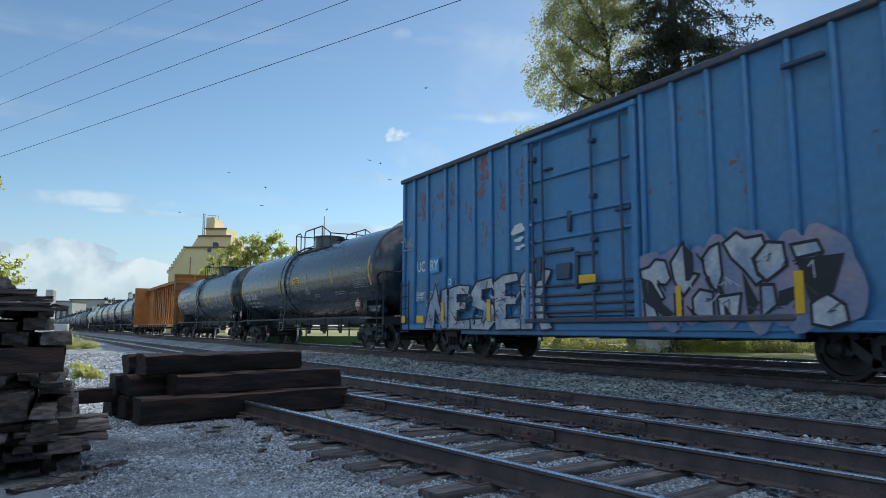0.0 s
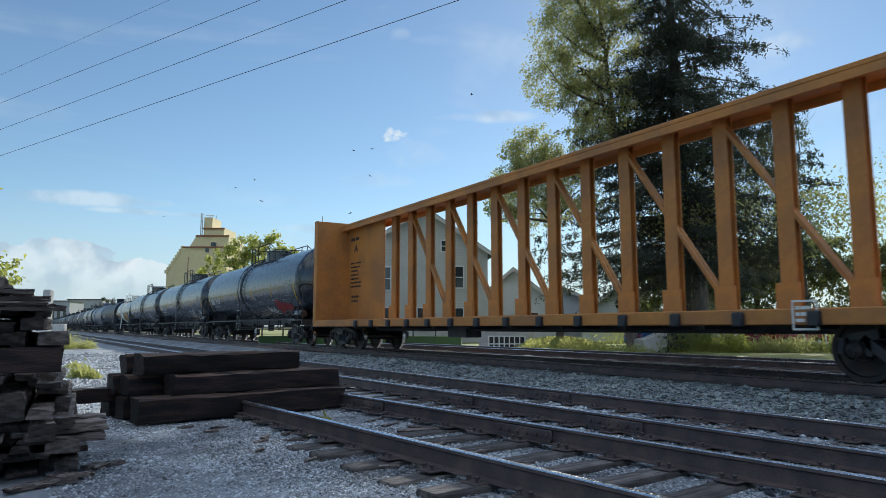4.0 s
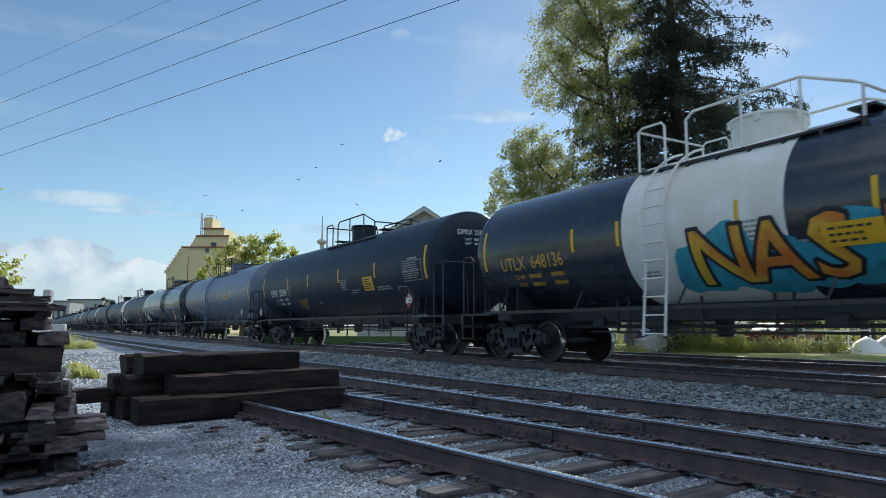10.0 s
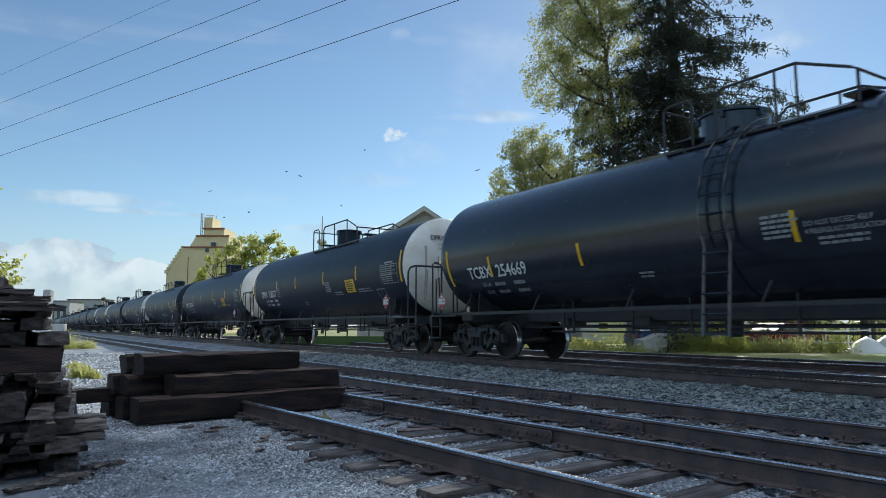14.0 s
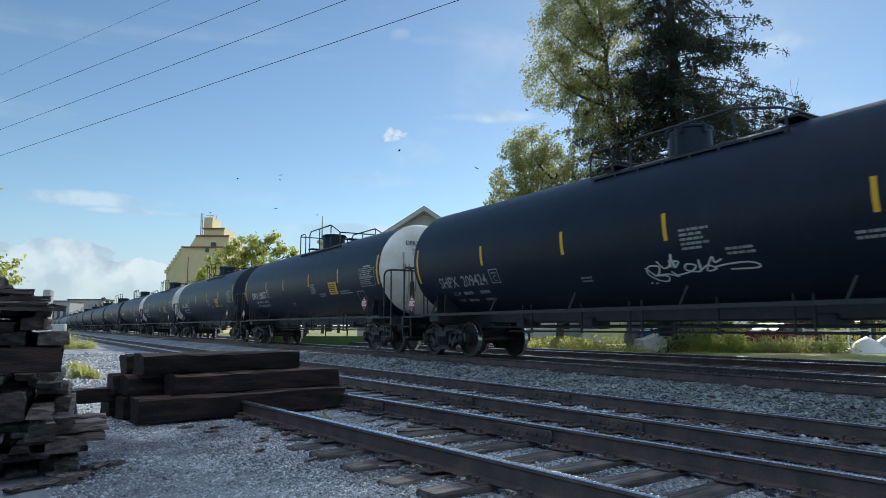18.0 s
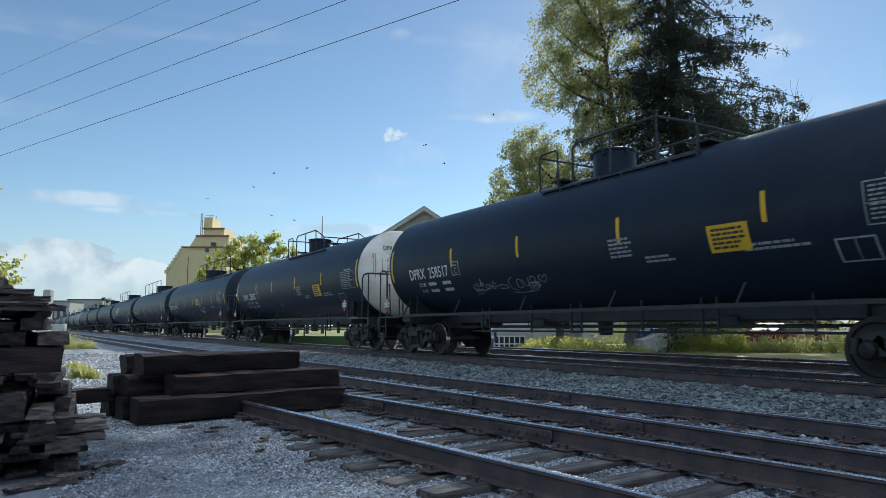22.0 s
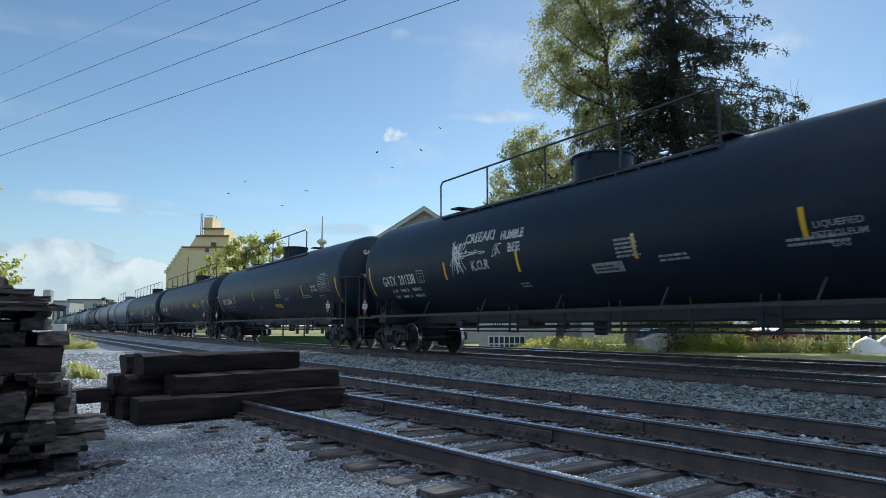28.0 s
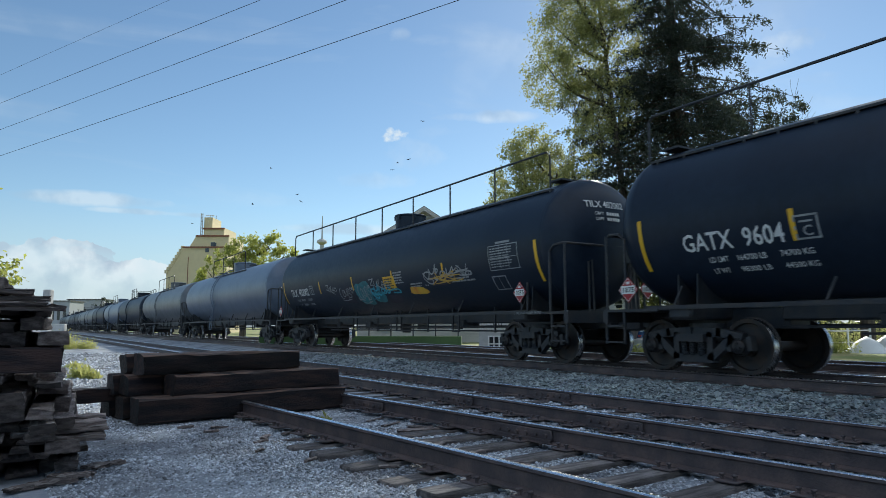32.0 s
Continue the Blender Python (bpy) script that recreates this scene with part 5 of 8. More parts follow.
    for y, z0, z1, ww in ((-2.36, 0.94, 1.46, 0.11), (-4.42, 0.96, 1.56, 0.14), (3.12, 0.92, 1.42, 0.14), (5.20, 0.92, 1.42, 0.14), (6.52, 0.90, 1.09, 0.39), (7.4, 0.9, 1.1, 0.22), (-0.10, 1.62, 1.78, 0.46)):
        part("reflective_strip", flat_side([rect(0, z0, ww, z1)], y, 0, x - 0.036 - 0.06 * (y > -0.2 and y < 0)), M_YELLOW, car, "yellow reflective strip")
    worn = [(6.40, 4.2), (6.45, 3.95), (5.35, 4.1), (4.80, 4.2), (4.75, 4.0), (3.45, 4.4), (3.50, 4.05), (4.05, 3.5), (2.60, 3.7), (1.95, 3.75), (2.0, 4.3), (3.40, 4.7), (5.30, 3.4)]
    worn += [(rng.choice((rng.uniform(2.6, 7.2), rng.uniform(-6.6, -1.6))), rng.uniform(2.8, 4.6)) for k in range(16)]
    for k, (y, z) in enumerate(worn):
        spread, grow = (1.0, 1.5) if k < 13 else (0.9, 0.9)
        flecks = [bubble(rng.gauss(0, 0.11 * spread), rng.gauss(0, 0.17 * spread), grow * rng.uniform(0.02, 0.09), grow * rng.uniform(0.03, 0.16), rng, 9, 0.25) for i in range(rng.randint(8, 16) if k < 13 else rng.randint(3, 8))]
        ob = part("rust_patch", flat_side(flecks, y, z, -1.5235), M_FADED, car, "flecks of rust-red worn paint")
        ob["kind"] = "stuff"
    part("torn_poster", flat_side([bubble(0, 0.28, 0.40, 0.24, rng, 14, 0.2), bubble(0.06, 0.12, 0.34, 0.09, rng, 12, 0.25), bubble(0.1, -0.06, 0.30, 0.10, rng, 12, 0.3), bubble(0.5, 0.42, 0.3, 0.06, rng, 10, 0.2)], 2.15, 2.55, -1.615), M_LETTER, car, "torn white paper patch")
    for y in (5.87, 4.95):
        size = 0.48 if y > 5 else 0.24
        part("paint_patch", flat_side([rect(0, 0, size, 0.40 if y > 5 else 0.26)], y, 2.23 if y > 5 else 1.80, -1.612), M_SQUARE, car, "fresh blue square of paint")
    for text, y, z, ww, hh, m in (("UC", 6.56, 2.30, 0.45, 0.28, M_LETTER), ("RY", 5.84, 2.29, 0.42, 0.28, M_LETTER), ("O", 4.91, 1.85, 0.15, 0.17, M_LETTER), ("90", 6.52, 1.84, 0.33, 0.22, M_WASHED), ("93", 5.78, 1.82, 0.31, 0.22, M_WASHED)):
        part("reporting_mark" if m is M_LETTER else "car_number", flat_side(fitted(text, ww, hh), y, z, -1.618), m, car, "white stencilled car mark" if m is M_LETTER else "worn away car number")
    for y, rows in ((6.62, ("LD LMT", "LT WT")), (5.87, ("214500", "71500"))):
        part("data_plate", flat_side([rect(0, 0, 0.53, 0.29)], y, 1.48, -1.612), M_WASHED, car, "dull grey-blue painted plate")
        for k, row in enumerate(rows):
            part("load_limit", flat_side(fitted(row, 0.44 if k == 0 else 0.36, 0.095), y - 0.04, 1.64 - 0.135 * k, -1.618), M_LETTER, car, "stencilled load limit figures")
    tag = [(0.02, 0.1), (0.06, 0.40), (0.16, 0.36), (0.10, 0.16), (0.22, 0.12), (0.22, 0.30), (0.30, 0.10), (0.34, 0.30), (0.42, 0.08), (0.40, 0.36), (0.50, 0.30), (0.44, 0.14), (0.58, 0.12), (0.62, 0.36), (0.52, 0.04), (0.05, 0.03)]
    part("sprayed_tag", flat_side(stroke(tag, 0.028), 7.40, 2.95, -1.615), M_FAINT, car, "thin white sprayed scrawl")
    return car


boxcar(-198.50)


# ---------------------------------------------------------------- bulkhead centre-beam flatcar
def centerbeam(q):
    car = place_car("centerbeam_flatcar", "empty faded-orange bulkhead centre-beam flatcar", q, "flatcar")
    hl = 11.28
    bm = bmesh.new()
    box(bm, (-1.40, -hl, 0.95), (1.40, hl, 1.02))
    part("deck", bm, M_ORANGE, car)
    bm = bmesh.new()
    box(bm, (-0.3, -hl, 0.66), (0.3, hl, 0.95))
    for k in range(10):
        box(bm, (-1.3, -8 + k * 1.75, 0.74), (1.3, -7.9 + k * 1.75, 0.94))
    tube(bm, [(-0.8, -7, 0.7), (-0.8, 7, 0.7)], 0.03, 5)
    box(bm, (-0.9, 1.5, 0.5), (-0.4, 2.4, 0.9))
    part("underframe", bm, M_STEEL, car)
    for s in (-1, 1):
        bm = bmesh.new()
        side_bar(bm, s, (-hl, 0.80), (hl, 1.04), 1.38, 1.46)
        part("side_sill", bm, M_ORANGE, car)
        end = s * hl
        bm = bmesh.new()
        a, b = sorted((s * (hl - 0.25), s * (hl - 0.12)))
        box(bm, (-1.40, a, 1.02), (1.40, b, 4.80))
        head = part("bulkhead", bm, M_ORANGE, car, "tall orange steel bulkhead with ribs")
        for x in (-1.42, 0.0, 1.42):
            bm = bmesh.new()
            a, b = sorted((s * (hl - 0.27), s * (hl + 0.02)))
            chamfer_box(bm, (x - (0.06 if x == 0 else 0.05), a, 0.95), (x + (0.06 if x == 0 else 0.05), b, 4.86), 0.015)
            part("upright", bm, M_ORANGE, head)
        for z in (4.80, 4.20, 3.65, 3.05, 2.45, 1.75, 1.20):
            bm = bmesh.new()
            a, b = sorted((s * (hl - 0.13), s * (hl + 0.0)))
            chamfer_box(bm, (-1.38, a, z - 0.07), (1.38, b, z + 0.07), 0.015)
            part("rib", bm, M_ORANGE, head)
        for k in range(8):
            bm = bmesh.new()
            tube(bm, [(-1.36, s * (hl + 0.05), 1.2 + 0.42 * k), (-0.92, s * (hl + 0.05), 1.2 + 0.42 * k)], 0.016, 5)
            part("ladder_rung", bm, M_ORANGE, head)
        truck(car, s * (hl - 1.9))
        coupler(car, s * (hl + 0.25), s)
        bm = bmesh.new()
        a, b = sorted((s * (hl - 0.1), s * (hl + 0.35)))
        box(bm, (-1.35, a, 0.78), (1.35, b, 1.0))
        part("end_sill", bm, M_STEEL, car)
    bm = bmesh.new()
    lathe(bm, [(-0.02, 0.24), (0.0, 0.28), (0.02, 0.24)], 20, "Y", (-0.2, -hl - 0.22, 2.45))
    lathe(bm, [(-0.03, 0.05), (0.2, 0.05)], 8, "Y", (-0.2, -hl - 0.22, 2.45))
    for k in range(4):
        a = k * math.pi / 2
        tube(bm, [(-0.2, -hl - 0.22, 2.45), (-0.2 + 0.26 * math.cos(a), -hl - 0.22, 2.45 + 0.26 * math.sin(a))], 0.014, 4)
    part("brake_wheel", bm, M_STEEL, car, "dark spoked hand-brake wheel")
    bm = bmesh.new()
    box(bm, (-0.55, -hl - 0.16, 1.5), (-0.25, -hl, 2.4))
    part("brake_box", bm, M_STEEL, car)
    bm = bmesh.new()
    chamfer_box(bm, (-0.46, -hl + 0.2, 4.64), (0.46, hl - 0.2, 4.74), 0.02)
    for x in (-0.46, 0.40):
        box(bm, (x, -hl + 0.2, 4.50), (x + 0.06, hl - 0.2, 4.64))
    part("top_chord", bm, M_ORANGE, car)
    posts = [7.27 - 1.19 * k for k in range(14)]
    for y in posts:
        part("post", shared(("cbpost",), "post", lambda bm: (chamfer_box(bm, (-0.09, -0.15, 1.02), (-0.06, 0.15, 4.64), 0.008), chamfer_box(bm, (0.06, -0.15, 1.02), (0.09, 0.15, 4.64), 0.008),
                                                       box(bm, (-0.062, -0.03, 1.02), (0.062, 0.03, 4.64)), box(bm, (-0.16, -0.2, 1.02), (-0.085, 0.2, 1.5))), M_ORANGE), M_ORANGE, car, "", (0, y, 0))
        for s in (-1, 1):
            part("stake_pocket", shared(("cbpocket", s), "stake_pocket", lambda bm: side_bar(bm, s, (-0.09, 0.78), (0.09, 1.0), 1.44, 1.55), M_STEEL), M_STEEL, car, "", (0, y, 0))
    for k in (1, 3, 5, 7, 9, 11):
        for x in (-0.05, 0.05):
            bm = bmesh.new()
            a, b = posts[k], posts[min(k + 2, len(posts) - 1)]
            tube(bm, [(x, a, 4.55), (x, b, 1.15)], 0.05, 4)
            part("diagonal_brace", bm, M_ORANGE, car)
    bm = bmesh.new()
    box(bm, (-0.14, 7.9, 1.02), (-0.10, hl - 0.2, 4.6))
    part("end_panel", bm, M_ORANGE, car, "solid orange end panel with faint dark lettering")
    rng = random.Random(5)
    part("panel_lettering", flat_side(word_bars(0, 0, 0.9, 1, 0.12, 0.1, rng) + word_bars(0, -0.9, 1.0, 7, 0.06, 0.09, rng) + word_bars(0.1, -2.2, 0.8, 2, 0.08, 0.09, rng), hl - 0.5, 4.1, -0.146), M_STEEL, car, "faint dark small print")
    part("panel_emblem", flat_side([[(0, 0), (0.22, 0.4), (0.44, 0), (0.22, 0.14)]], hl - 0.75, 3.6, -0.146), M_STEEL, car, "dark bird-like emblem")
    part("reflective_strip", flat_side([rect(0, 0, 0.6, 0.16)], -hl + 1.9, 0.85, -1.466), M_YELLOW, car, "yellow reflective strip")
    part("data_plate", flat_side(stroke([(0, 0), (0.35, 0), (0.35, 0.4), (0, 0.4), (0, 0)], 0.03) + word_bars(0.04, 0.28, 0.28, 3, 0.05, 0.04, rng), -hl + 3.4, 0.74, -1.47), M_LETTER, car, "white-lined black data plate")
    return car


centerbeam(-142.32)
# ---------------------------------------------------------------- ground and tracks
GROUND = -0.37


def ground_z(x, y):
    if x > 90:
        return -0.3
    main = 0.0
    # raised ballast of the main lines
    if 7.9 < x < 18.9:
        main = min(1.0, (x - 7.9) / 1.0, (18.9 - x) / 1.2)
    dip = 0.0
    if 0.8 < x < 5.0 and y < 9.6:
        dip = 0.03 * min(1.0, (x - 0.8) / 0.5, (5.0 - x) / 0.4, (9.6 - y) / 0.5)
    return GROUND + 0.17 * max(0.0, main) - dip


M_GROUND = material("grey_gravel_ground", (0.34, 0.365, 0.41), 0.85, 0, 0.4, 1.5, 1.0, 42, (0.17, 0.18, 0.205))
M_GRASS = material("dry_grass_ground", (0.17, 0.20, 0.045), 0.95, 0, 0.4, 0.4, 0.5, 20, (0.24, 0.22, 0.08))


def make_ground():
    xs = sorted({*[-3000, -800, -200, -80, -40, -20, -12], *[-8 + 0.4 * i for i in range(72)], *[21 + i * 2 for i in range(12)], 60, 90, 200, 800, 3000})
    ys = sorted({*[-3000, -800, -200, -60, -20, -8], *[-4 + 0.5 * i for i in range(80)], *[38 + 4 * i for i in range(30)], 200, 300, 500, 900, 3000})
    vs = [(x, y, ground_z(x, y) + (0.02 * noise.noise((x * 0.7, y * 0.7, 0)) if -10 < x < 30 and -5 < y < 60 else 0)) for y in ys for x in xs]
    nx = len(xs)
    faces, ids = [], []
    for j in range(len(ys) - 1):
        for i in range(nx - 1):
            faces.append((j * nx + i, j * nx + i + 1, (j + 1) * nx + i + 1, (j + 1) * nx + i))
            cx = (xs[i] + xs[i + 1]) / 2
            ids.append(1 if cx > 21 or cx < -14 else 0)
    me = bpy.data.meshes.new("ground")
    me.from_pydata(vs, [], faces)
    me.materials.append(M_GROUND)
    me.materials.append(M_GRASS)
    me.polygons.foreach_set("material_index", ids)
    me.shade_smooth()
    return tagged(new("ground", me), "grey crushed-stone yard ground turning to grass", "ground", kind="structure")


make_ground()

RAIL_H = 0.17
RAIL_PROFILE = [(-0.012, 0.0), (-0.026, -0.003), (-0.034, -0.009), (-0.036, -0.03), (-0.010, -0.045), (-0.010, -0.145), (-0.07, -0.158), (-0.07, -0.17),
                (0.07, -0.17), (0.07, -0.158), (0.010, -0.145), (0.010, -0.045), (0.036, -0.03), (0.034, -0.009), (0.026, -0.003), (0.012, 0.0)]


def rail(name, path, z, parent, label):
    """A rail swept along 2D points."""
    bm = bmesh.new()
    rings = []
    for i, (x, y) in enumerate(path):
        a, b = path[max(i - 1, 0)], path[min(i + 1, len(path) - 1)]
        d = Vector((b[0] - a[0], b[1] - a[1])).normalized()
        n = Vector((d.y, -d.x))
        rings.append([bm.verts.new((x + n.x * u, y + n.y * u, z + v)) for u, v in RAIL_PROFILE])
    k = len(RAIL_PROFILE)
    for a, b in zip(rings, rings[1:]):
        for i in range(k):
            f = bm.faces.new((a[i], b[i], b[(i + 1) % k], a[(i + 1) % k]))
            f.material_index = 1 if i in (0, 1, k - 1, k - 2, k - 3) else 0
    bm.faces.new(rings[0]), bm.faces.new(rings[-1])
    me = finish(bm, name, M_RAIL)
    me.materials.append(M_RAILTOP)
    ob = new(name, me)
    ob.parent = parent
    ob["label"] = label
    return ob


def build_tie(bm):
    chamfer_box(bm, (-1.30, -0.115, -0.17), (1.30, 0.115, 0.0), 0.014)


def build_tie_plate(bm):
    chamfer_box(bm, (-0.18, -0.09, 0.0), (0.18, 0.09, 0.018), 0.006)
    for x in (-0.13, 0.13):
        for y in (-0.05, 0.05):
            box(bm, (x - 0.009, y - 0.009, 0.0), (x + 0.009, y + 0.009, 0.045))
            chamfer_box(bm, (x - 0.020, y - 0.016, 0.045), (x + 0.020, y + 0.016, 0.062), 0.005)


def build_joint_bar(bm):
    for s in (-1, 1):
        chamfer_box(bm, (min(s * 0.012, s * 0.040), -0.40, -0.145), (max(s * 0.012, s * 0.040), 0.40, -0.042), 0.008)
        lo, hi = sorted((s * 0.036, s * 0.060))
        box(bm, (lo, -0.40, -0.152), (hi, 0.40, -0.130))
        for k in range(6):
            lathe(bm, [(s * 0.038, 0.022), (s * 0.062, 0.022), (s * 0.064, 0.0)], 6, "X", (0, -0.33 + 0.132 * k, -0.095))


TIE_SPOTS = []


def track(name, label, centre, y0, y1, z, tie_step, tie_to, sink=0.0, seed=0, plates=False, joints=(), bury=999.0):
    rng = random.Random(seed)
    tr = thing(name, label, "railway track", pose(0, 0, 0), "", "structure")
    ys = [y0 + (y1 - y0) * i / 40 for i in range(41)] if y1 - y0 > 40 else [y0 + (y1 - y0) * i / 14 for i in range(15)]
    for s in (-1, 1):
        path = []
        for y in ys:
            dx = (centre(y + 0.1) - centre(y - 0.1)) / 0.2
            l = math.hypot(1, dx)
            path.append((centre(y) + s * 0.754 / l, y - s * 0.754 * dx / l))
        rail("rail", path, z, tr, "rusty steel rail with a bright worn head")
    y = y0 + 0.3
    while y < min(y1, tie_to):
        dx = (centre(y + 0.1) - centre(y - 0.1)) / 0.2
        deep = max(0.0, min(0.055, (y - bury) * 0.03))
        ob = part("tie", shared(("tie",), "tie", build_tie, M_TIE), M_TIE, tr, "", (centre(y) + rng.uniform(-0.08, 0.08), y, z - RAIL_H - sink - deep + rng.uniform(-0.025, 0.0)))
        ob.rotation_euler = (0, rng.uniform(-0.01, 0.01), -math.atan(dx) + rng.uniform(-0.03, 0.03))
        if deep < 0.03:
            TIE_SPOTS.append((centre(y), y, dx))
        if plates and y < 16:
            for s in (-1, 1):
                pl = part("tie_plate", shared(("tieplate",), "tie_plate", build_tie_plate, M_RAIL), M_RAIL, tr, "rusty tie plate with spikes", (centre(y) + s * 0.754, y - s * 0.754 * dx, z - RAIL_H - 0.012))
                pl.rotation_euler = (0, 0, -math.atan(dx))
        y += tie_step * rng.uniform(0.9, 1.1)
    for s, y in joints:
        dx = (centre(y + 0.1) - centre(y - 0.1)) / 0.2
        jb = part("joint_bar", shared(("jointbar",), "joint_bar", build_joint_bar, M_RAIL), M_RAIL, tr, "bolted rusty joint bar", (centre(y) + s * 0.754, y, z))
        jb.rotation_euler = (0, 0, -math.atan(dx))
    return tr


SIDING_JOINTS = ((1, 5.5), (1, 8.5))
YARD_JOINTS = ((-1, 5.4), (-1, 8.4), (1, 8.1))
track("siding_track", "stub siding with worn rails and buried ties", lambda y: 3.52 - 0.099 * (y - 6), -3.0, 9.3, -0.17, 0.55, 9.0, 0.0, 1, True, SIDING_JOINTS, 5.9)
track("yard_track", "yard track with rusty rails on ballast", lambda y: 5.7 + 0.72 * math.exp(-y / 18), -5.0, 160.0, -0.165, 0.55, 30.0, 0.008, 2, True, YARD_JOINTS)
track("main_track", "main line track carrying the train", lambda y: MAIN_X, -40.0, 420.0, 0.0, 0.55, 60.0, 0.0, 3)
track("far_main_track", "second main track behind the train", lambda y: 15.61, -40.0, 420.0, 0.0, 0.55, 60.0, 0.0, 4)
# ---------------------------------------------------------------- ballast and gravel
def stones(name, label, regions, seed, mat_):
    """Loose stones, thousands of them, as one sheet of stuff; regions: (x0, x1, y0, y1, count, size, height)."""
    rs = np.random.RandomState(seed)
    base = np.array([(1, 0, 0), (-1, 0, 0), (0, 1, 0), (0, -1, 0), (0, 0, 0.8), (0, 0, -0.8)], float)
    tris = np.array([(0, 2, 4), (2, 1, 4), (1, 3, 4), (3, 0, 4), (2, 0, 5), (1, 2, 5), (3, 1, 5), (0, 3, 5)])
    V, F, n0 = [], [], 0
    for x0, x1, y0, y1, count, size, rough in regions:
        px, py = rs.uniform(x0, x1, count), rs.uniform(y0, y1, count)
        keep = np.ones(count, bool)
        for tx, ty, dx in TIE_SPOTS:
            if y0 - 2 < ty < y1 + 2:
                l = math.hypot(1, dx)
                u = ((px - tx) - (py - ty) * dx) / l
                v = ((px - tx) * dx + (py - ty)) / l
                keep &= ~((np.abs(u) < 1.29) & (np.abs(v) < 0.115) & (rs.uniform(0, 1, count) < 0.93))
        px, py = px[keep], py[keep]
        count = len(px)
        pz = np.array([ground_z(a, b) for a, b in zip(px, py)])
        s = size * rs.lognormal(0, 0.35, count)
        v = base[None] * rs.uniform(0.55, 1.15, (count, 6, 1)) * s[:, None, None] * np.array([1, 1, 0.75])
        a = rs.uniform(0, 6.283, count)
        c, d = np.cos(a)[:, None], np.sin(a)[:, None]
        x = v[..., 0] * c - v[..., 1] * d
        y = v[..., 0] * d + v[..., 1] * c
        t = rs.uniform(-0.6, 0.6, count)[:, None]
        z = v[..., 2] + x * t
        out = np.stack([x + px[:, None], y + py[:, None], z + pz[:, None] + s[:, None] * 0.15 + rough * rs.uniform(-1, 1, (count, 1))], -1)
        V.append(out.reshape(-1, 3))
        F.append((tris[None] + (np.arange(count) * 6)[:, None, None] + n0).reshape(-1, 3))
        n0 += count * 6
    V, F = np.concatenate(V), np.concatenate(F)
    me = bpy.data.meshes.new(name)
    me.from_pydata(V.tolist(), [], F.tolist())
    me.materials.append(mat_)
    return tagged(new(name, me), label, "gravel", kind="stuff")


stones("yard_gravel", "loose crushed grey gravel of the yard", [(0.2, 2.8, 2.6, 5.2, 26000, 0.0100, 0.007), (0.2, 4.6, 5.2, 9.0, 40000, 0.0118, 0.007), (0.4, 4.4, 9.0, 16.0, 22000, 0.018, 0.005), (-1.0, 5.0, 16.0, 34.0, 16000, 0.034, 0.005),
                                                        (2.8, 4.8, 1.8, 5.2, 16000, 0.0125, 0.006)], 5, M_STONE)
stones("yard_ballast", "grey crushed ballast round the yard track", [(4.4, 5.6, 1.6, 9.0, 7000, 0.022, 0.008), (5.6, 7.6, 1.6, 12.0, 12000, 0.025, 0.008)], 8, M_STONE)
stones("track_ballast", "coarse grey-green ballast between the tracks", [(7.3, 10.4, 2.0, 12.0, 22000, 0.028, 0.01),
                                                               (5.0, 10.3, 12.0, 24.0, 11000, 0.036, 0.01)], 6, M_BALLAST)


# ---------------------------------------------------------------- old timbers
def spot(right, ahead, z=0.0):
    """A place given from the camera: metres to its right and ahead of it."""
    a = radians(HEADING)
    return Vector((right * math.cos(a) + ahead * math.sin(a), ahead * math.cos(a) - right * math.sin(a), z))


def timber(l, w, h, seed, mat_, wear=0.012, edge=None):
    """A sawn timber with worn, split faces; its length runs along x, its base at z 0."""
    rng = random.Random(seed)
    bm = bmesh.new()
    n = 9
    rings = []
    for i in range(n + 1):
        x = -l / 2 + l * i / n
        c = 0.022 if edge is M_WORN else 0.008
        prof = [(-w / 2 + c, 0), (w / 2 - c, 0), (w / 2, c), (w / 2, h * 0.5), (w / 2, h - c), (w / 2 - c, h), (0, h), (-w / 2 + c, h), (-w / 2, h - c), (-w / 2, h * 0.5), (-w / 2, c)]
        rings.append([bm.verts.new((x + rng.uniform(-wear, wear) * (1.5 if i in (0, n) else 0), y + rng.uniform(-wear, wear), z + rng.uniform(-wear, wear) * (0.4 if z == 0 else 1))) for y, z in prof])
    k = len(rings[0])
    for a, b in zip(rings, rings[1:]):
        for i in range(k):
            f = bm.faces.new((a[i], b[i], b[(i + 1) % k], a[(i + 1) % k]))
            # top edges and some top faces: wear, with their lighter facing painted in
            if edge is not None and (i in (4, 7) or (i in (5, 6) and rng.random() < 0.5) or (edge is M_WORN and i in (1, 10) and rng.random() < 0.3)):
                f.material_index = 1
    bm.faces.new(rings[0]), bm.faces.new(rings[-1])
    me = finish(bm, "timber", mat_)
    if edge is not None:
        me.materials.append(edge)
    return me


def lay_timber(me, x, y, z, turn, tip=0.0, roll=0.0, label="dark creosoted timber lying in a pile", group="timbers across the track end", name="timber"):
    ob = new(name, me)
    ob.matrix_basis = pose(x, y, z, roll, tip, turn)
    return tagged(ob, label, "timber", group)


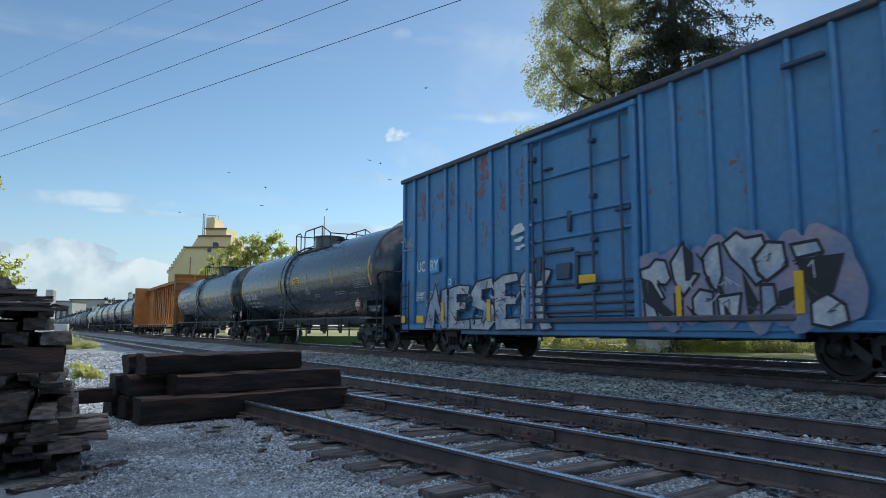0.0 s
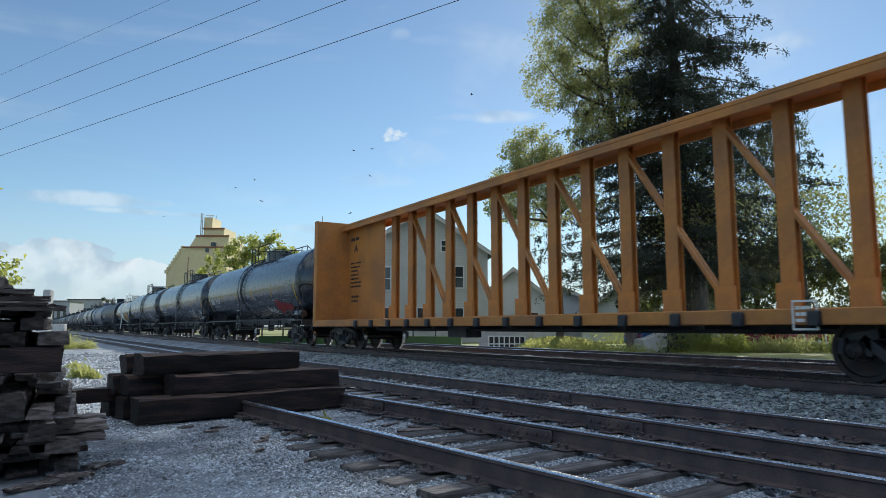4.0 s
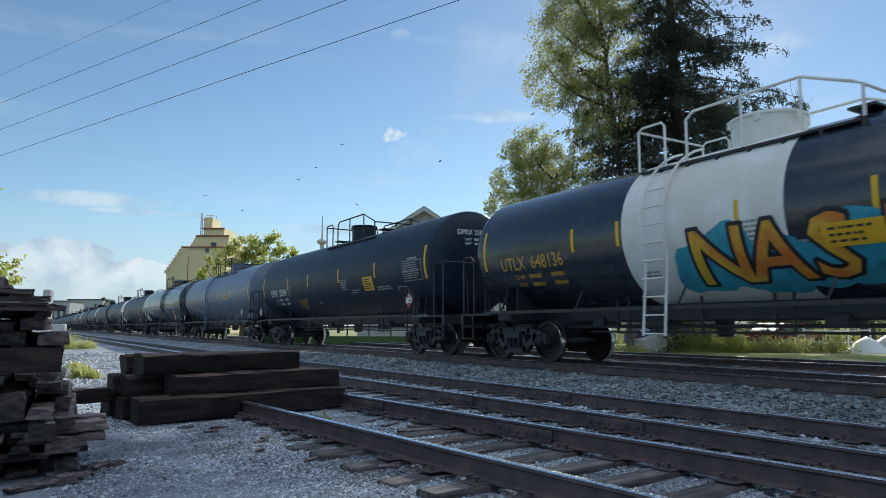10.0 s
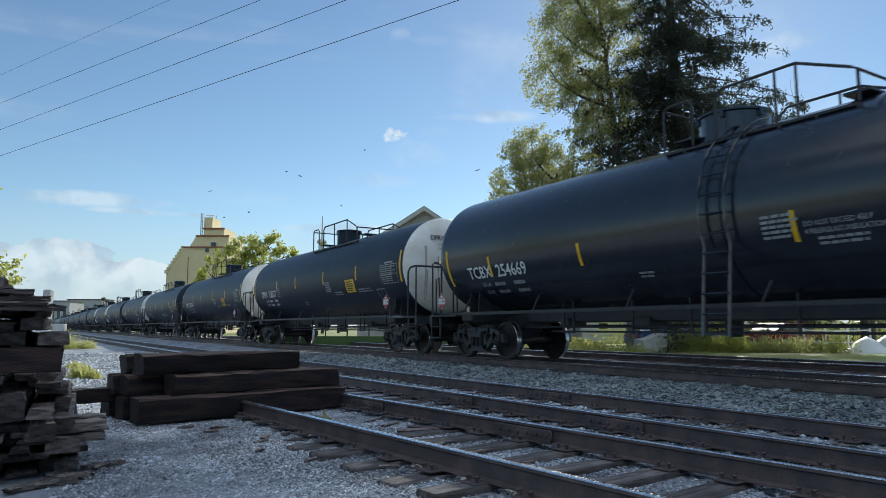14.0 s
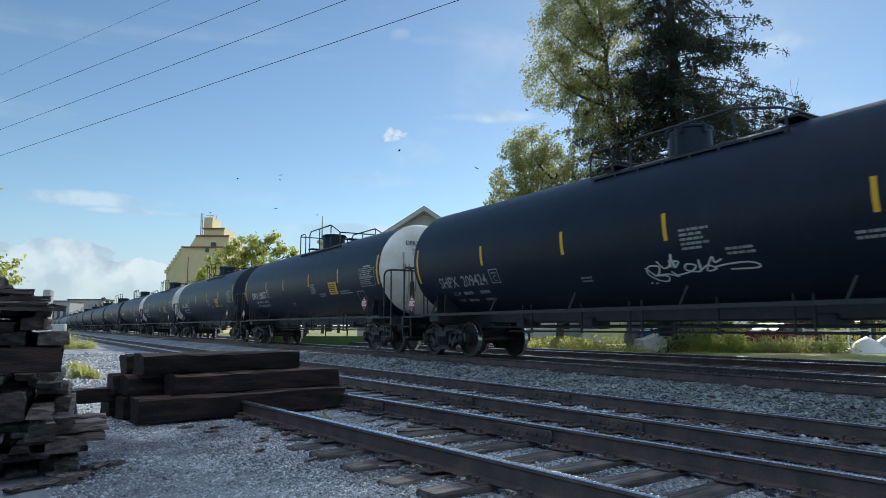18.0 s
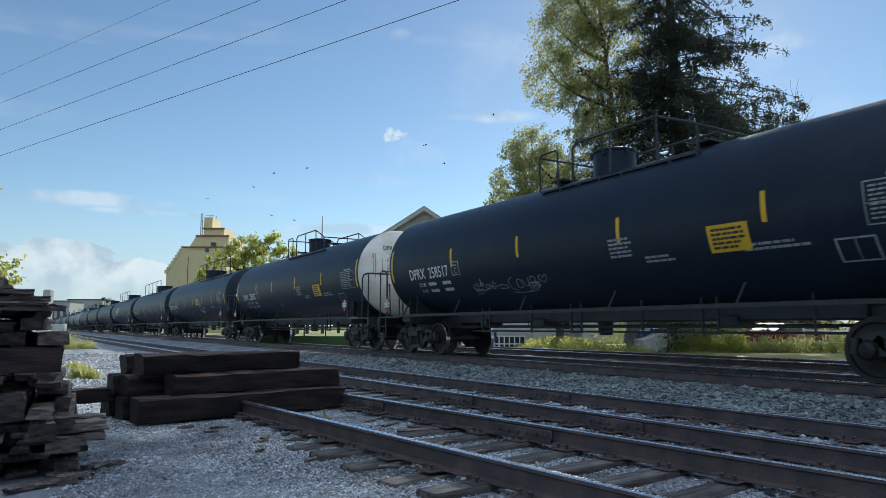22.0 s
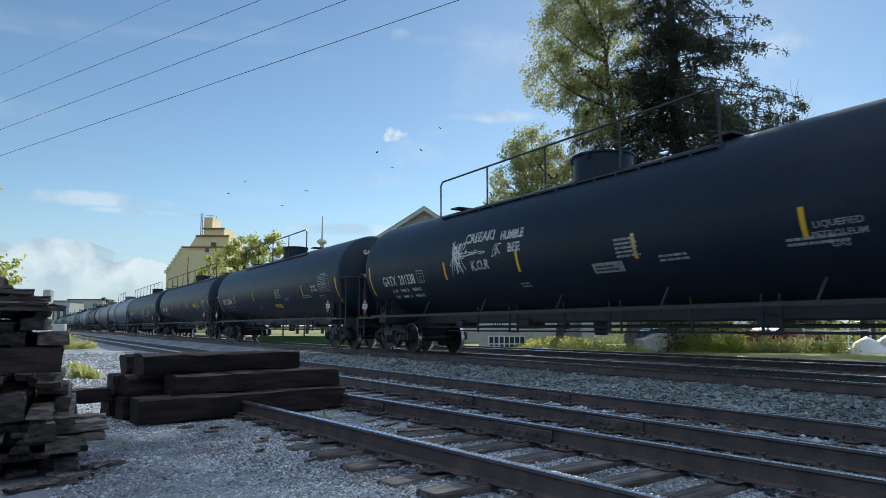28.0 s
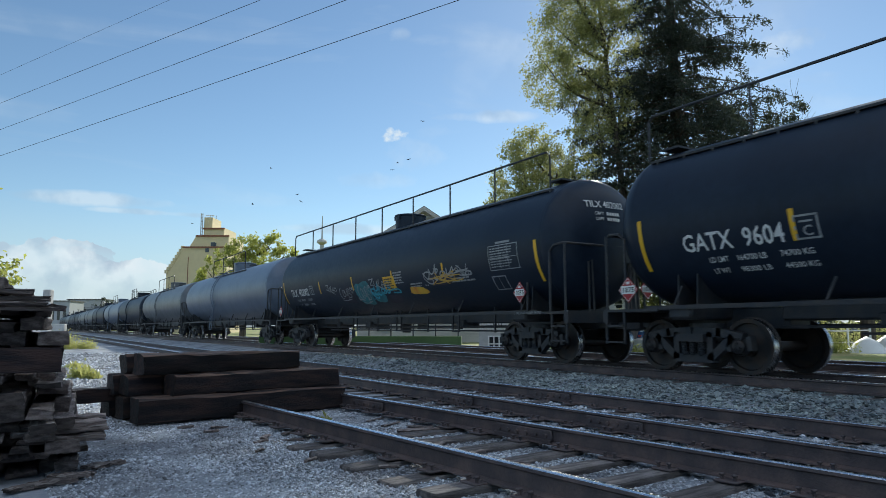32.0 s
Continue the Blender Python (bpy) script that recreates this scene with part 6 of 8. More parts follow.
def timber_pile():
    # the pile at the end of the siding; the long side faces the camera
    turn = 11.4
    c = Vector((2.62, 9.15))
    d = Vector((math.cos(radians(turn)), math.sin(radians(turn))))
    n = Vector((-d.y, d.x))
    spec = [(-0.06, 0.00, 0.00, 2.84, 0.30, 0.29), (0.02, 0.32, 0.00, 2.66, 0.30, 0.28), (-0.12, 0.66, 0.00, 2.70, 0.30, 0.28), (-0.16, 0.99, 0.0, 2.70, 0.30, 0.28),
            (0.18, 0.17, 0.29, 2.44, 0.30, 0.25), (-0.09, 0.52, 0.28, 2.72, 0.30, 0.26), (-0.24, 0.86, 0.28, 2.56, 0.30, 0.26),
            (-0.22, 0.44, 0.545, 2.22, 0.32, 0.25), (-0.28, 0.80, 0.545, 2.20, 0.30, 0.24)]
    for i, (u, v, z, l, w, h) in enumerate(spec):
        p = c + d * u + n * v
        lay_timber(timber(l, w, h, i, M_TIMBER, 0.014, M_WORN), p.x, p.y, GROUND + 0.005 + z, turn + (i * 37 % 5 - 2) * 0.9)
    p = c + d * -1.72 + n * 0.95
    lay_timber(timber(1.3, 0.22, 0.17, 40, M_TIMBER), p.x, p.y, GROUND + 0.20, turn + 2, label="dark timber sticking out between the two piles")
    lay_timber(timber(0.5, 0.2, 0.2, 41, M_TIMBER), p.x - 0.3, p.y, GROUND, turn + 80, label="short dark timber block under another")


timber_pile()


def tie_stack():
    # the leaning stack of old ties, their ends towards the camera, laid course by course
    rng = random.Random(11)
    label = "old split railroad tie in a leaning stack"
    kinds = []
    for i in range(34):
        h, w = rng.choice((0.045, 0.06, 0.075, 0.09, 0.11, 0.13)), rng.uniform(0.11, 0.25)
        kinds.append((h, w, timber(rng.uniform(1.7, 2.4), w, h - 0.008, 50 + i, M_OLDTIE, 0.011, M_BLEACHED_TOPLIT)))

    def edge(z):
        """Where the stack's free side stands at a height."""
        for a, b, x0, x1 in ((-0.4, 0.0, 0.50, 0.44), (0.0, 0.30, 0.42, 0.35), (0.30, 0.45, 0.36, 0.28), (0.45, 0.72, 0.27, 0.25), (0.72, 0.90, 0.24, 0.15), (0.90, 1.2, 0.16, 0.02)):
            if a <= z < b:
                return x0 + (x1 - x0) * (z - a) / (b - a)
        return 0.0
    beam = 0.43
    z = GROUND + 0.004
    while z < 1.10:
        if beam - 0.05 < z < beam + 0.12:
            z = beam + 0.185
        h = rng.choice((0.06, 0.075, 0.09, 0.11, 0.13))
        if z < beam < z + h + 0.02:
            h = max(0.045, beam - z)
        x = edge(z + h / 2) + rng.uniform(-0.03, 0.03)
        step = 0
        while x > -1.6:
            fits = [k for k in kinds if k[0] <= h + 0.004]
            hh, w, me = fits[rng.randrange(len(fits))] if rng.random() < 0.4 else max(rng.sample(fits, min(4, len(fits))), key=lambda k: k[0])
            front = 6.12 + 0.10 * z + rng.uniform(-0.16, 0.26) + (0.18 if step == 0 else 0.0)
            lay_timber(me, x - w / 2, front + 1.0, z, 90 + rng.uniform(-6, 6), rng.uniform(-0.8, 0.8), rng.uniform(-4, 4), label, "old ties in the stack", "old_tie")
            x -= w + rng.uniform(0.0, 0.03)
            step += 1
        z += h
    me = timber(1.9, 0.24, 0.18, 70, M_TIMBER, 0.010)
    for j, y in enumerate((6.06, 6.9, 7.6)):
        lay_timber(me, -0.70 + 0.03 * j, y, beam + 0.002, rng.uniform(-1.5, 1.5), 0, 0, "dark cross timber between courses of old ties", "old ties in the stack", "old_tie")
    # splintered slabs: some laid across near the top, one leaning on the front, some fallen at the foot
    for i, (x, y, z, l, w, h, turn, tip, roll) in enumerate(((-0.30, 6.20, 0.900, 0.95, 0.16, 0.030, 2, 0, 3), (-0.36, 6.16, 0.935, 1.0, 0.20, 0.028, -2, 0.5, -2), (-0.28, 6.22, 0.968, 0.86, 0.15, 0.034, 1, -0.6, 2), (-0.42, 6.2, 1.02, 0.9, 0.18, 0.04, 3, 0, 2),
                                                                 (0.30, 6.30, -0.02, 0.62, 0.14, 0.035, 12, 1, 4), (0.28, 6.24, -0.06, 0.66, 0.20, 0.035, 4, -1, -3), (0.36, 6.42, 0.02, 0.55, 0.10, 0.03, 18, 2, 6),
                                                                 (0.30, 6.20, -0.11, 0.58, 0.22, 0.04, -3, 0, 2))):
        lay_timber(timber(l, w, h, 500 + i, M_OLDTIE, 0.010, M_BLEACHED_TOPLIT), x, y, z, turn, tip, roll, "splintered slab of weathered tie wood in the stack", "old ties in the stack", "wood_slab")
    for x, y, w, t in ((0.22, 5.78, 0.12, 12), (0.08, 5.72, 0.08, 35), (0.62, 6.3, 0.10, 20), (0.36, 5.98, 0.09, -20)):
        lay_timber(timber(0.32, w, 0.028, int(y * 100), M_OLDTIE, 0.012, M_BLEACHED_TOPLIT), x, y, GROUND + 0.012, t, 0, 0, "splintered slab of tie wood on the gravel", "wood splinters", "wood_slab")


tie_stack()


def wood_litter():
    # splinters and bark scattered between the pile and the siding
    rng = random.Random(23)
    kinds = [timber(rng.uniform(0.16, 0.5), rng.uniform(0.03, 0.10), rng.uniform(0.012, 0.03), 400 + i, M_OLDTIE, 0.006, M_BLEACHED_TOPLIT) for i in range(6)]
    for i in range(30):
        y = rng.uniform(4.6, 8.6)
        x = 3.52 - 0.099 * (y - 6) + (rng.uniform(-1.7, -0.85) if i % 3 == 1 else rng.uniform(-0.6, 0.6))
        lay_timber(kinds[i % 6], x, y, ground_z(x, y) + 0.012, rng.uniform(-40, 60), rng.uniform(-4, 4), 0, "splintered piece of tie wood lying on the gravel", "wood splinters", "wood_splinter")


wood_litter()


# ---------------------------------------------------------------- plants
M_BARK = material("grey_brown_bark", (0.10, 0.080, 0.060), 0.9, 0, 0.35, 3, 0.8, 14, (0.055, 0.045, 0.036), stretch=(3, 3, 0.6))
M_DEAD = material("bleached_dead_wood", (0.20, 0.17, 0.15), 0.9, 0, 0.3, 3, 0.5, 16, (0.12, 0.10, 0.09), stretch=(3, 3, 0.6))
M_LEAF = leaf_material("broad_green_leaf", (0.14, 0.155, 0.068), (0.52, 0.53, 0.20))
M_LEAF2 = leaf_material("pale_green_leaf", (0.15, 0.18, 0.055), (0.58, 0.60, 0.14))
M_NEEDLE = leaf_material("dark_needle_spray", (0.032, 0.043, 0.040), (0.075, 0.09, 0.055))
# M_LEAF made darker, the shade of the background trees held in its colour
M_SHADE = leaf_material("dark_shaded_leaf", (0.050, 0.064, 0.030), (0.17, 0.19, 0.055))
M_WEED = leaf_material("yellow_green_weed", (0.23, 0.25, 0.085), (0.64, 0.63, 0.22))


def leaf_mesh(name, centres, sizes, mat_, rs, droop=0.0, aspect=0.55):
    """Many small leaves, each a folded pair of faces."""
    n = len(centres)
    d = rs.normal(0, 1, (n, 3))
    d[:, 2] -= droop
    d /= np.linalg.norm(d, axis=1, keepdims=True)
    s = np.cross(d, rs.normal(0, 1, (n, 3)))
    s /= np.linalg.norm(s, axis=1, keepdims=True)
    u = np.cross(s, d)
    sz = sizes[:, None]
    c = np.asarray(centres)
    pts = np.stack([c - d * sz * 0.5, c + s * sz * aspect * 0.5 + u * sz * 0.08, c + d * sz * 0.5, c - s * sz * aspect * 0.5 + u * sz * 0.08], 1)
    k = np.arange(n)[:, None] * 4
    faces = np.concatenate([k + np.array([[0, 1, 2]]), k + np.array([[0, 2, 3]])])
    me = bpy.data.meshes.new(name)
    me.from_pydata(pts.reshape(-1, 3).tolist(), [], faces.tolist())
    me.materials.append(mat_)
    return me


def leafy_tree(base, height, blobs, leaf, mat_, n, seed, label, trunk_r=0.25, bark=None, lean=(0, 0)):
    """blobs: crown lumps (dx, dy, z, radius, flatness)."""
    rng, rs = random.Random(seed), np.random.RandomState(seed)
    tree = thing("tree", label, "tree", Matrix.Translation(base))
    bm = bmesh.new()
    top = Vector((lean[0], lean[1], height * 0.8))
    pts = [Vector((lean[0] * t * t + 0.12 * math.sin(t * 7), lean[1] * t * t, height * 0.8 * t)) for t in [i / 6 for i in range(7)]]
    tube(bm, pts, trunk_r, 9, [trunk_r * (1 - 0.8 * i / 6) for i in range(7)])
    for x, y, z, r, f in blobs:
        t = max(0.15, min(0.95, (z - r * 0.8) / (height * 0.8)))
        s = Vector((lean[0] * t * t, lean[1] * t * t, height * 0.8 * t))
        e = Vector((x, y, z))
        mid = s.lerp(e, 0.5) + Vector((0, 0, -0.2))
        tube(bm, [s, mid, e], 0.1, 6, [trunk_r * 0.42, trunk_r * 0.26, 0.03])
        for k in range(5):
            q = e + Vector((rng.uniform(-1, 1), rng.uniform(-1, 1), rng.uniform(-0.6, 0.9))) * r * 0.8
            tube(bm, [mid.lerp(e, rng.uniform(0.2, 0.9)), q], 0.03, 4, [trunk_r * 0.14, 0.008])
    part("trunk", bm, bark or M_BARK, tree)
    vol = sum(b[3] ** 2 for b in blobs)
    for x, y, z, r, f in blobs:
        cnt = int(n * r ** 2 / vol)
        # leaves gather in clumps near the outer shell of each lump
        clumps = max(6, int(cnt / 40))
        dirs = rs.normal(0, 1, (clumps, 3))
        dirs /= np.linalg.norm(dirs, axis=1, keepdims=True)
        rad = r * rs.uniform(0.35, 1.05, (clumps, 1)) ** 0.7
        cc = np.array([[x, y, z]]) + dirs * rad * np.array([1, 1, f])
        cs = np.repeat(cc, 40, axis=0)
        cs = cs + rs.normal(0, 1, cs.shape) * r * 0.105
        me = leaf_mesh("crown", cs, leaf * rs.uniform(0.6, 1.3, len(cs)), mat_, rs, 0.3)
        ob = part("crown", me, mat_, tree)
        ob["kind"] = "stuff"
    return tree


def conifer(base, height, r0, clear, seed, label):
    rng, rs = random.Random(seed), np.random.RandomState(seed)
    tree = thing("conifer", label, "tree", Matrix.Translation(base))
    bm = bmesh.new()
    tube(bm, [(0, 0, 0), (0.1, 0, height * 0.3), (0, 0.1, height * 0.6), (0, 0, height)], 0.4, 10, [0.48, 0.38, 0.24, 0.03])
    cs = []
    z = clear
    while z < height - 0.5:
        t = (z - clear) / (height - clear)
        L = r0 * (1 - t) ** 0.62
        for k in range(rng.randint(5, 7) + (3 if t < 0.45 else 0)):
            a = rng.uniform(0, 6.283)
            l = L * rng.choice((rng.uniform(0.35, 0.7), rng.uniform(0.7, 1.08)))
            z0 = z + rng.uniform(-0.5, 0.5)
            rise = rng.uniform(-0.25, 0.30)
            lift = rng.uniform(0.05, 0.34)
            pts = []
            for i in range(5):
                q = i / 4
                pts.append(Vector((math.cos(a) * l * q, math.sin(a) * l * q, z0 + l * (rise * q - 0.42 * q * q + lift * q ** 3))))
            tube(bm, pts, 0.05, 4, [0.06, 0.05, 0.04, 0.025, 0.008])
            # side twigs carry the needles, thick along the bough and hanging below it
            for j in range(int(5 + l * 5.2)):
                q = rng.uniform(0.12, 1.0) ** 0.8
                i = min(3, int(q * 4))
                p = pts[i].lerp(pts[i + 1], q * 4 - i)
                s = rng.choice((-1, 1))
                tw = (0.30 + 0.95 * (1 - q)) * min(1.0, 0.3 + l * 0.2) * rng.uniform(0.4, 1.2)
                fx, fy = math.cos(a) * 0.55 - math.sin(a) * s, math.sin(a) * 0.55 + math.cos(a) * s
                drop = rng.uniform(-0.1, 0.9)
                for n_ in range(11):
                    r = rng.uniform(0, 1)
                    cs.append((p.x + fx * tw * r + rng.gauss(0, 0.06), p.y + fy * tw * r + rng.gauss(0, 0.06), p.z - drop * tw * r * r + rng.gauss(-0.08, 0.12)))
        z += rng.uniform(0.26, 0.42)
    part("trunk", bm, M_BARK, tree)
    ob = part("crown", leaf_mesh("crown", np.array(cs), 0.21 * rs.uniform(0.5, 1.4, len(cs)), M_NEEDLE, rs, 0.7, 0.30), M_NEEDLE, tree)
    ob["kind"] = "stuff"
    return tree


def bare_tree(base, height, seed, label):
    rng = random.Random(seed)
    tree = thing("dead_tree", label, "tree", Matrix.Translation(base))
    bm = bmesh.new()

    def limb(p, d, l, r, depth):
        q = p + d * l * 0.5 + Vector((rng.uniform(-1, 1), rng.uniform(-1, 1), 0)) * l * 0.05
        e = p + d * l
        tube(bm, [p, q, e], r, 6, [r, r * 0.8, r * 0.55])
        if depth:
            for k in range(rng.randint(2, 3)):
                a, s = rng.uniform(0, 6.283), rng.uniform(0.25, 0.6)
                nd = (d + Vector((math.cos(a) * s, math.sin(a) * s, 0.15))).normalized()
                limb(p + d * l * rng.uniform(0.55, 1.0), nd, l * rng.uniform(0.45, 0.75), r * 0.5, depth - 1)
    limb(Vector((0, 0, 0)), Vector((0.03, 0, 1)), height * 0.5, 0.16, 4)
    part("trunk", bm, M_DEAD, tree)
    return tree


def bush(base, r, h, n, leaf, mat_, seed, label, name="bush"):
    rs = np.random.RandomState(seed)
    c = rs.normal(0, 0.42, (n, 3)) * np.array([r, r, h * 0.8])
    c[:, 2] = np.abs(c[:, 2]) + 0.02
    ob = new(name, leaf_mesh(name, c, leaf * rs.uniform(0.5, 1.4, n), mat_, rs, -0.8, 0.3))
    ob.location = base
    return tagged(ob, label, "plant", kind="stuff")


def blobs_at(cx, ahead, base, pts):
    """Crown lumps given as (right, height, radius, flatness) seen from the camera, as offsets from the trunk's base."""
    out = []
    for i, (r, z, rad, f) in enumerate(pts):
        p = spot(r, ahead + ((i * 7) % 5 - 2) * 0.5) - Vector((base.x, base.y, 0))
        out.append((p.x, p.y, z - base.z, rad, f))
    return out


b = spot(12.75, 36, -0.4)
conifer(b, 31, 8.5, 4.0, 3, "tall dark spruce with drooping boughs")
b = spot(9.6, 34.5, -0.4)
leafy_tree(b, 21, blobs_at(9.6, 34.5, b, [(5.6, 13.4, 1.5, 1.1), (6.4, 16.2, 1.8, 1.1), (7.4, 18.5, 2.0, 1.0), (7.2, 14.2, 1.6, 1.2), (8.6, 12.5, 1.8, 1.2), (6.2, 19.4, 1.6, 1.0), (8.9, 16.5, 1.9, 1.0), (8.4, 20.8, 2.0, 1.0), (7.6, 10.6, 1.3, 1.2)]),
           0.13, M_LEAF, 46000, 4, "tall broadleaf tree with a loose sunlit crown", 0.30, lean=(-1.0, 0.6))
b = spot(5.6, 33, -0.4)
leafy_tree(b, 11, blobs_at(5.6, 33, b, [(3.6, 7.9, 1.3, 1.1), (4.4, 9.4, 1.35, 1.0), (5.4, 8.5, 1.5, 1.1), (3.0, 6.6, 0.9, 1.1), (4.6, 7.0, 1.4, 1.1), (6.3, 7.2, 1.3, 1.0)]), 0.13, M_LEAF, 21000, 5, "small broadleaf tree with yellow-green leaves", 0.2)
b = spot(20.5, 41, -0.4)
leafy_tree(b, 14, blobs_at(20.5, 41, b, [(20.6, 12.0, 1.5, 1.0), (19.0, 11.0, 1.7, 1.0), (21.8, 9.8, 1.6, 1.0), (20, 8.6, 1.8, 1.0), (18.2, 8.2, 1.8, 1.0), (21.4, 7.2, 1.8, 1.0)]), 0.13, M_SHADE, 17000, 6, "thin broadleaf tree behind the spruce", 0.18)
b = spot(21.4, 41, -0.4)
bare_tree(b, 13.5, 8, "leafless dead tree with bleached limbs")
b = spot(-23.5, 80, -0.4)
leafy_tree(b, 13, blobs_at(-23.5, 80, b, [(-25.5, 8.6, 1.9, 0.9), (-23.3, 10.2, 2.0, 0.8), (-20.6, 10.4, 2.0, 0.8), (-18.6, 9.0, 1.8, 0.9), (-22, 7.6, 2.6, 0.9), (-27.4, 6.6, 1.7, 0.9)]), 0.34, M_LEAF2, 7000, 7, "round pale-green tree beyond the train", 0.4)
b = spot(-16.0, 21, -0.4)
leafy_tree(b, 9, blobs_at(-16, 21, b, [(-14.4, 4.8, 1.15, 0.6), (-14.5, 2.4, 1.2, 0.55), (-16.8, 6.2, 1.4, 1.0), (-16.2, 3.6, 1.6, 1.0)]), 0.17, M_LEAF2, 5000, 9, "young leafy tree beside the yard", 0.14)
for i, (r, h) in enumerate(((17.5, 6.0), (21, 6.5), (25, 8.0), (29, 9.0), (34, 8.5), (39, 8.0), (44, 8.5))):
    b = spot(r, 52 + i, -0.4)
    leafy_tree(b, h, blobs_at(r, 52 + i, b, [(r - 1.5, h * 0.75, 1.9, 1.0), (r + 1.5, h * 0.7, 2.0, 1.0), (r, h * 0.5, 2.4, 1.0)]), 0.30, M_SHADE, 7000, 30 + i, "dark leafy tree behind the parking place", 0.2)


# ---------------------------------------------------------------- wires
M_WIRE = material("black_wire", (0.02, 0.02, 0.022), 0.6)


def wire(a, b, r, sag):
    bm = bmesh.new()
    a, b = Vector(a), Vector(b)
    n = 24
    tube(bm, [a.lerp(b, i / n) - Vector((0, 0, sag * 4 * (i / n) * (1 - i / n))) for i in range(n + 1)], r, 5)
    ob = new("power_line", finish(bm, "power_line", M_WIRE))
    return tagged(ob, "black overhead power line against the sky", "cable", "overhead power lines")


for a, b, r in (((-1.54, 38.44, 9.0), (8.67, 14.17, 9.0), 0.013), ((-1.25, 34.36, 9.4), (6.74, 15.93, 9.4), 0.011), ((-1.42, 32.08, 9.8), (5.02, 17.91, 9.8), 0.010), ((-1.44, 30.91, 10.6), (3.12, 20.93, 10.6), 0.006)):
    a, b = Vector(a), Vector(b)
    d = (b - a).normalized()
    wire(a - d * 30, b + d * 30, r * 0.75, 0.0)

# ---------------------------------------------------------------- buildings
M_SILO = material("cream_painted_concrete", (0.74, 0.62, 0.38), 0.8, 0, 0.08, 0.15, 0.1, 6, (0.68, 0.57, 0.35))
M_SILOBAND = material("red_brown_trim", (0.28, 0.12, 0.07), 0.8, 0, 0.15, 1)
M_SIDING = material("grey_clapboard", (0.62, 0.595, 0.55), 0.8, 0, 0.10, 0.6, 0.1, 8, (0.55, 0.525, 0.49))
M_SIDINGW = material("white_clapboard", (0.70, 0.71, 0.72), 0.75, 0, 0.08, 0.6, 0.1, 8)
M_TRIM = material("white_trim_paint", (0.74, 0.74, 0.72), 0.6, 0, 0.08, 2)
M_SHINGLE = material("grey_roof_shingles", (0.12, 0.115, 0.11), 0.9, 0, 0.3, 1.5, 0.4, 14, (0.085, 0.08, 0.078))
M_GLASS = material("dark_window_glass", (0.02, 0.025, 0.03), 0.08, 0, 0.1, 1, spec=0.8)
M_CONC = material("pale_concrete", (0.55, 0.54, 0.52), 0.85, 0, 0.18, 1.2, 0.2, 20, (0.42, 0.41, 0.40))


def placed(name, label, category, right, ahead, turn=0.0, z=GROUND, group=""):
    """A thing whose front faces the camera: its x runs to the right, y away."""
    p = spot(right, ahead, z)
    return thing(name, label, category, pose(p.x, p.y, z, 0, 0, -HEADING + turn), group)


def wall_part(parent, name, outline, y0, y1, mat_, label=""):
    """An upright slab with the given outline (x, z) between y0 and y1."""
    bm = bmesh.new()
    a = [bm.verts.new((x, y0, z)) for x, z in outline]
    b = [bm.verts.new((x, y1, z)) for x, z in outline]
    bm.faces.new(a), bm.faces.new(b)
    n = len(a)
    for k in range(n):
        bm.faces.new((a[k], a[(k + 1) % n], b[(k + 1) % n], b[k]))
    return part(name, bm, mat_, parent, label)


def window(parent, x, z, w, h, y):
    bm = bmesh.new()
    t = 0.09
    box(bm, (x - w / 2 - t, y - 0.05, z), (x - w / 2, y + 0.06, z + h)), box(bm, (x + w / 2, y - 0.05, z), (x + w / 2 + t, y + 0.06, z + h))
    box(bm, (x - w / 2 - t, y - 0.05, z + h), (x + w / 2 + t, y + 0.06, z + h + t)), box(bm, (x - w / 2 - t, y - 0.08, z - t), (x + w / 2 + t, y + 0.06, z))
    box(bm, (x - w / 2, y - 0.03, z + h / 2 - 0.03), (x + w / 2, y + 0.04, z + h / 2 + 0.03))
    f = part("window", bm, M_TRIM, parent, "white-framed sash window")
    bm = bmesh.new()
    box(bm, (x - w / 2, y - 0.01, z), (x + w / 2, y + 0.03, z + h))
    part("pane", bm, M_GLASS, f)


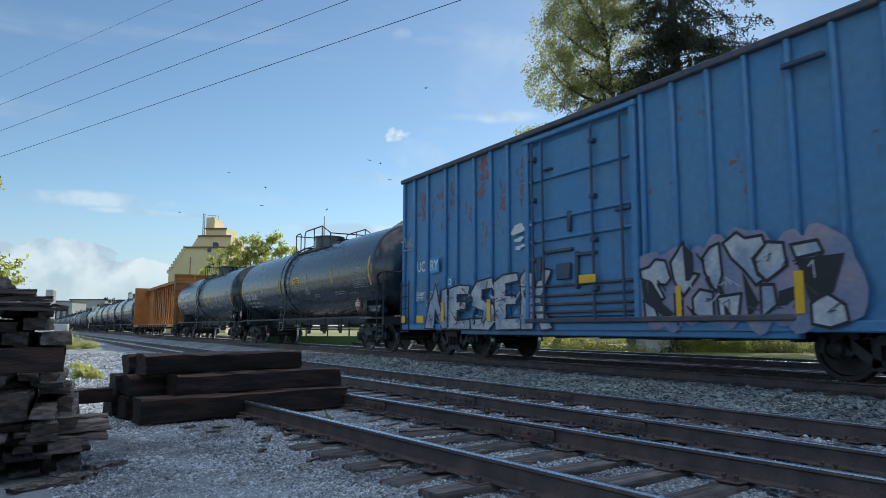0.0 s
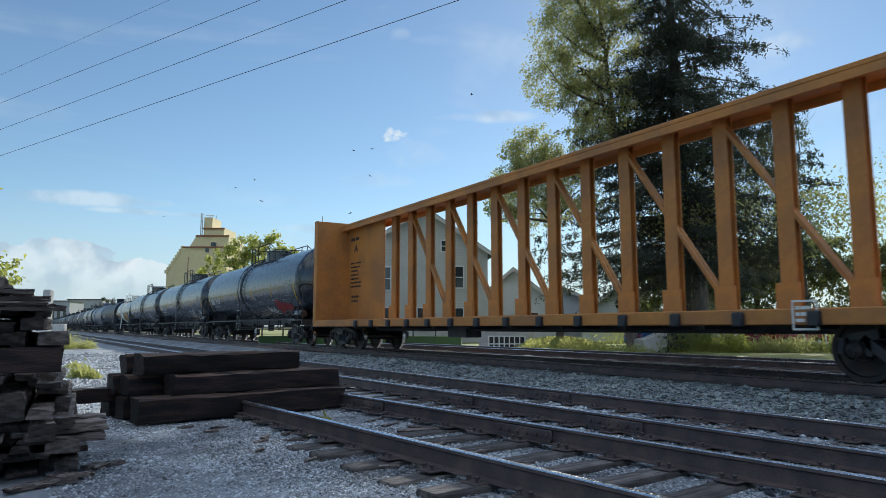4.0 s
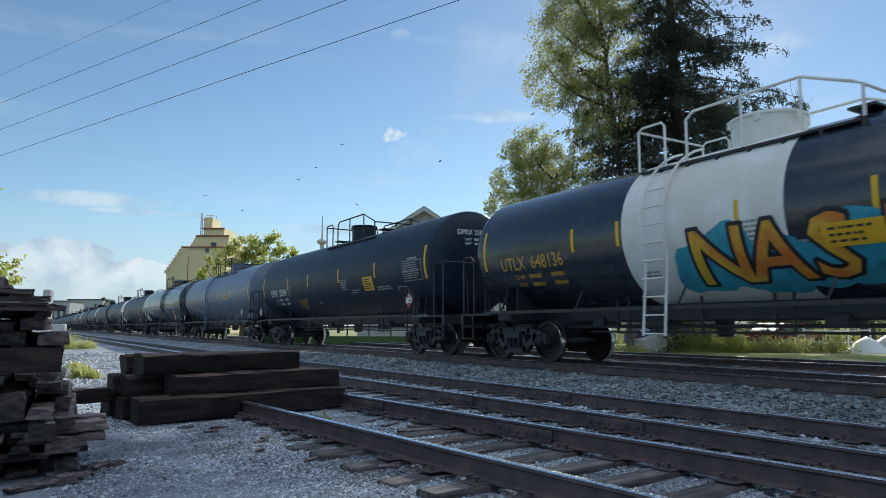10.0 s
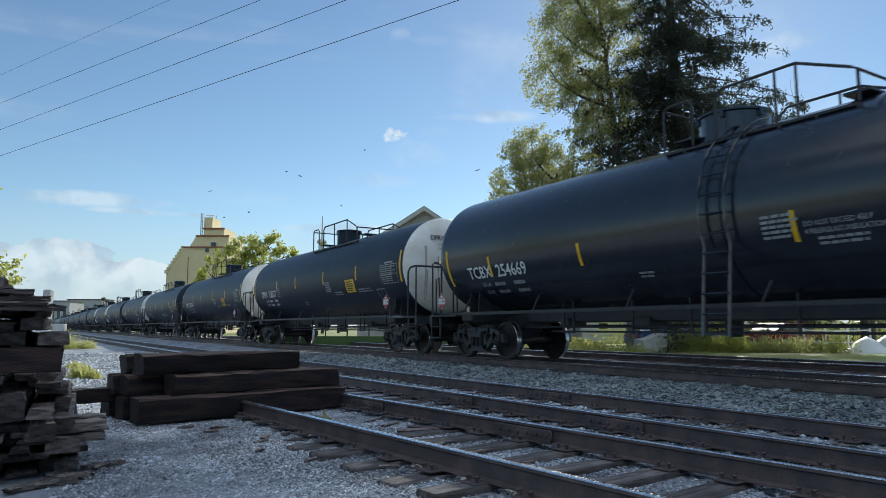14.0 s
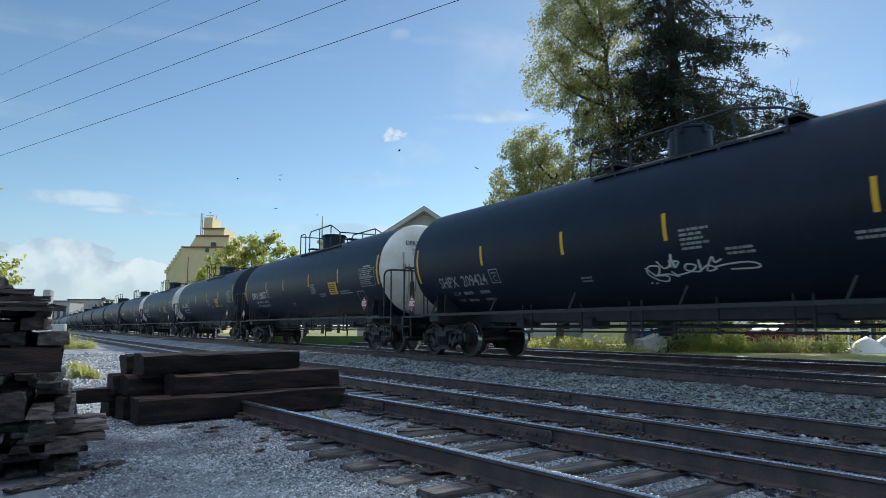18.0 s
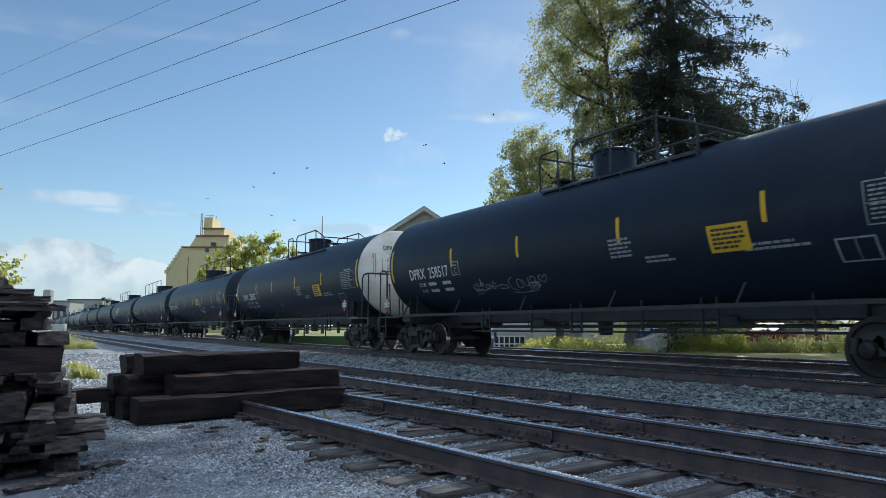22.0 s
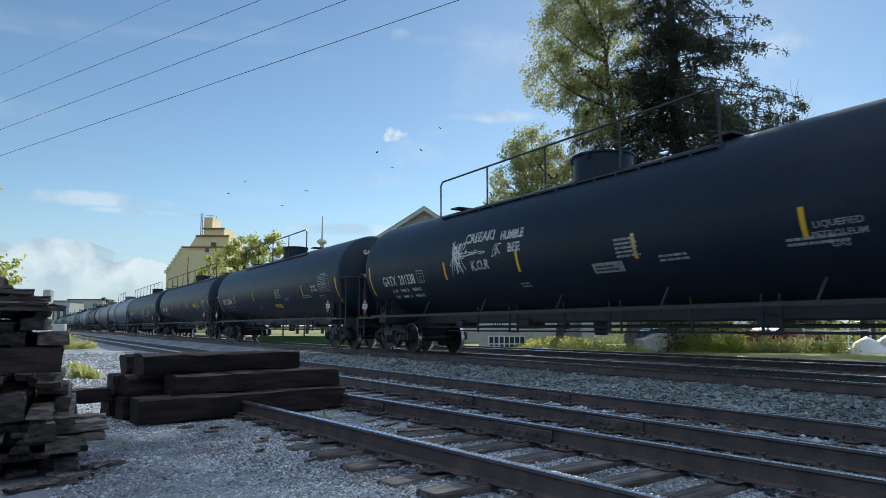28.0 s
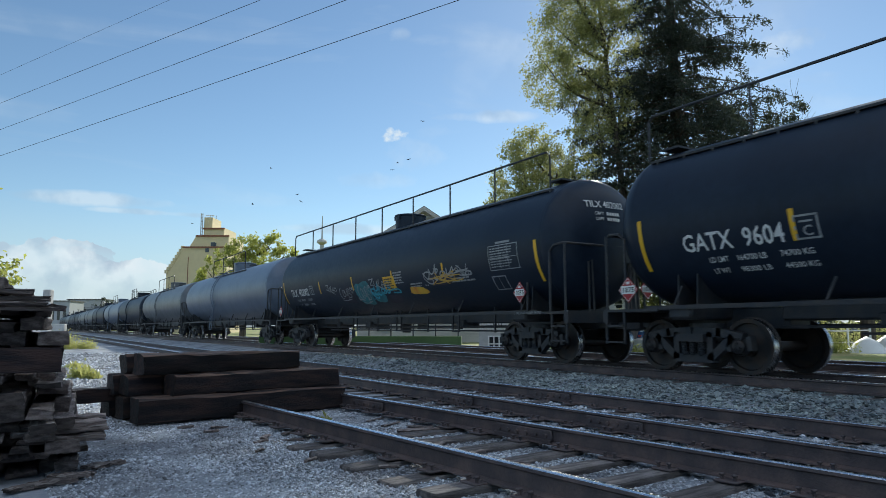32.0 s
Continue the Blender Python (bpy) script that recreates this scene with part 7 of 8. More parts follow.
def gable_house(right, ahead, turn, w, depth, eave, ridge, siding, label, windows, boards=0.22):
    h = placed("house", label, "house", right, ahead, turn)
    wall_part(h, "wall", [(-w / 2, 0), (w / 2, 0), (w / 2, eave), (0, ridge), (-w / 2, eave)], 0.0, depth, siding)
    z = 0.3
    while z < ridge - 0.3:
        half = w / 2 if z < eave else w / 2 * (ridge - z) / (ridge - eave)
        part("board", shared(("board", round(half, 2)), "board", lambda bm: box(bm, (-half, -0.03, 0), (half, 0.0, 0.05)), siding), siding, h, "", (0, 0, z))
        z += boards
    slope = (ridge - eave) / (w / 2)
    for s in (-1, 1):
        bm = bmesh.new()
        o = 0.45
        pts = [(0, ridge + 0.02), (s * (w / 2 + o), eave - o * slope + 0.02), (s * (w / 2 + o), eave - o * slope + 0.24), (0, ridge + 0.26)]
        a = [bm.verts.new((x, -0.5, zz)) for x, zz in pts]
        b = [bm.verts.new((x, depth + 0.5, zz)) for x, zz in pts]
        bm.faces.new(a), bm.faces.new(b)
        for k in range(4):
            bm.faces.new((a[k], a[(k + 1) % 4], b[(k + 1) % 4], b[k]))
        r = part("roof", bm, M_SHINGLE, h)
        bm = bmesh.new()
        pts = [(0, ridge - 0.12), (s * (w / 2 + o), eave - o * slope - 0.12), (s * (w / 2 + o), eave - o * slope + 0.20), (0, ridge + 0.20)]
        a = [bm.verts.new((x, -0.56, zz)) for x, zz in pts]
        b = [bm.verts.new((x, -0.505, zz)) for x, zz in pts]
        bm.faces.new(a), bm.faces.new(b)
        for k in range(4):
            bm.faces.new((a[k], a[(k + 1) % 4], b[(k + 1) % 4], b[k]))
        part("barge_board", bm, M_SIDING, r)
    for x, z, ww, hh in windows:
        window(h, x, z, ww, hh, -0.03)
    return h


gable_house(-1.50, 52.0, 6, 10.0, 14.0, 6.9, 10.2, M_SIDING, "tall grey clapboard house with a gable end", [(-3.0, 4.0, 0.9, 1.7), (1.7, 7.0, 0.6, 0.8), (2.6, 4.2, 0.9, 1.6), (-3.0, 1.0, 0.9, 1.6), (2.6, 1.0, 0.9, 1.6), (0, 1.0, 0.9, 1.6)])
gable_house(6.3, 60.0, -12, 7.0, 8.0, 3.3, 6.2, M_SIDINGW, "low white house with a porch roof", [(-1.5, 1.1, 0.9, 1.3), (1.6, 1.1, 0.9, 1.3)])
gable_house(14.5, 56.0, -10, 6.0, 9.0, 2.5, 4.3, M_SIDINGW, "small white clapboard house with a gable end", [(-1.3, 1.0, 0.7, 1.1), (1.3, 1.0, 0.7, 1.1), (0, 2.7, 0.5, 0.7)])
gable_house(11.0, 64.0, 5, 9.0, 9.0, 2.9, 4.8, M_SIDINGW, "white clapboard house beyond the lawn", [(-2.5, 1.0, 0.8, 1.2), (0.5, 1.0, 0.8, 1.2), (2.8, 1.0, 0.8, 1.2)])


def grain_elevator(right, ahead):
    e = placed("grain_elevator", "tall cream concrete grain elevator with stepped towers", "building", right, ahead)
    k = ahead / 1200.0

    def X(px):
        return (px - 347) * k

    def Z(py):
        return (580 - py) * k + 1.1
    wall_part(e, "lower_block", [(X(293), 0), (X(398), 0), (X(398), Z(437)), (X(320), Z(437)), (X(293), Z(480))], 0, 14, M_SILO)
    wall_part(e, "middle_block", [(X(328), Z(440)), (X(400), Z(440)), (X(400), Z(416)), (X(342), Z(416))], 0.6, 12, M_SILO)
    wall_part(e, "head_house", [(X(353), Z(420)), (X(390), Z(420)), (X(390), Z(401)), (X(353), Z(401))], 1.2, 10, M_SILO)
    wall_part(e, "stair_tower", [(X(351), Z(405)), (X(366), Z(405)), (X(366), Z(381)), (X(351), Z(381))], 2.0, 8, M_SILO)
    for a, b, z, y in ((320, 399, 437, -0.25), (341, 401, 416, 0.35), (352, 391, 402, 0.95)):
        bm = bmesh.new()
        box(bm, (X(a), y, Z(z) - 0.25), (X(b), y + 0.3, Z(z) + 0.1))
        part("trim_band", bm, M_SILOBAND, e, "red-brown trim band")
    # stepped slant
    for i in range(9):
        t = i / 8
        bm = bmesh.new()
        x, z = X(293 + 27 * t), Z(480 - 43 * t)
        box(bm, (x - 0.35, -0.2, z - 0.5), (x + 0.3, 3.0, z + 0.22))
        part("parapet_step", bm, M_SILO, e)
    for x, z, w, h in ((372, 432, 0.9, 1.0), (364, 443, 0.8, 0.9), (376, 432, 0.6, 0.8)):
        bm = bmesh.new()
        box(bm, (X(x) - w / 2, -0.08 if z > 437 else 0.52, Z(z) - h / 2), (X(x) + w / 2, 0.05 if z > 437 else 0.65, Z(z) + h / 2))
        part("window", bm, M_GLASS, e)
    bm = bmesh.new()
    box(bm, (X(331) - 0.06, -0.12, 1.0), (X(331) + 0.06, 0.0, Z(455)))
    part("downpipe", bm, M_SILOBAND, e)
    for x in (348, 351):
        bm = bmesh.new()
        tube(bm, [(X(x), 1.0, Z(418)), (X(x), 1.0, Z(375))], 0.09, 4)
        part("ladder_rail", bm, M_CONC, e)
    for i in range(16):
        bm = bmesh.new()
        z = Z(416 - i * 2.6)
        tube(bm, [(X(348), 1.0, z), (X(351), 1.0, z)], 0.05, 4)
        part("ladder_rung", bm, M_CONC, e)
    for x in (356, 361, 367):
        bm = bmesh.new()
        tube(bm, [(X(x), 4.0, Z(382)), (X(x), 4.0, Z(375))], 0.07, 4)
        part("mast", bm, M_CONC, e)
    bm = bmesh.new()
    tube(bm, [(X(351), 3.0, Z(376)), (X(366), 3.0, Z(376))], 0.06, 4)
    part("roof_rail", bm, M_CONC, e)
    return e


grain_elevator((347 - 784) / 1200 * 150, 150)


def far_tower(right, ahead):
    t = placed("observation_tower", "distant slender tower with a round platform", "tower", right, ahead)
    bm = bmesh.new()
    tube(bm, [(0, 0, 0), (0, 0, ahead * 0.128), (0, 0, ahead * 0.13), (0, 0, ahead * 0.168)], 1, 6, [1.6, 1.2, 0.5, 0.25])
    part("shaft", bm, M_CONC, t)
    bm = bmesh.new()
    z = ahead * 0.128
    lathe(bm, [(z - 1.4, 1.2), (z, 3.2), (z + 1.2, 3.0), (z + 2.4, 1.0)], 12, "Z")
    part("platform", bm, M_CONC, t)


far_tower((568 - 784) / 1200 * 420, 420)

# far skyline: low blocks and dark trees at the end of the line
M_HAZE = material("far_pale_building", (0.42, 0.43, 0.44), 0.9, 0, 0.1, 0.05)
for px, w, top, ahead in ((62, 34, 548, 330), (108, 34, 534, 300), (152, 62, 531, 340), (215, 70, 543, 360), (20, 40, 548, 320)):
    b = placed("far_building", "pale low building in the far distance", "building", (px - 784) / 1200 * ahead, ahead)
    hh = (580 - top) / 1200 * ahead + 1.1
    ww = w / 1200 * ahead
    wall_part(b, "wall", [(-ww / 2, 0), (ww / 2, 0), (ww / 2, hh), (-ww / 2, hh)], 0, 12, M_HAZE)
    wall_part(b, "roof", [(-ww / 2 - 0.4, hh), (ww / 2 + 0.4, hh), (ww / 2 + 0.4, hh + 0.4), (-ww / 2 - 0.4, hh + 0.4)], -0.4, 12.4, M_SHINGLE)
    for i in range(max(2, int(ww / 2.6))):
        bm = bmesh.new()
        x = -ww / 2 + 1.3 + i * 2.6
        box(bm, (x - 0.6, -0.1, hh * 0.35), (x + 0.6, 0.05, hh * 0.7))
        part("window", bm, M_GLASS, b)
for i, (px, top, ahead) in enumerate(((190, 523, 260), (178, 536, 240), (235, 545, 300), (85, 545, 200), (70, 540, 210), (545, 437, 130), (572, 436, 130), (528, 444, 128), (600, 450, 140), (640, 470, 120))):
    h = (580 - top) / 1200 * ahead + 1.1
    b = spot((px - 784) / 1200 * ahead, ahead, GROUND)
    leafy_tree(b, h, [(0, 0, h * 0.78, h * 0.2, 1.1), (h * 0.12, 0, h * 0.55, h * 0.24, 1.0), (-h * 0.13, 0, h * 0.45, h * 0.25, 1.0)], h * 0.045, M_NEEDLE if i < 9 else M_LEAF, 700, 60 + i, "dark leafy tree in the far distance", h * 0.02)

# ---------------------------------------------------------------- beside the far track
M_LAWN = material("sunlit_lawn", (0.22, 0.25, 0.05), 0.95, 0, 0.3, 0.7, 0.6, 30, (0.34, 0.29, 0.08))


def bank_grass(right, ahead, w, d, h, seed):
    """Grass blades and weeds standing on a bank."""
    rs = np.random.RandomState(seed)
    n = int(w * d * 330)
    u, v = rs.uniform(-1, 1, n), rs.uniform(-1, 0.7, n)
    z = h * (1 - u * u) * np.maximum(0, 1 - v * v) ** 0.7 + rs.uniform(0, 0.16, n)
    a = radians(HEADING)
    x, y = u * w / 2, v * d / 2
    p = spot(right, ahead, GROUND)
    c = np.stack([p.x + x * math.cos(a) + y * math.sin(a), p.y - x * math.sin(a) + y * math.cos(a), GROUND + z], -1)
    ob = new("bank_grass", leaf_mesh("bank_grass", c, 0.16 * rs.uniform(0.4, 1.5, n), M_WEED, rs, -1.1, 0.22))
    return tagged(ob, "backlit yellow-green grass on the bank beside the track", "grass", kind="stuff")


def bank(right, ahead, w, d, h, seed, label):
    """A low grassed mound."""
    rng = random.Random(seed)
    p = spot(right, ahead, GROUND)
    bm = bmesh.new()
    n, m = 18, 8
    grid = []
    for j in range(m + 1):
        row = []
        for i in range(n + 1):
            u, v = i / n * 2 - 1, j / m * 2 - 1
            z = h * max(0.0, (1 - u * u)) * max(0.0, 1 - v * v) ** 0.7 + 0.03 * noise.noise((u * 3, v * 3, seed))
            row.append(bm.verts.new((u * w / 2, v * d / 2, z - 0.04)))
        grid.append(row)
    for j in range(m):
        for i in range(n):
            bm.faces.new((grid[j][i], grid[j][i + 1], grid[j + 1][i + 1], grid[j + 1][i]))
    ob = new("grass_bank", finish(bm, "grass_bank", M_LAWN))
    ob.matrix_basis = pose(p.x, p.y, GROUND, 0, 0, -HEADING)
    tagged(ob, label, "grass", kind="structure")


bank_grass(5.6, 33.2, 4.9, 5.6, 0.55, 61)
bank_grass(12.9, 33.6, 3.4, 4.6, 0.5, 62)
bank(5.6, 33.2, 4.9, 5.6, 0.55, 3, "sunlit yellow-green grass bank beside the track")
bank(12.9, 33.6, 3.4, 4.6, 0.5, 4, "sunlit grass bank with shrubs")
for i, (r, a, rad, h, n_, m) in enumerate(((5.6, 31.0, 0.9, 0.5, 500, M_WEED), (7.0, 30.8, 1.1, 0.5, 700, M_WEED), (8.4, 30.6, 1.0, 0.45, 600, M_WEED), (10.6, 32.0, 0.8, 1.0, 500, M_LEAF2), (12.3, 32.0, 1.1, 1.9, 1400, M_LEAF2),
                                      (13.4, 31.5, 0.9, 1.5, 900, M_LEAF2), (15.2, 31.5, 1.1, 0.9, 900, M_LEAF), (16.6, 31.5, 1.3, 1.1, 1100, M_LEAF), (17.7, 31.0, 1.0, 0.8, 700, M_LEAF2), (4.6, 33.0, 0.5, 0.5, 250, M_LEAF),
                                      (20.5, 36.0, 2.2, 2.4, 1500, M_LEAF), (23.5, 37.0, 2.6, 3.2, 1800, M_LEAF), (16.0, 44.0, 3.0, 3.2, 1500, M_LEAF), (20.0, 46.0, 3.2, 3.5, 1500, M_LEAF), (11.5, 45.0, 2.0, 2.6, 900, M_LEAF2))):
    bush(spot(r, a, GROUND), rad, h, n_, 0.16, m, 80 + i, "leafy shrub beside the railway", "shrub")
# weeds in the yard
for i, (r, a, rad, h, n_) in enumerate(((-19.9, 36.0, 0.8, 0.9, 1300), (-20.8, 37.0, 0.9, 1.0, 1200), (-19.0, 36.4, 0.6, 0.6, 700), (-8.2, 15.6, 0.30, 0.34, 420), (-7.8, 15.3, 0.2, 0.2, 160), (-10.5, 19.5, 0.25, 0.15, 120), (-1.4, 8.15, 0.1, 0.1, 40), (-4.0, 14.5, 0.2, 0.12, 70))):
    bush(spot(r, a, GROUND), rad, h, n_, 0.13, M_WEED, 120 + i, "yellow-green weeds growing in the gravel", "weeds")
b = placed("concrete_post", "pale grey square concrete post behind the tie stack", "post", -7.50, 12.9)
bm = bmesh.new()
chamfer_box(bm, (-0.07, -0.07, 0), (0.07, 0.07, 1.85), 0.015)
part("shaft", bm, M_CONC, b)
b = placed("concrete_barrier", "long pale concrete barrier at the yard's end", "barrier", -39.5, 70)
bm = bmesh.new()
chamfer_box(bm, (-0.8, -0.3, 0), (0.8, 0.3, 1.5), 0.08)
part("block", bm, M_CONC, b)


def picket_fence(right, ahead, n, step, h):
    f = placed("picket_fence", "white picket fence on a low wall", "fence", right, ahead)
    bm = bmesh.new()
    box(bm, (0, -0.1, 0), (n * step, 0.1, 0.9))
    part("base_wall", bm, M_CONC, f)
    for z in (1.1, 1.0 + h - 0.25):
        bm = bmesh.new()
        box(bm, (0, -0.02, z), (n * step, 0.02, z + 0.08))
        part("rail", bm, M_TRIM, f)
    for i in range(n):
        part("picket", shared(("picket", h), "picket", lambda bm: chamfer_box(bm, (-0.04, -0.055, 0.9), (0.04, -0.022, 0.9 + h), 0.008), M_TRIM), M_TRIM, f, "", ((i + 0.5) * step, 0, 0))


picket_fence(1.9, 36.0, 22, 0.13, 0.85)


def lattice(right, ahead):
    f = placed("lattice_window_frame", "white lattice frame leaning beside the lawn", "garden frame", right, ahead)
    bm = bmesh.new()
    box(bm, (0, 0.03, 0), (1.75, 0.10, 0.72))
    part("backing", bm, M_GLASS, f)
    for i in range(8):
        bm = bmesh.new()
        box(bm, (i * 0.245, -0.02, 0), (i * 0.245 + 0.05, 0.03, 0.74))
        part("stile", bm, M_TRIM, f)
    for z in (0.0, 0.34, 0.70):
        bm = bmesh.new()
        box(bm, (0, -0.018, z), (1.77, 0.028, z + 0.05))
        part("cross_bar", bm, M_TRIM, f)


lattice(2.15, 32.5)
# a long green lawn wall beyond the tracks
M_GREENWALL = material("green_painted_wall", (0.10, 0.17, 0.06), 0.85, 0, 0.15, 0.5, 0.1, 8, (0.08, 0.14, 0.05))
b = placed("green_wall", "long low green painted wall beyond the tracks", "wall", -4.6, 36.5, -8)
bm = bmesh.new()
chamfer_box(bm, (-5.5, 0, 0), (5.6, 0.3, 0.68), 0.02)
part("wall_face", bm, M_GREENWALL, b)
bm = bmesh.new()
for i in range(10):
    box(bm, (-5.4 + i * 1.2, 0.1, 0.68), (-5.34 + i * 1.2, 0.16, 1.5))
box(bm, (-5.5, 0.11, 1.42), (5.6, 0.15, 1.48)), box(bm, (-5.5, 0.11, 1.05), (5.6, 0.15, 1.09))
part("fence_rail", bm, M_STEEL, b)

M_PAINTBLUE = material("blue_car_paint", (0.03, 0.09, 0.22), 0.25, 0.2, 0.1, 2, coat=0.6)
M_PAINTRED = material("red_car_paint", (0.22, 0.02, 0.025), 0.25, 0.2, 0.1, 2, coat=0.6)
M_PAINTDARK = material("dark_grey_car_paint", (0.03, 0.032, 0.036), 0.25, 0.2, 0.1, 2, coat=0.6)
M_TYRE = material("tyre_rubber", (0.02, 0.02, 0.02), 0.85, 0, 0.2, 8)


def parked_car(right, ahead, turn, paint, label, tall=1.45):
    c = placed("parked_car", label, "car", right, ahead, turn)
    prof = [(-2.1, 0.35), (2.1, 0.35), (2.12, 0.75), (1.35, 0.92), (-2.0, 0.95), (-2.12, 0.7)]
    cab = [(1.25, 0.90), (0.55, tall), (-1.2, tall), (-1.95, 0.93)]
    for name, outline, hw, m in (("body", prof, 0.86, paint), ("cabin", cab, 0.72, M_GLASS)):
        wall_part(c, name, outline, -hw, hw, m)
    wall_part(c, "roof", [(0.6, tall - 0.02), (0.5, tall + 0.05), (-1.15, tall + 0.05), (-1.25, tall - 0.02)], -0.72, 0.72, paint)
    for x in (-1.3, 1.3):
        for y in (-0.80, 0.80):
            bm = bmesh.new()
            lathe(bm, [(y - 0.1, 0.2), (y - 0.1, 0.32), (y + 0.1, 0.32), (y + 0.1, 0.2)], 16, "Y", (x, 0, 0.32))
            w = part("wheel", bm, M_TYRE, c)
            bm = bmesh.new()
            lathe(bm, [(y - 0.09, 0.0), (y - 0.09, 0.2), (y + 0.09, 0.2), (y + 0.09, 0.0)], 12, "Y", (x, 0, 0.32))
            part("rim", bm, M_TREAD, w)
    for x, z in ((2.08, 0.66), (-2.08, 0.72)):
        for y in (-0.62, 0.62):
            bm = bmesh.new()
            chamfer_box(bm, (x - 0.05, y - 0.15, z - 0.06), (x + 0.06, y + 0.15, z + 0.06), 0.02)
            part("light", bm, M_RED if x < 0 else M_TRIM, c)


parked_car(11.5, 34.6, 15, M_PAINTBLUE, "blue parked car behind a sunlit shrub", 1.05)
parked_car(17.6, 35.0, 28, M_PAINTRED, "dark red parked car in the shade of the trees", 1.3)
parked_car(14.4, 38.5, 12, M_TRIM, "white parked car behind tall grass", 1.45)
parked_car(27.0, 42.0, 10, M_PAINTDARK, "dark parked car far under the trees", 1.5)


def tarp_pile(right, ahead, w, h, seed):
    rng = random.Random(seed)
    p = spot(right, ahead, GROUND)
    bm = bmesh.new()
    n = 10
    rings = []
    for j in range(5):
        t = j / 4
        rings.append([bm.verts.new((w / 2 * (1 - t) ** 0.8 * math.cos(a) * rng.uniform(0.85, 1.1), w / 2 * (1 - t) ** 0.8 * math.sin(a) * rng.uniform(0.85, 1.1), h * t)) for a in [2 * math.pi * k / n for k in range(n)]] if j < 4 else [bm.verts.new((0, 0, h))])
    for a, b in zip(rings, rings[1:]):
        for k in range(n):
            q = list(dict.fromkeys([a[k], a[(k + 1) % n], b[(k + 1) % len(b)], b[k % len(b)]]))
            bm.faces.new(q)
    ob = new("tarpaulin", finish(bm, "tarpaulin", M_TRIM))
    ob.matrix_basis = pose(p.x, p.y, GROUND, 0, 0, seed * 30)
    tagged(ob, "heap under a white tarpaulin beside the trees", "tarpaulin")


# clumps at 13.6 to 15.6 take darker leaf colours for the tree shade
for i, (r, a, rad, h, n_, m) in enumerate(((11.3, 32.4, 0.85, 1.9, 1500, M_WEED), (10.6, 32.6, 0.5, 1.2, 500, M_WEED), (13.6, 31.8, 0.6, 1.2, 600, M_LEAF2), (14.6, 31.6, 0.8, 1.0, 700, M_LEAF), (15.6, 31.4, 0.7, 0.7, 500, M_LEAF), (5.2, 33.2, 1.0, 0.35, 600, M_WEED), (7.9, 32.8, 1.2, 0.35, 600, M_WEED))):
    bush(spot(r, a, GROUND), rad, h, n_, 0.15, m, 300 + i, "tall backlit yellow-green grass beside the railway", "tall_grass")


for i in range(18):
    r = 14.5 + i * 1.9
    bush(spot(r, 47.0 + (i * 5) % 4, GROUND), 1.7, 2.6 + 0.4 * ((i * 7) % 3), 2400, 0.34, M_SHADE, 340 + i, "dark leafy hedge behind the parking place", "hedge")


def cable_fence(right, ahead, length):
    f = placed("cable_fence", "low white two-bar fence under the trees", "fence", right, ahead, -6)
    for k in range(4):
        part("post", shared(("cablepost",), "post", lambda bm: chamfer_box(bm, (-0.04, -0.04, 0), (0.04, 0.04, 1.1), 0.01), M_TRIM), M_TRIM, f, "", (length * k / 3, 0, 0))
    for z in (0.48, 1.02):
        bm = bmesh.new()
        tube(bm, [(length * k / 6, -0.03, z - 0.05 * math.sin(math.pi * k / 6)) for k in range(7)], 0.03, 6)
        part("bar", bm, M_TRIM, f)


cable_fence(17.2, 32.6, 3.0)
tarp_pile(19.2, 31.0, 2.1, 0.75, 1)
tarp_pile(22.0, 33.5, 2.4, 0.95, 2)
for i, (r, a, rad) in enumerate(((9.45, 34.0, 0.36), (12.85, 34.0, 0.38), (19.55, 37.0, 0.30), (20.5, 33.0, 0.34))):
    t = placed("tree", "bare lower trunk of a tall shade tree", "tree", r, a)
    bm = bmesh.new()
    tube(bm, [(0, 0, 0), (0.1, 0, 3), (0.0, 0.2, 7)], rad, 9, [rad, rad * 0.85, rad * 0.5])
    part("trunk", bm, M_DEAD if i < 2 else M_BARK, t)
    rs = np.random.RandomState(200 + i)
    cs = rs.normal(0, 1, (1500, 3)) * np.array([1.3, 1.3, 1.0]) + np.array([0, 0, 7.0])
    if i:
        ob = part("crown", leaf_mesh("crown", cs, 0.2 * rs.uniform(0.5, 1.3, 1500), M_LEAF, rs, 0.3), M_LEAF, t)
        ob["kind"] = "stuff"
w = placed("concrete_ramp", "pale concrete ramp beside the shrubs", "ramp", 9.95, 32.0)
wall_part(w, "slab", [(-0.55, 0), (0.55, 0), (0.55, 0.95), (-0.55, 0.55)], 0, 2.0, M_CONC)

# ---------------------------------------------------------------- birds
M_BIRD = material("dark_feathers", (0.03, 0.03, 0.033), 0.7, 0, 0.2, 5)
BIRDS = []


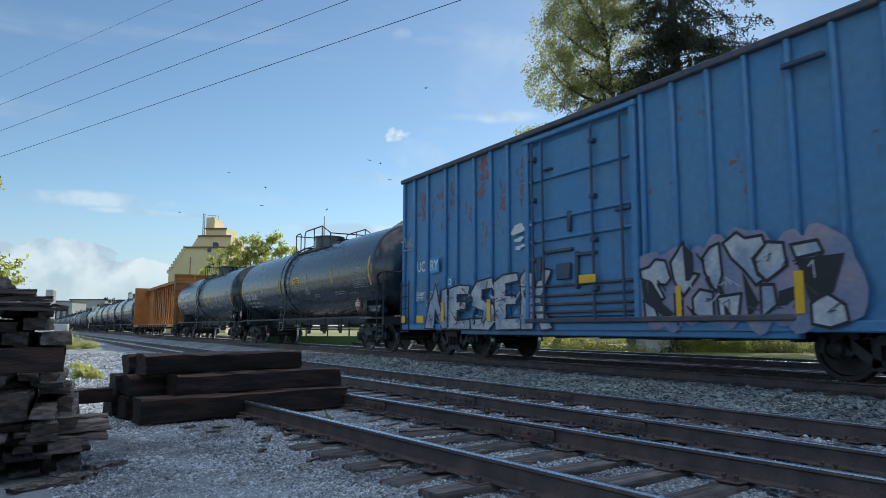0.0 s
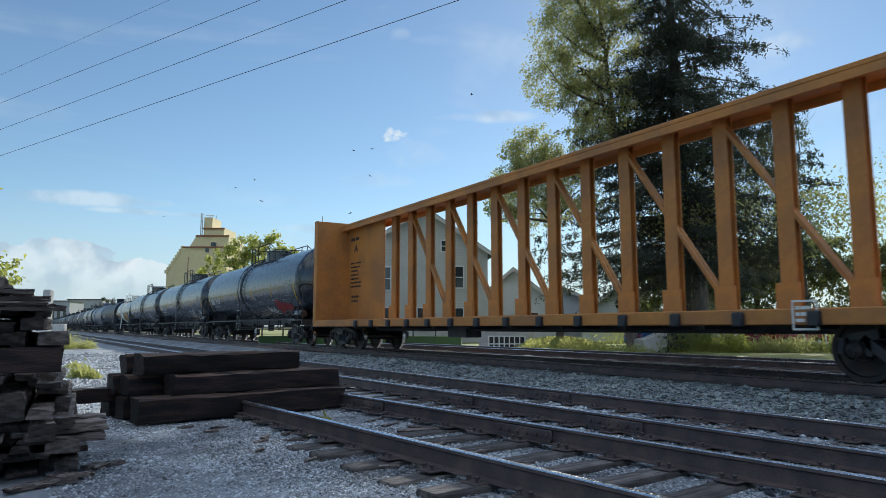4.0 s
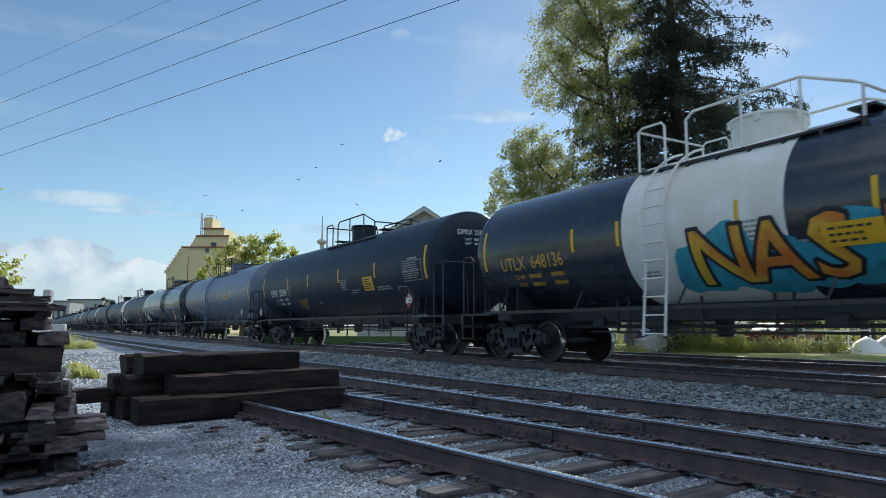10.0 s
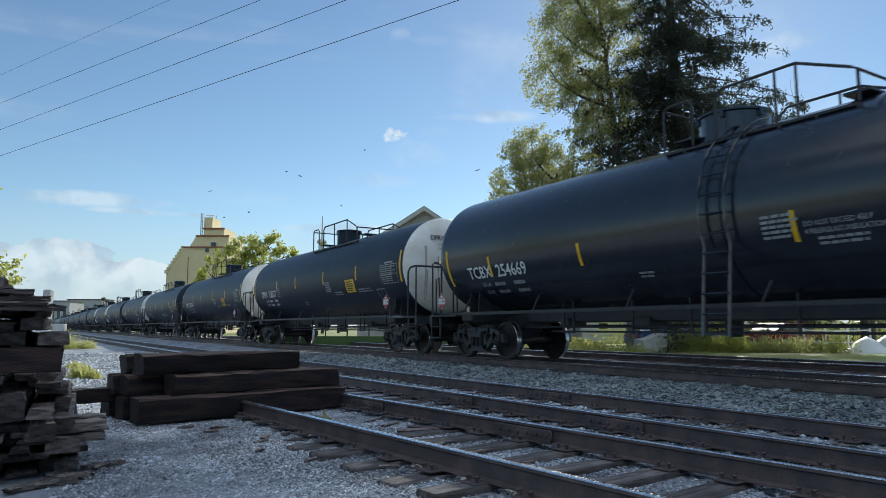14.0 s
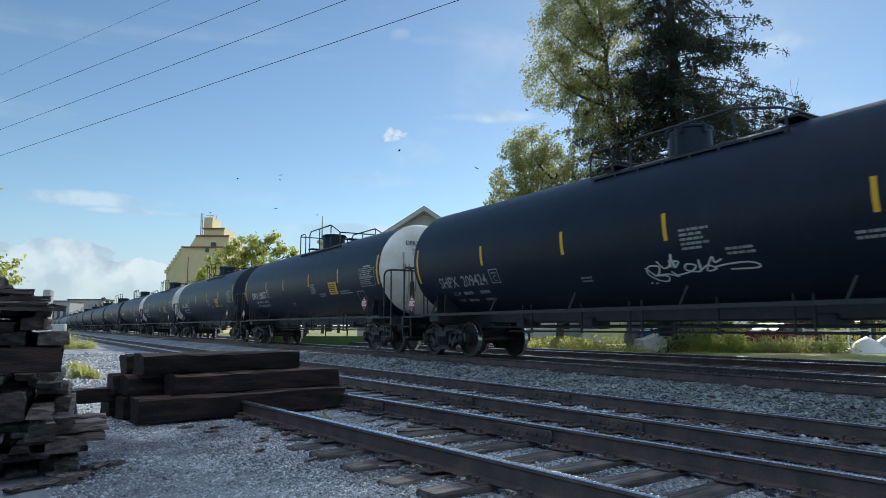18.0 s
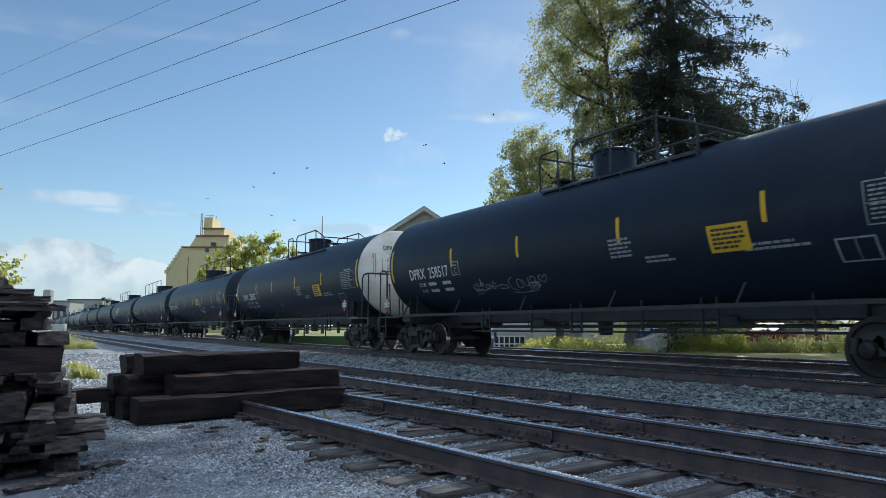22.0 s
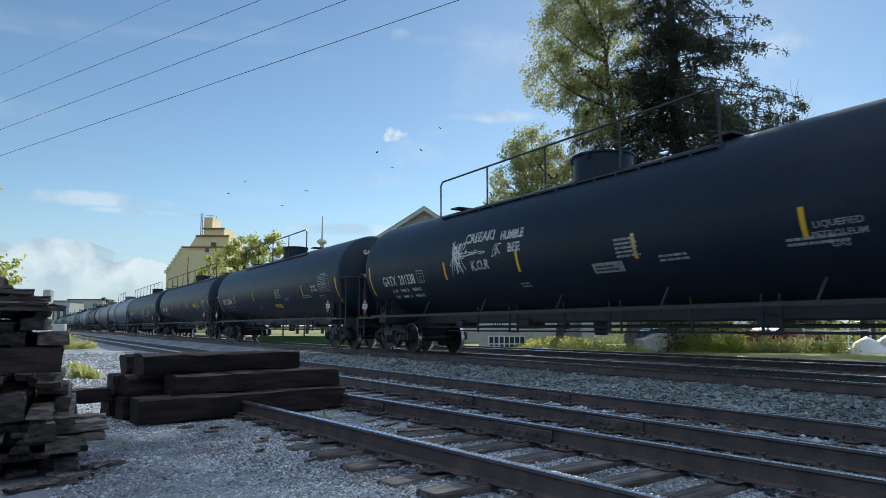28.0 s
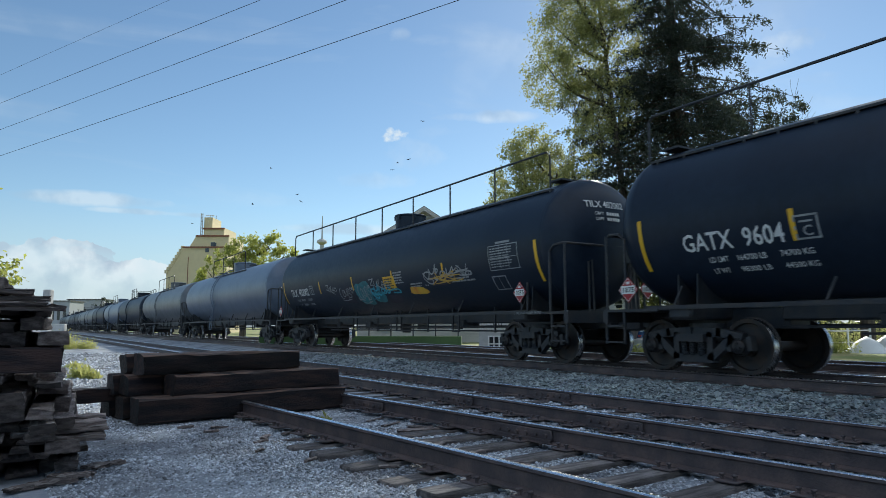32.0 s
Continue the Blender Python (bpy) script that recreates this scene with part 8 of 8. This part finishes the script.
def bird(right, ahead, z, seed):
    b = thing("bird", "small dark bird gliding in the sky", "bird", Matrix.Translation(spot(right, ahead, z)), "birds over the train")
    part("body", shared(("birdbody",), "body", lambda bm: lathe(bm, [(-0.10, 0.0), (-0.075, 0.02), (0.0, 0.03), (0.06, 0.018), (0.12, 0.008), (0.14, 0.0)], 8, "Y"), M_BIRD), M_BIRD, b)
    for s in (-1, 1):
        def wing(bm):
            top = [bm.verts.new(p) for p in ((0, -0.045, 0.012), (s * 0.10, -0.05, 0.055), (s * 0.21, 0.012, 0.03), (s * 0.095, 0.03, 0.05), (0, 0.04, 0.012))]
            low = [bm.verts.new(v.co + Vector((0, 0, -0.012))) for v in top]
            bm.faces.new(top), bm.faces.new(low)
            for k in range(5):
                bm.faces.new((top[k], top[(k + 1) % 5], low[(k + 1) % 5], low[k]))
        part("wing", shared(("birdwing", s), "wing", wing, M_BIRD), M_BIRD, b)
    BIRDS.append((b, right, ahead, z, seed))


for i, (r, a, z) in enumerate(((-20.0, 62, 12.0), (-18.0, 60, 13.2), (-22.5, 66, 11.6), (-16.0, 58, 13.6), (-12.0, 60, 11.4), (-9.5, 55, 13.8), (-5.5, 52, 14.5), (-2.0, 50, 13.0), (1.5, 48, 16.5))):
    bird(r, a, z, i)


def bird_rows(right, ahead, z, seed):
    """A slow circling flight."""
    rows = []
    w = 0.16 + 0.02 * (seed % 4)
    for k in range(0, 33):
        t = float(k)
        a = w * t + seed * 1.3
        p = spot(right + (3.0 + seed % 3) * math.cos(a) + 0.06 * t, ahead + 3.0 * math.sin(a), z + 0.8 * math.sin(0.31 * t + seed))
        d = Vector((math.cos(radians(-HEADING)) * -math.sin(a) - math.sin(radians(-HEADING)) * math.cos(a), math.sin(radians(-HEADING)) * -math.sin(a) + math.cos(radians(-HEADING)) * math.cos(a)))
        turn = math.atan2(-d.y, -d.x) - math.pi / 2
        rows.append((t, Matrix.Translation(p) @ Matrix.Rotation(turn + math.pi, 4, "Z") @ Matrix.Rotation(0.35 * math.sin(a * 2), 4, "Y")))
    return rows


# ---------------------------------------------------------------- movement
def motions():
    times = [0.0, 4.0, 8.0, 12.0, 16.0, 20.0, 24.0, 28.0, 32.0]
    for car, q in CARS:
        walk(car, [(t, pose(MAIN_X, q - travelled(t), 0)) for t in times])
    for b, right, ahead, z, seed in BIRDS:
        walk(b, bird_rows(right, ahead, z, seed))
    # every wheelset turns alike: one roll for the leading and one for the trailing axles
    for s in (-1, 1):
        first = WHEELSETS[s][0]
        rows = []
        for k in range(0, 961):
            t = k / 30
            turn = (travelled(t) - travelled(0.0)) / 0.457
            rows.append((t, pose(0, s * 0.889, 0.457) @ Matrix.Rotation(turn, 4, "X")))
        walk(first, rows)
        for other in WHEELSETS[s][1:]:
            keys = other.animation_data_create()
            keys.action = first.animation_data.action
            keys.action_slot = first.animation_data.action_slot
            other.rotation_mode = "QUATERNION"


motions()
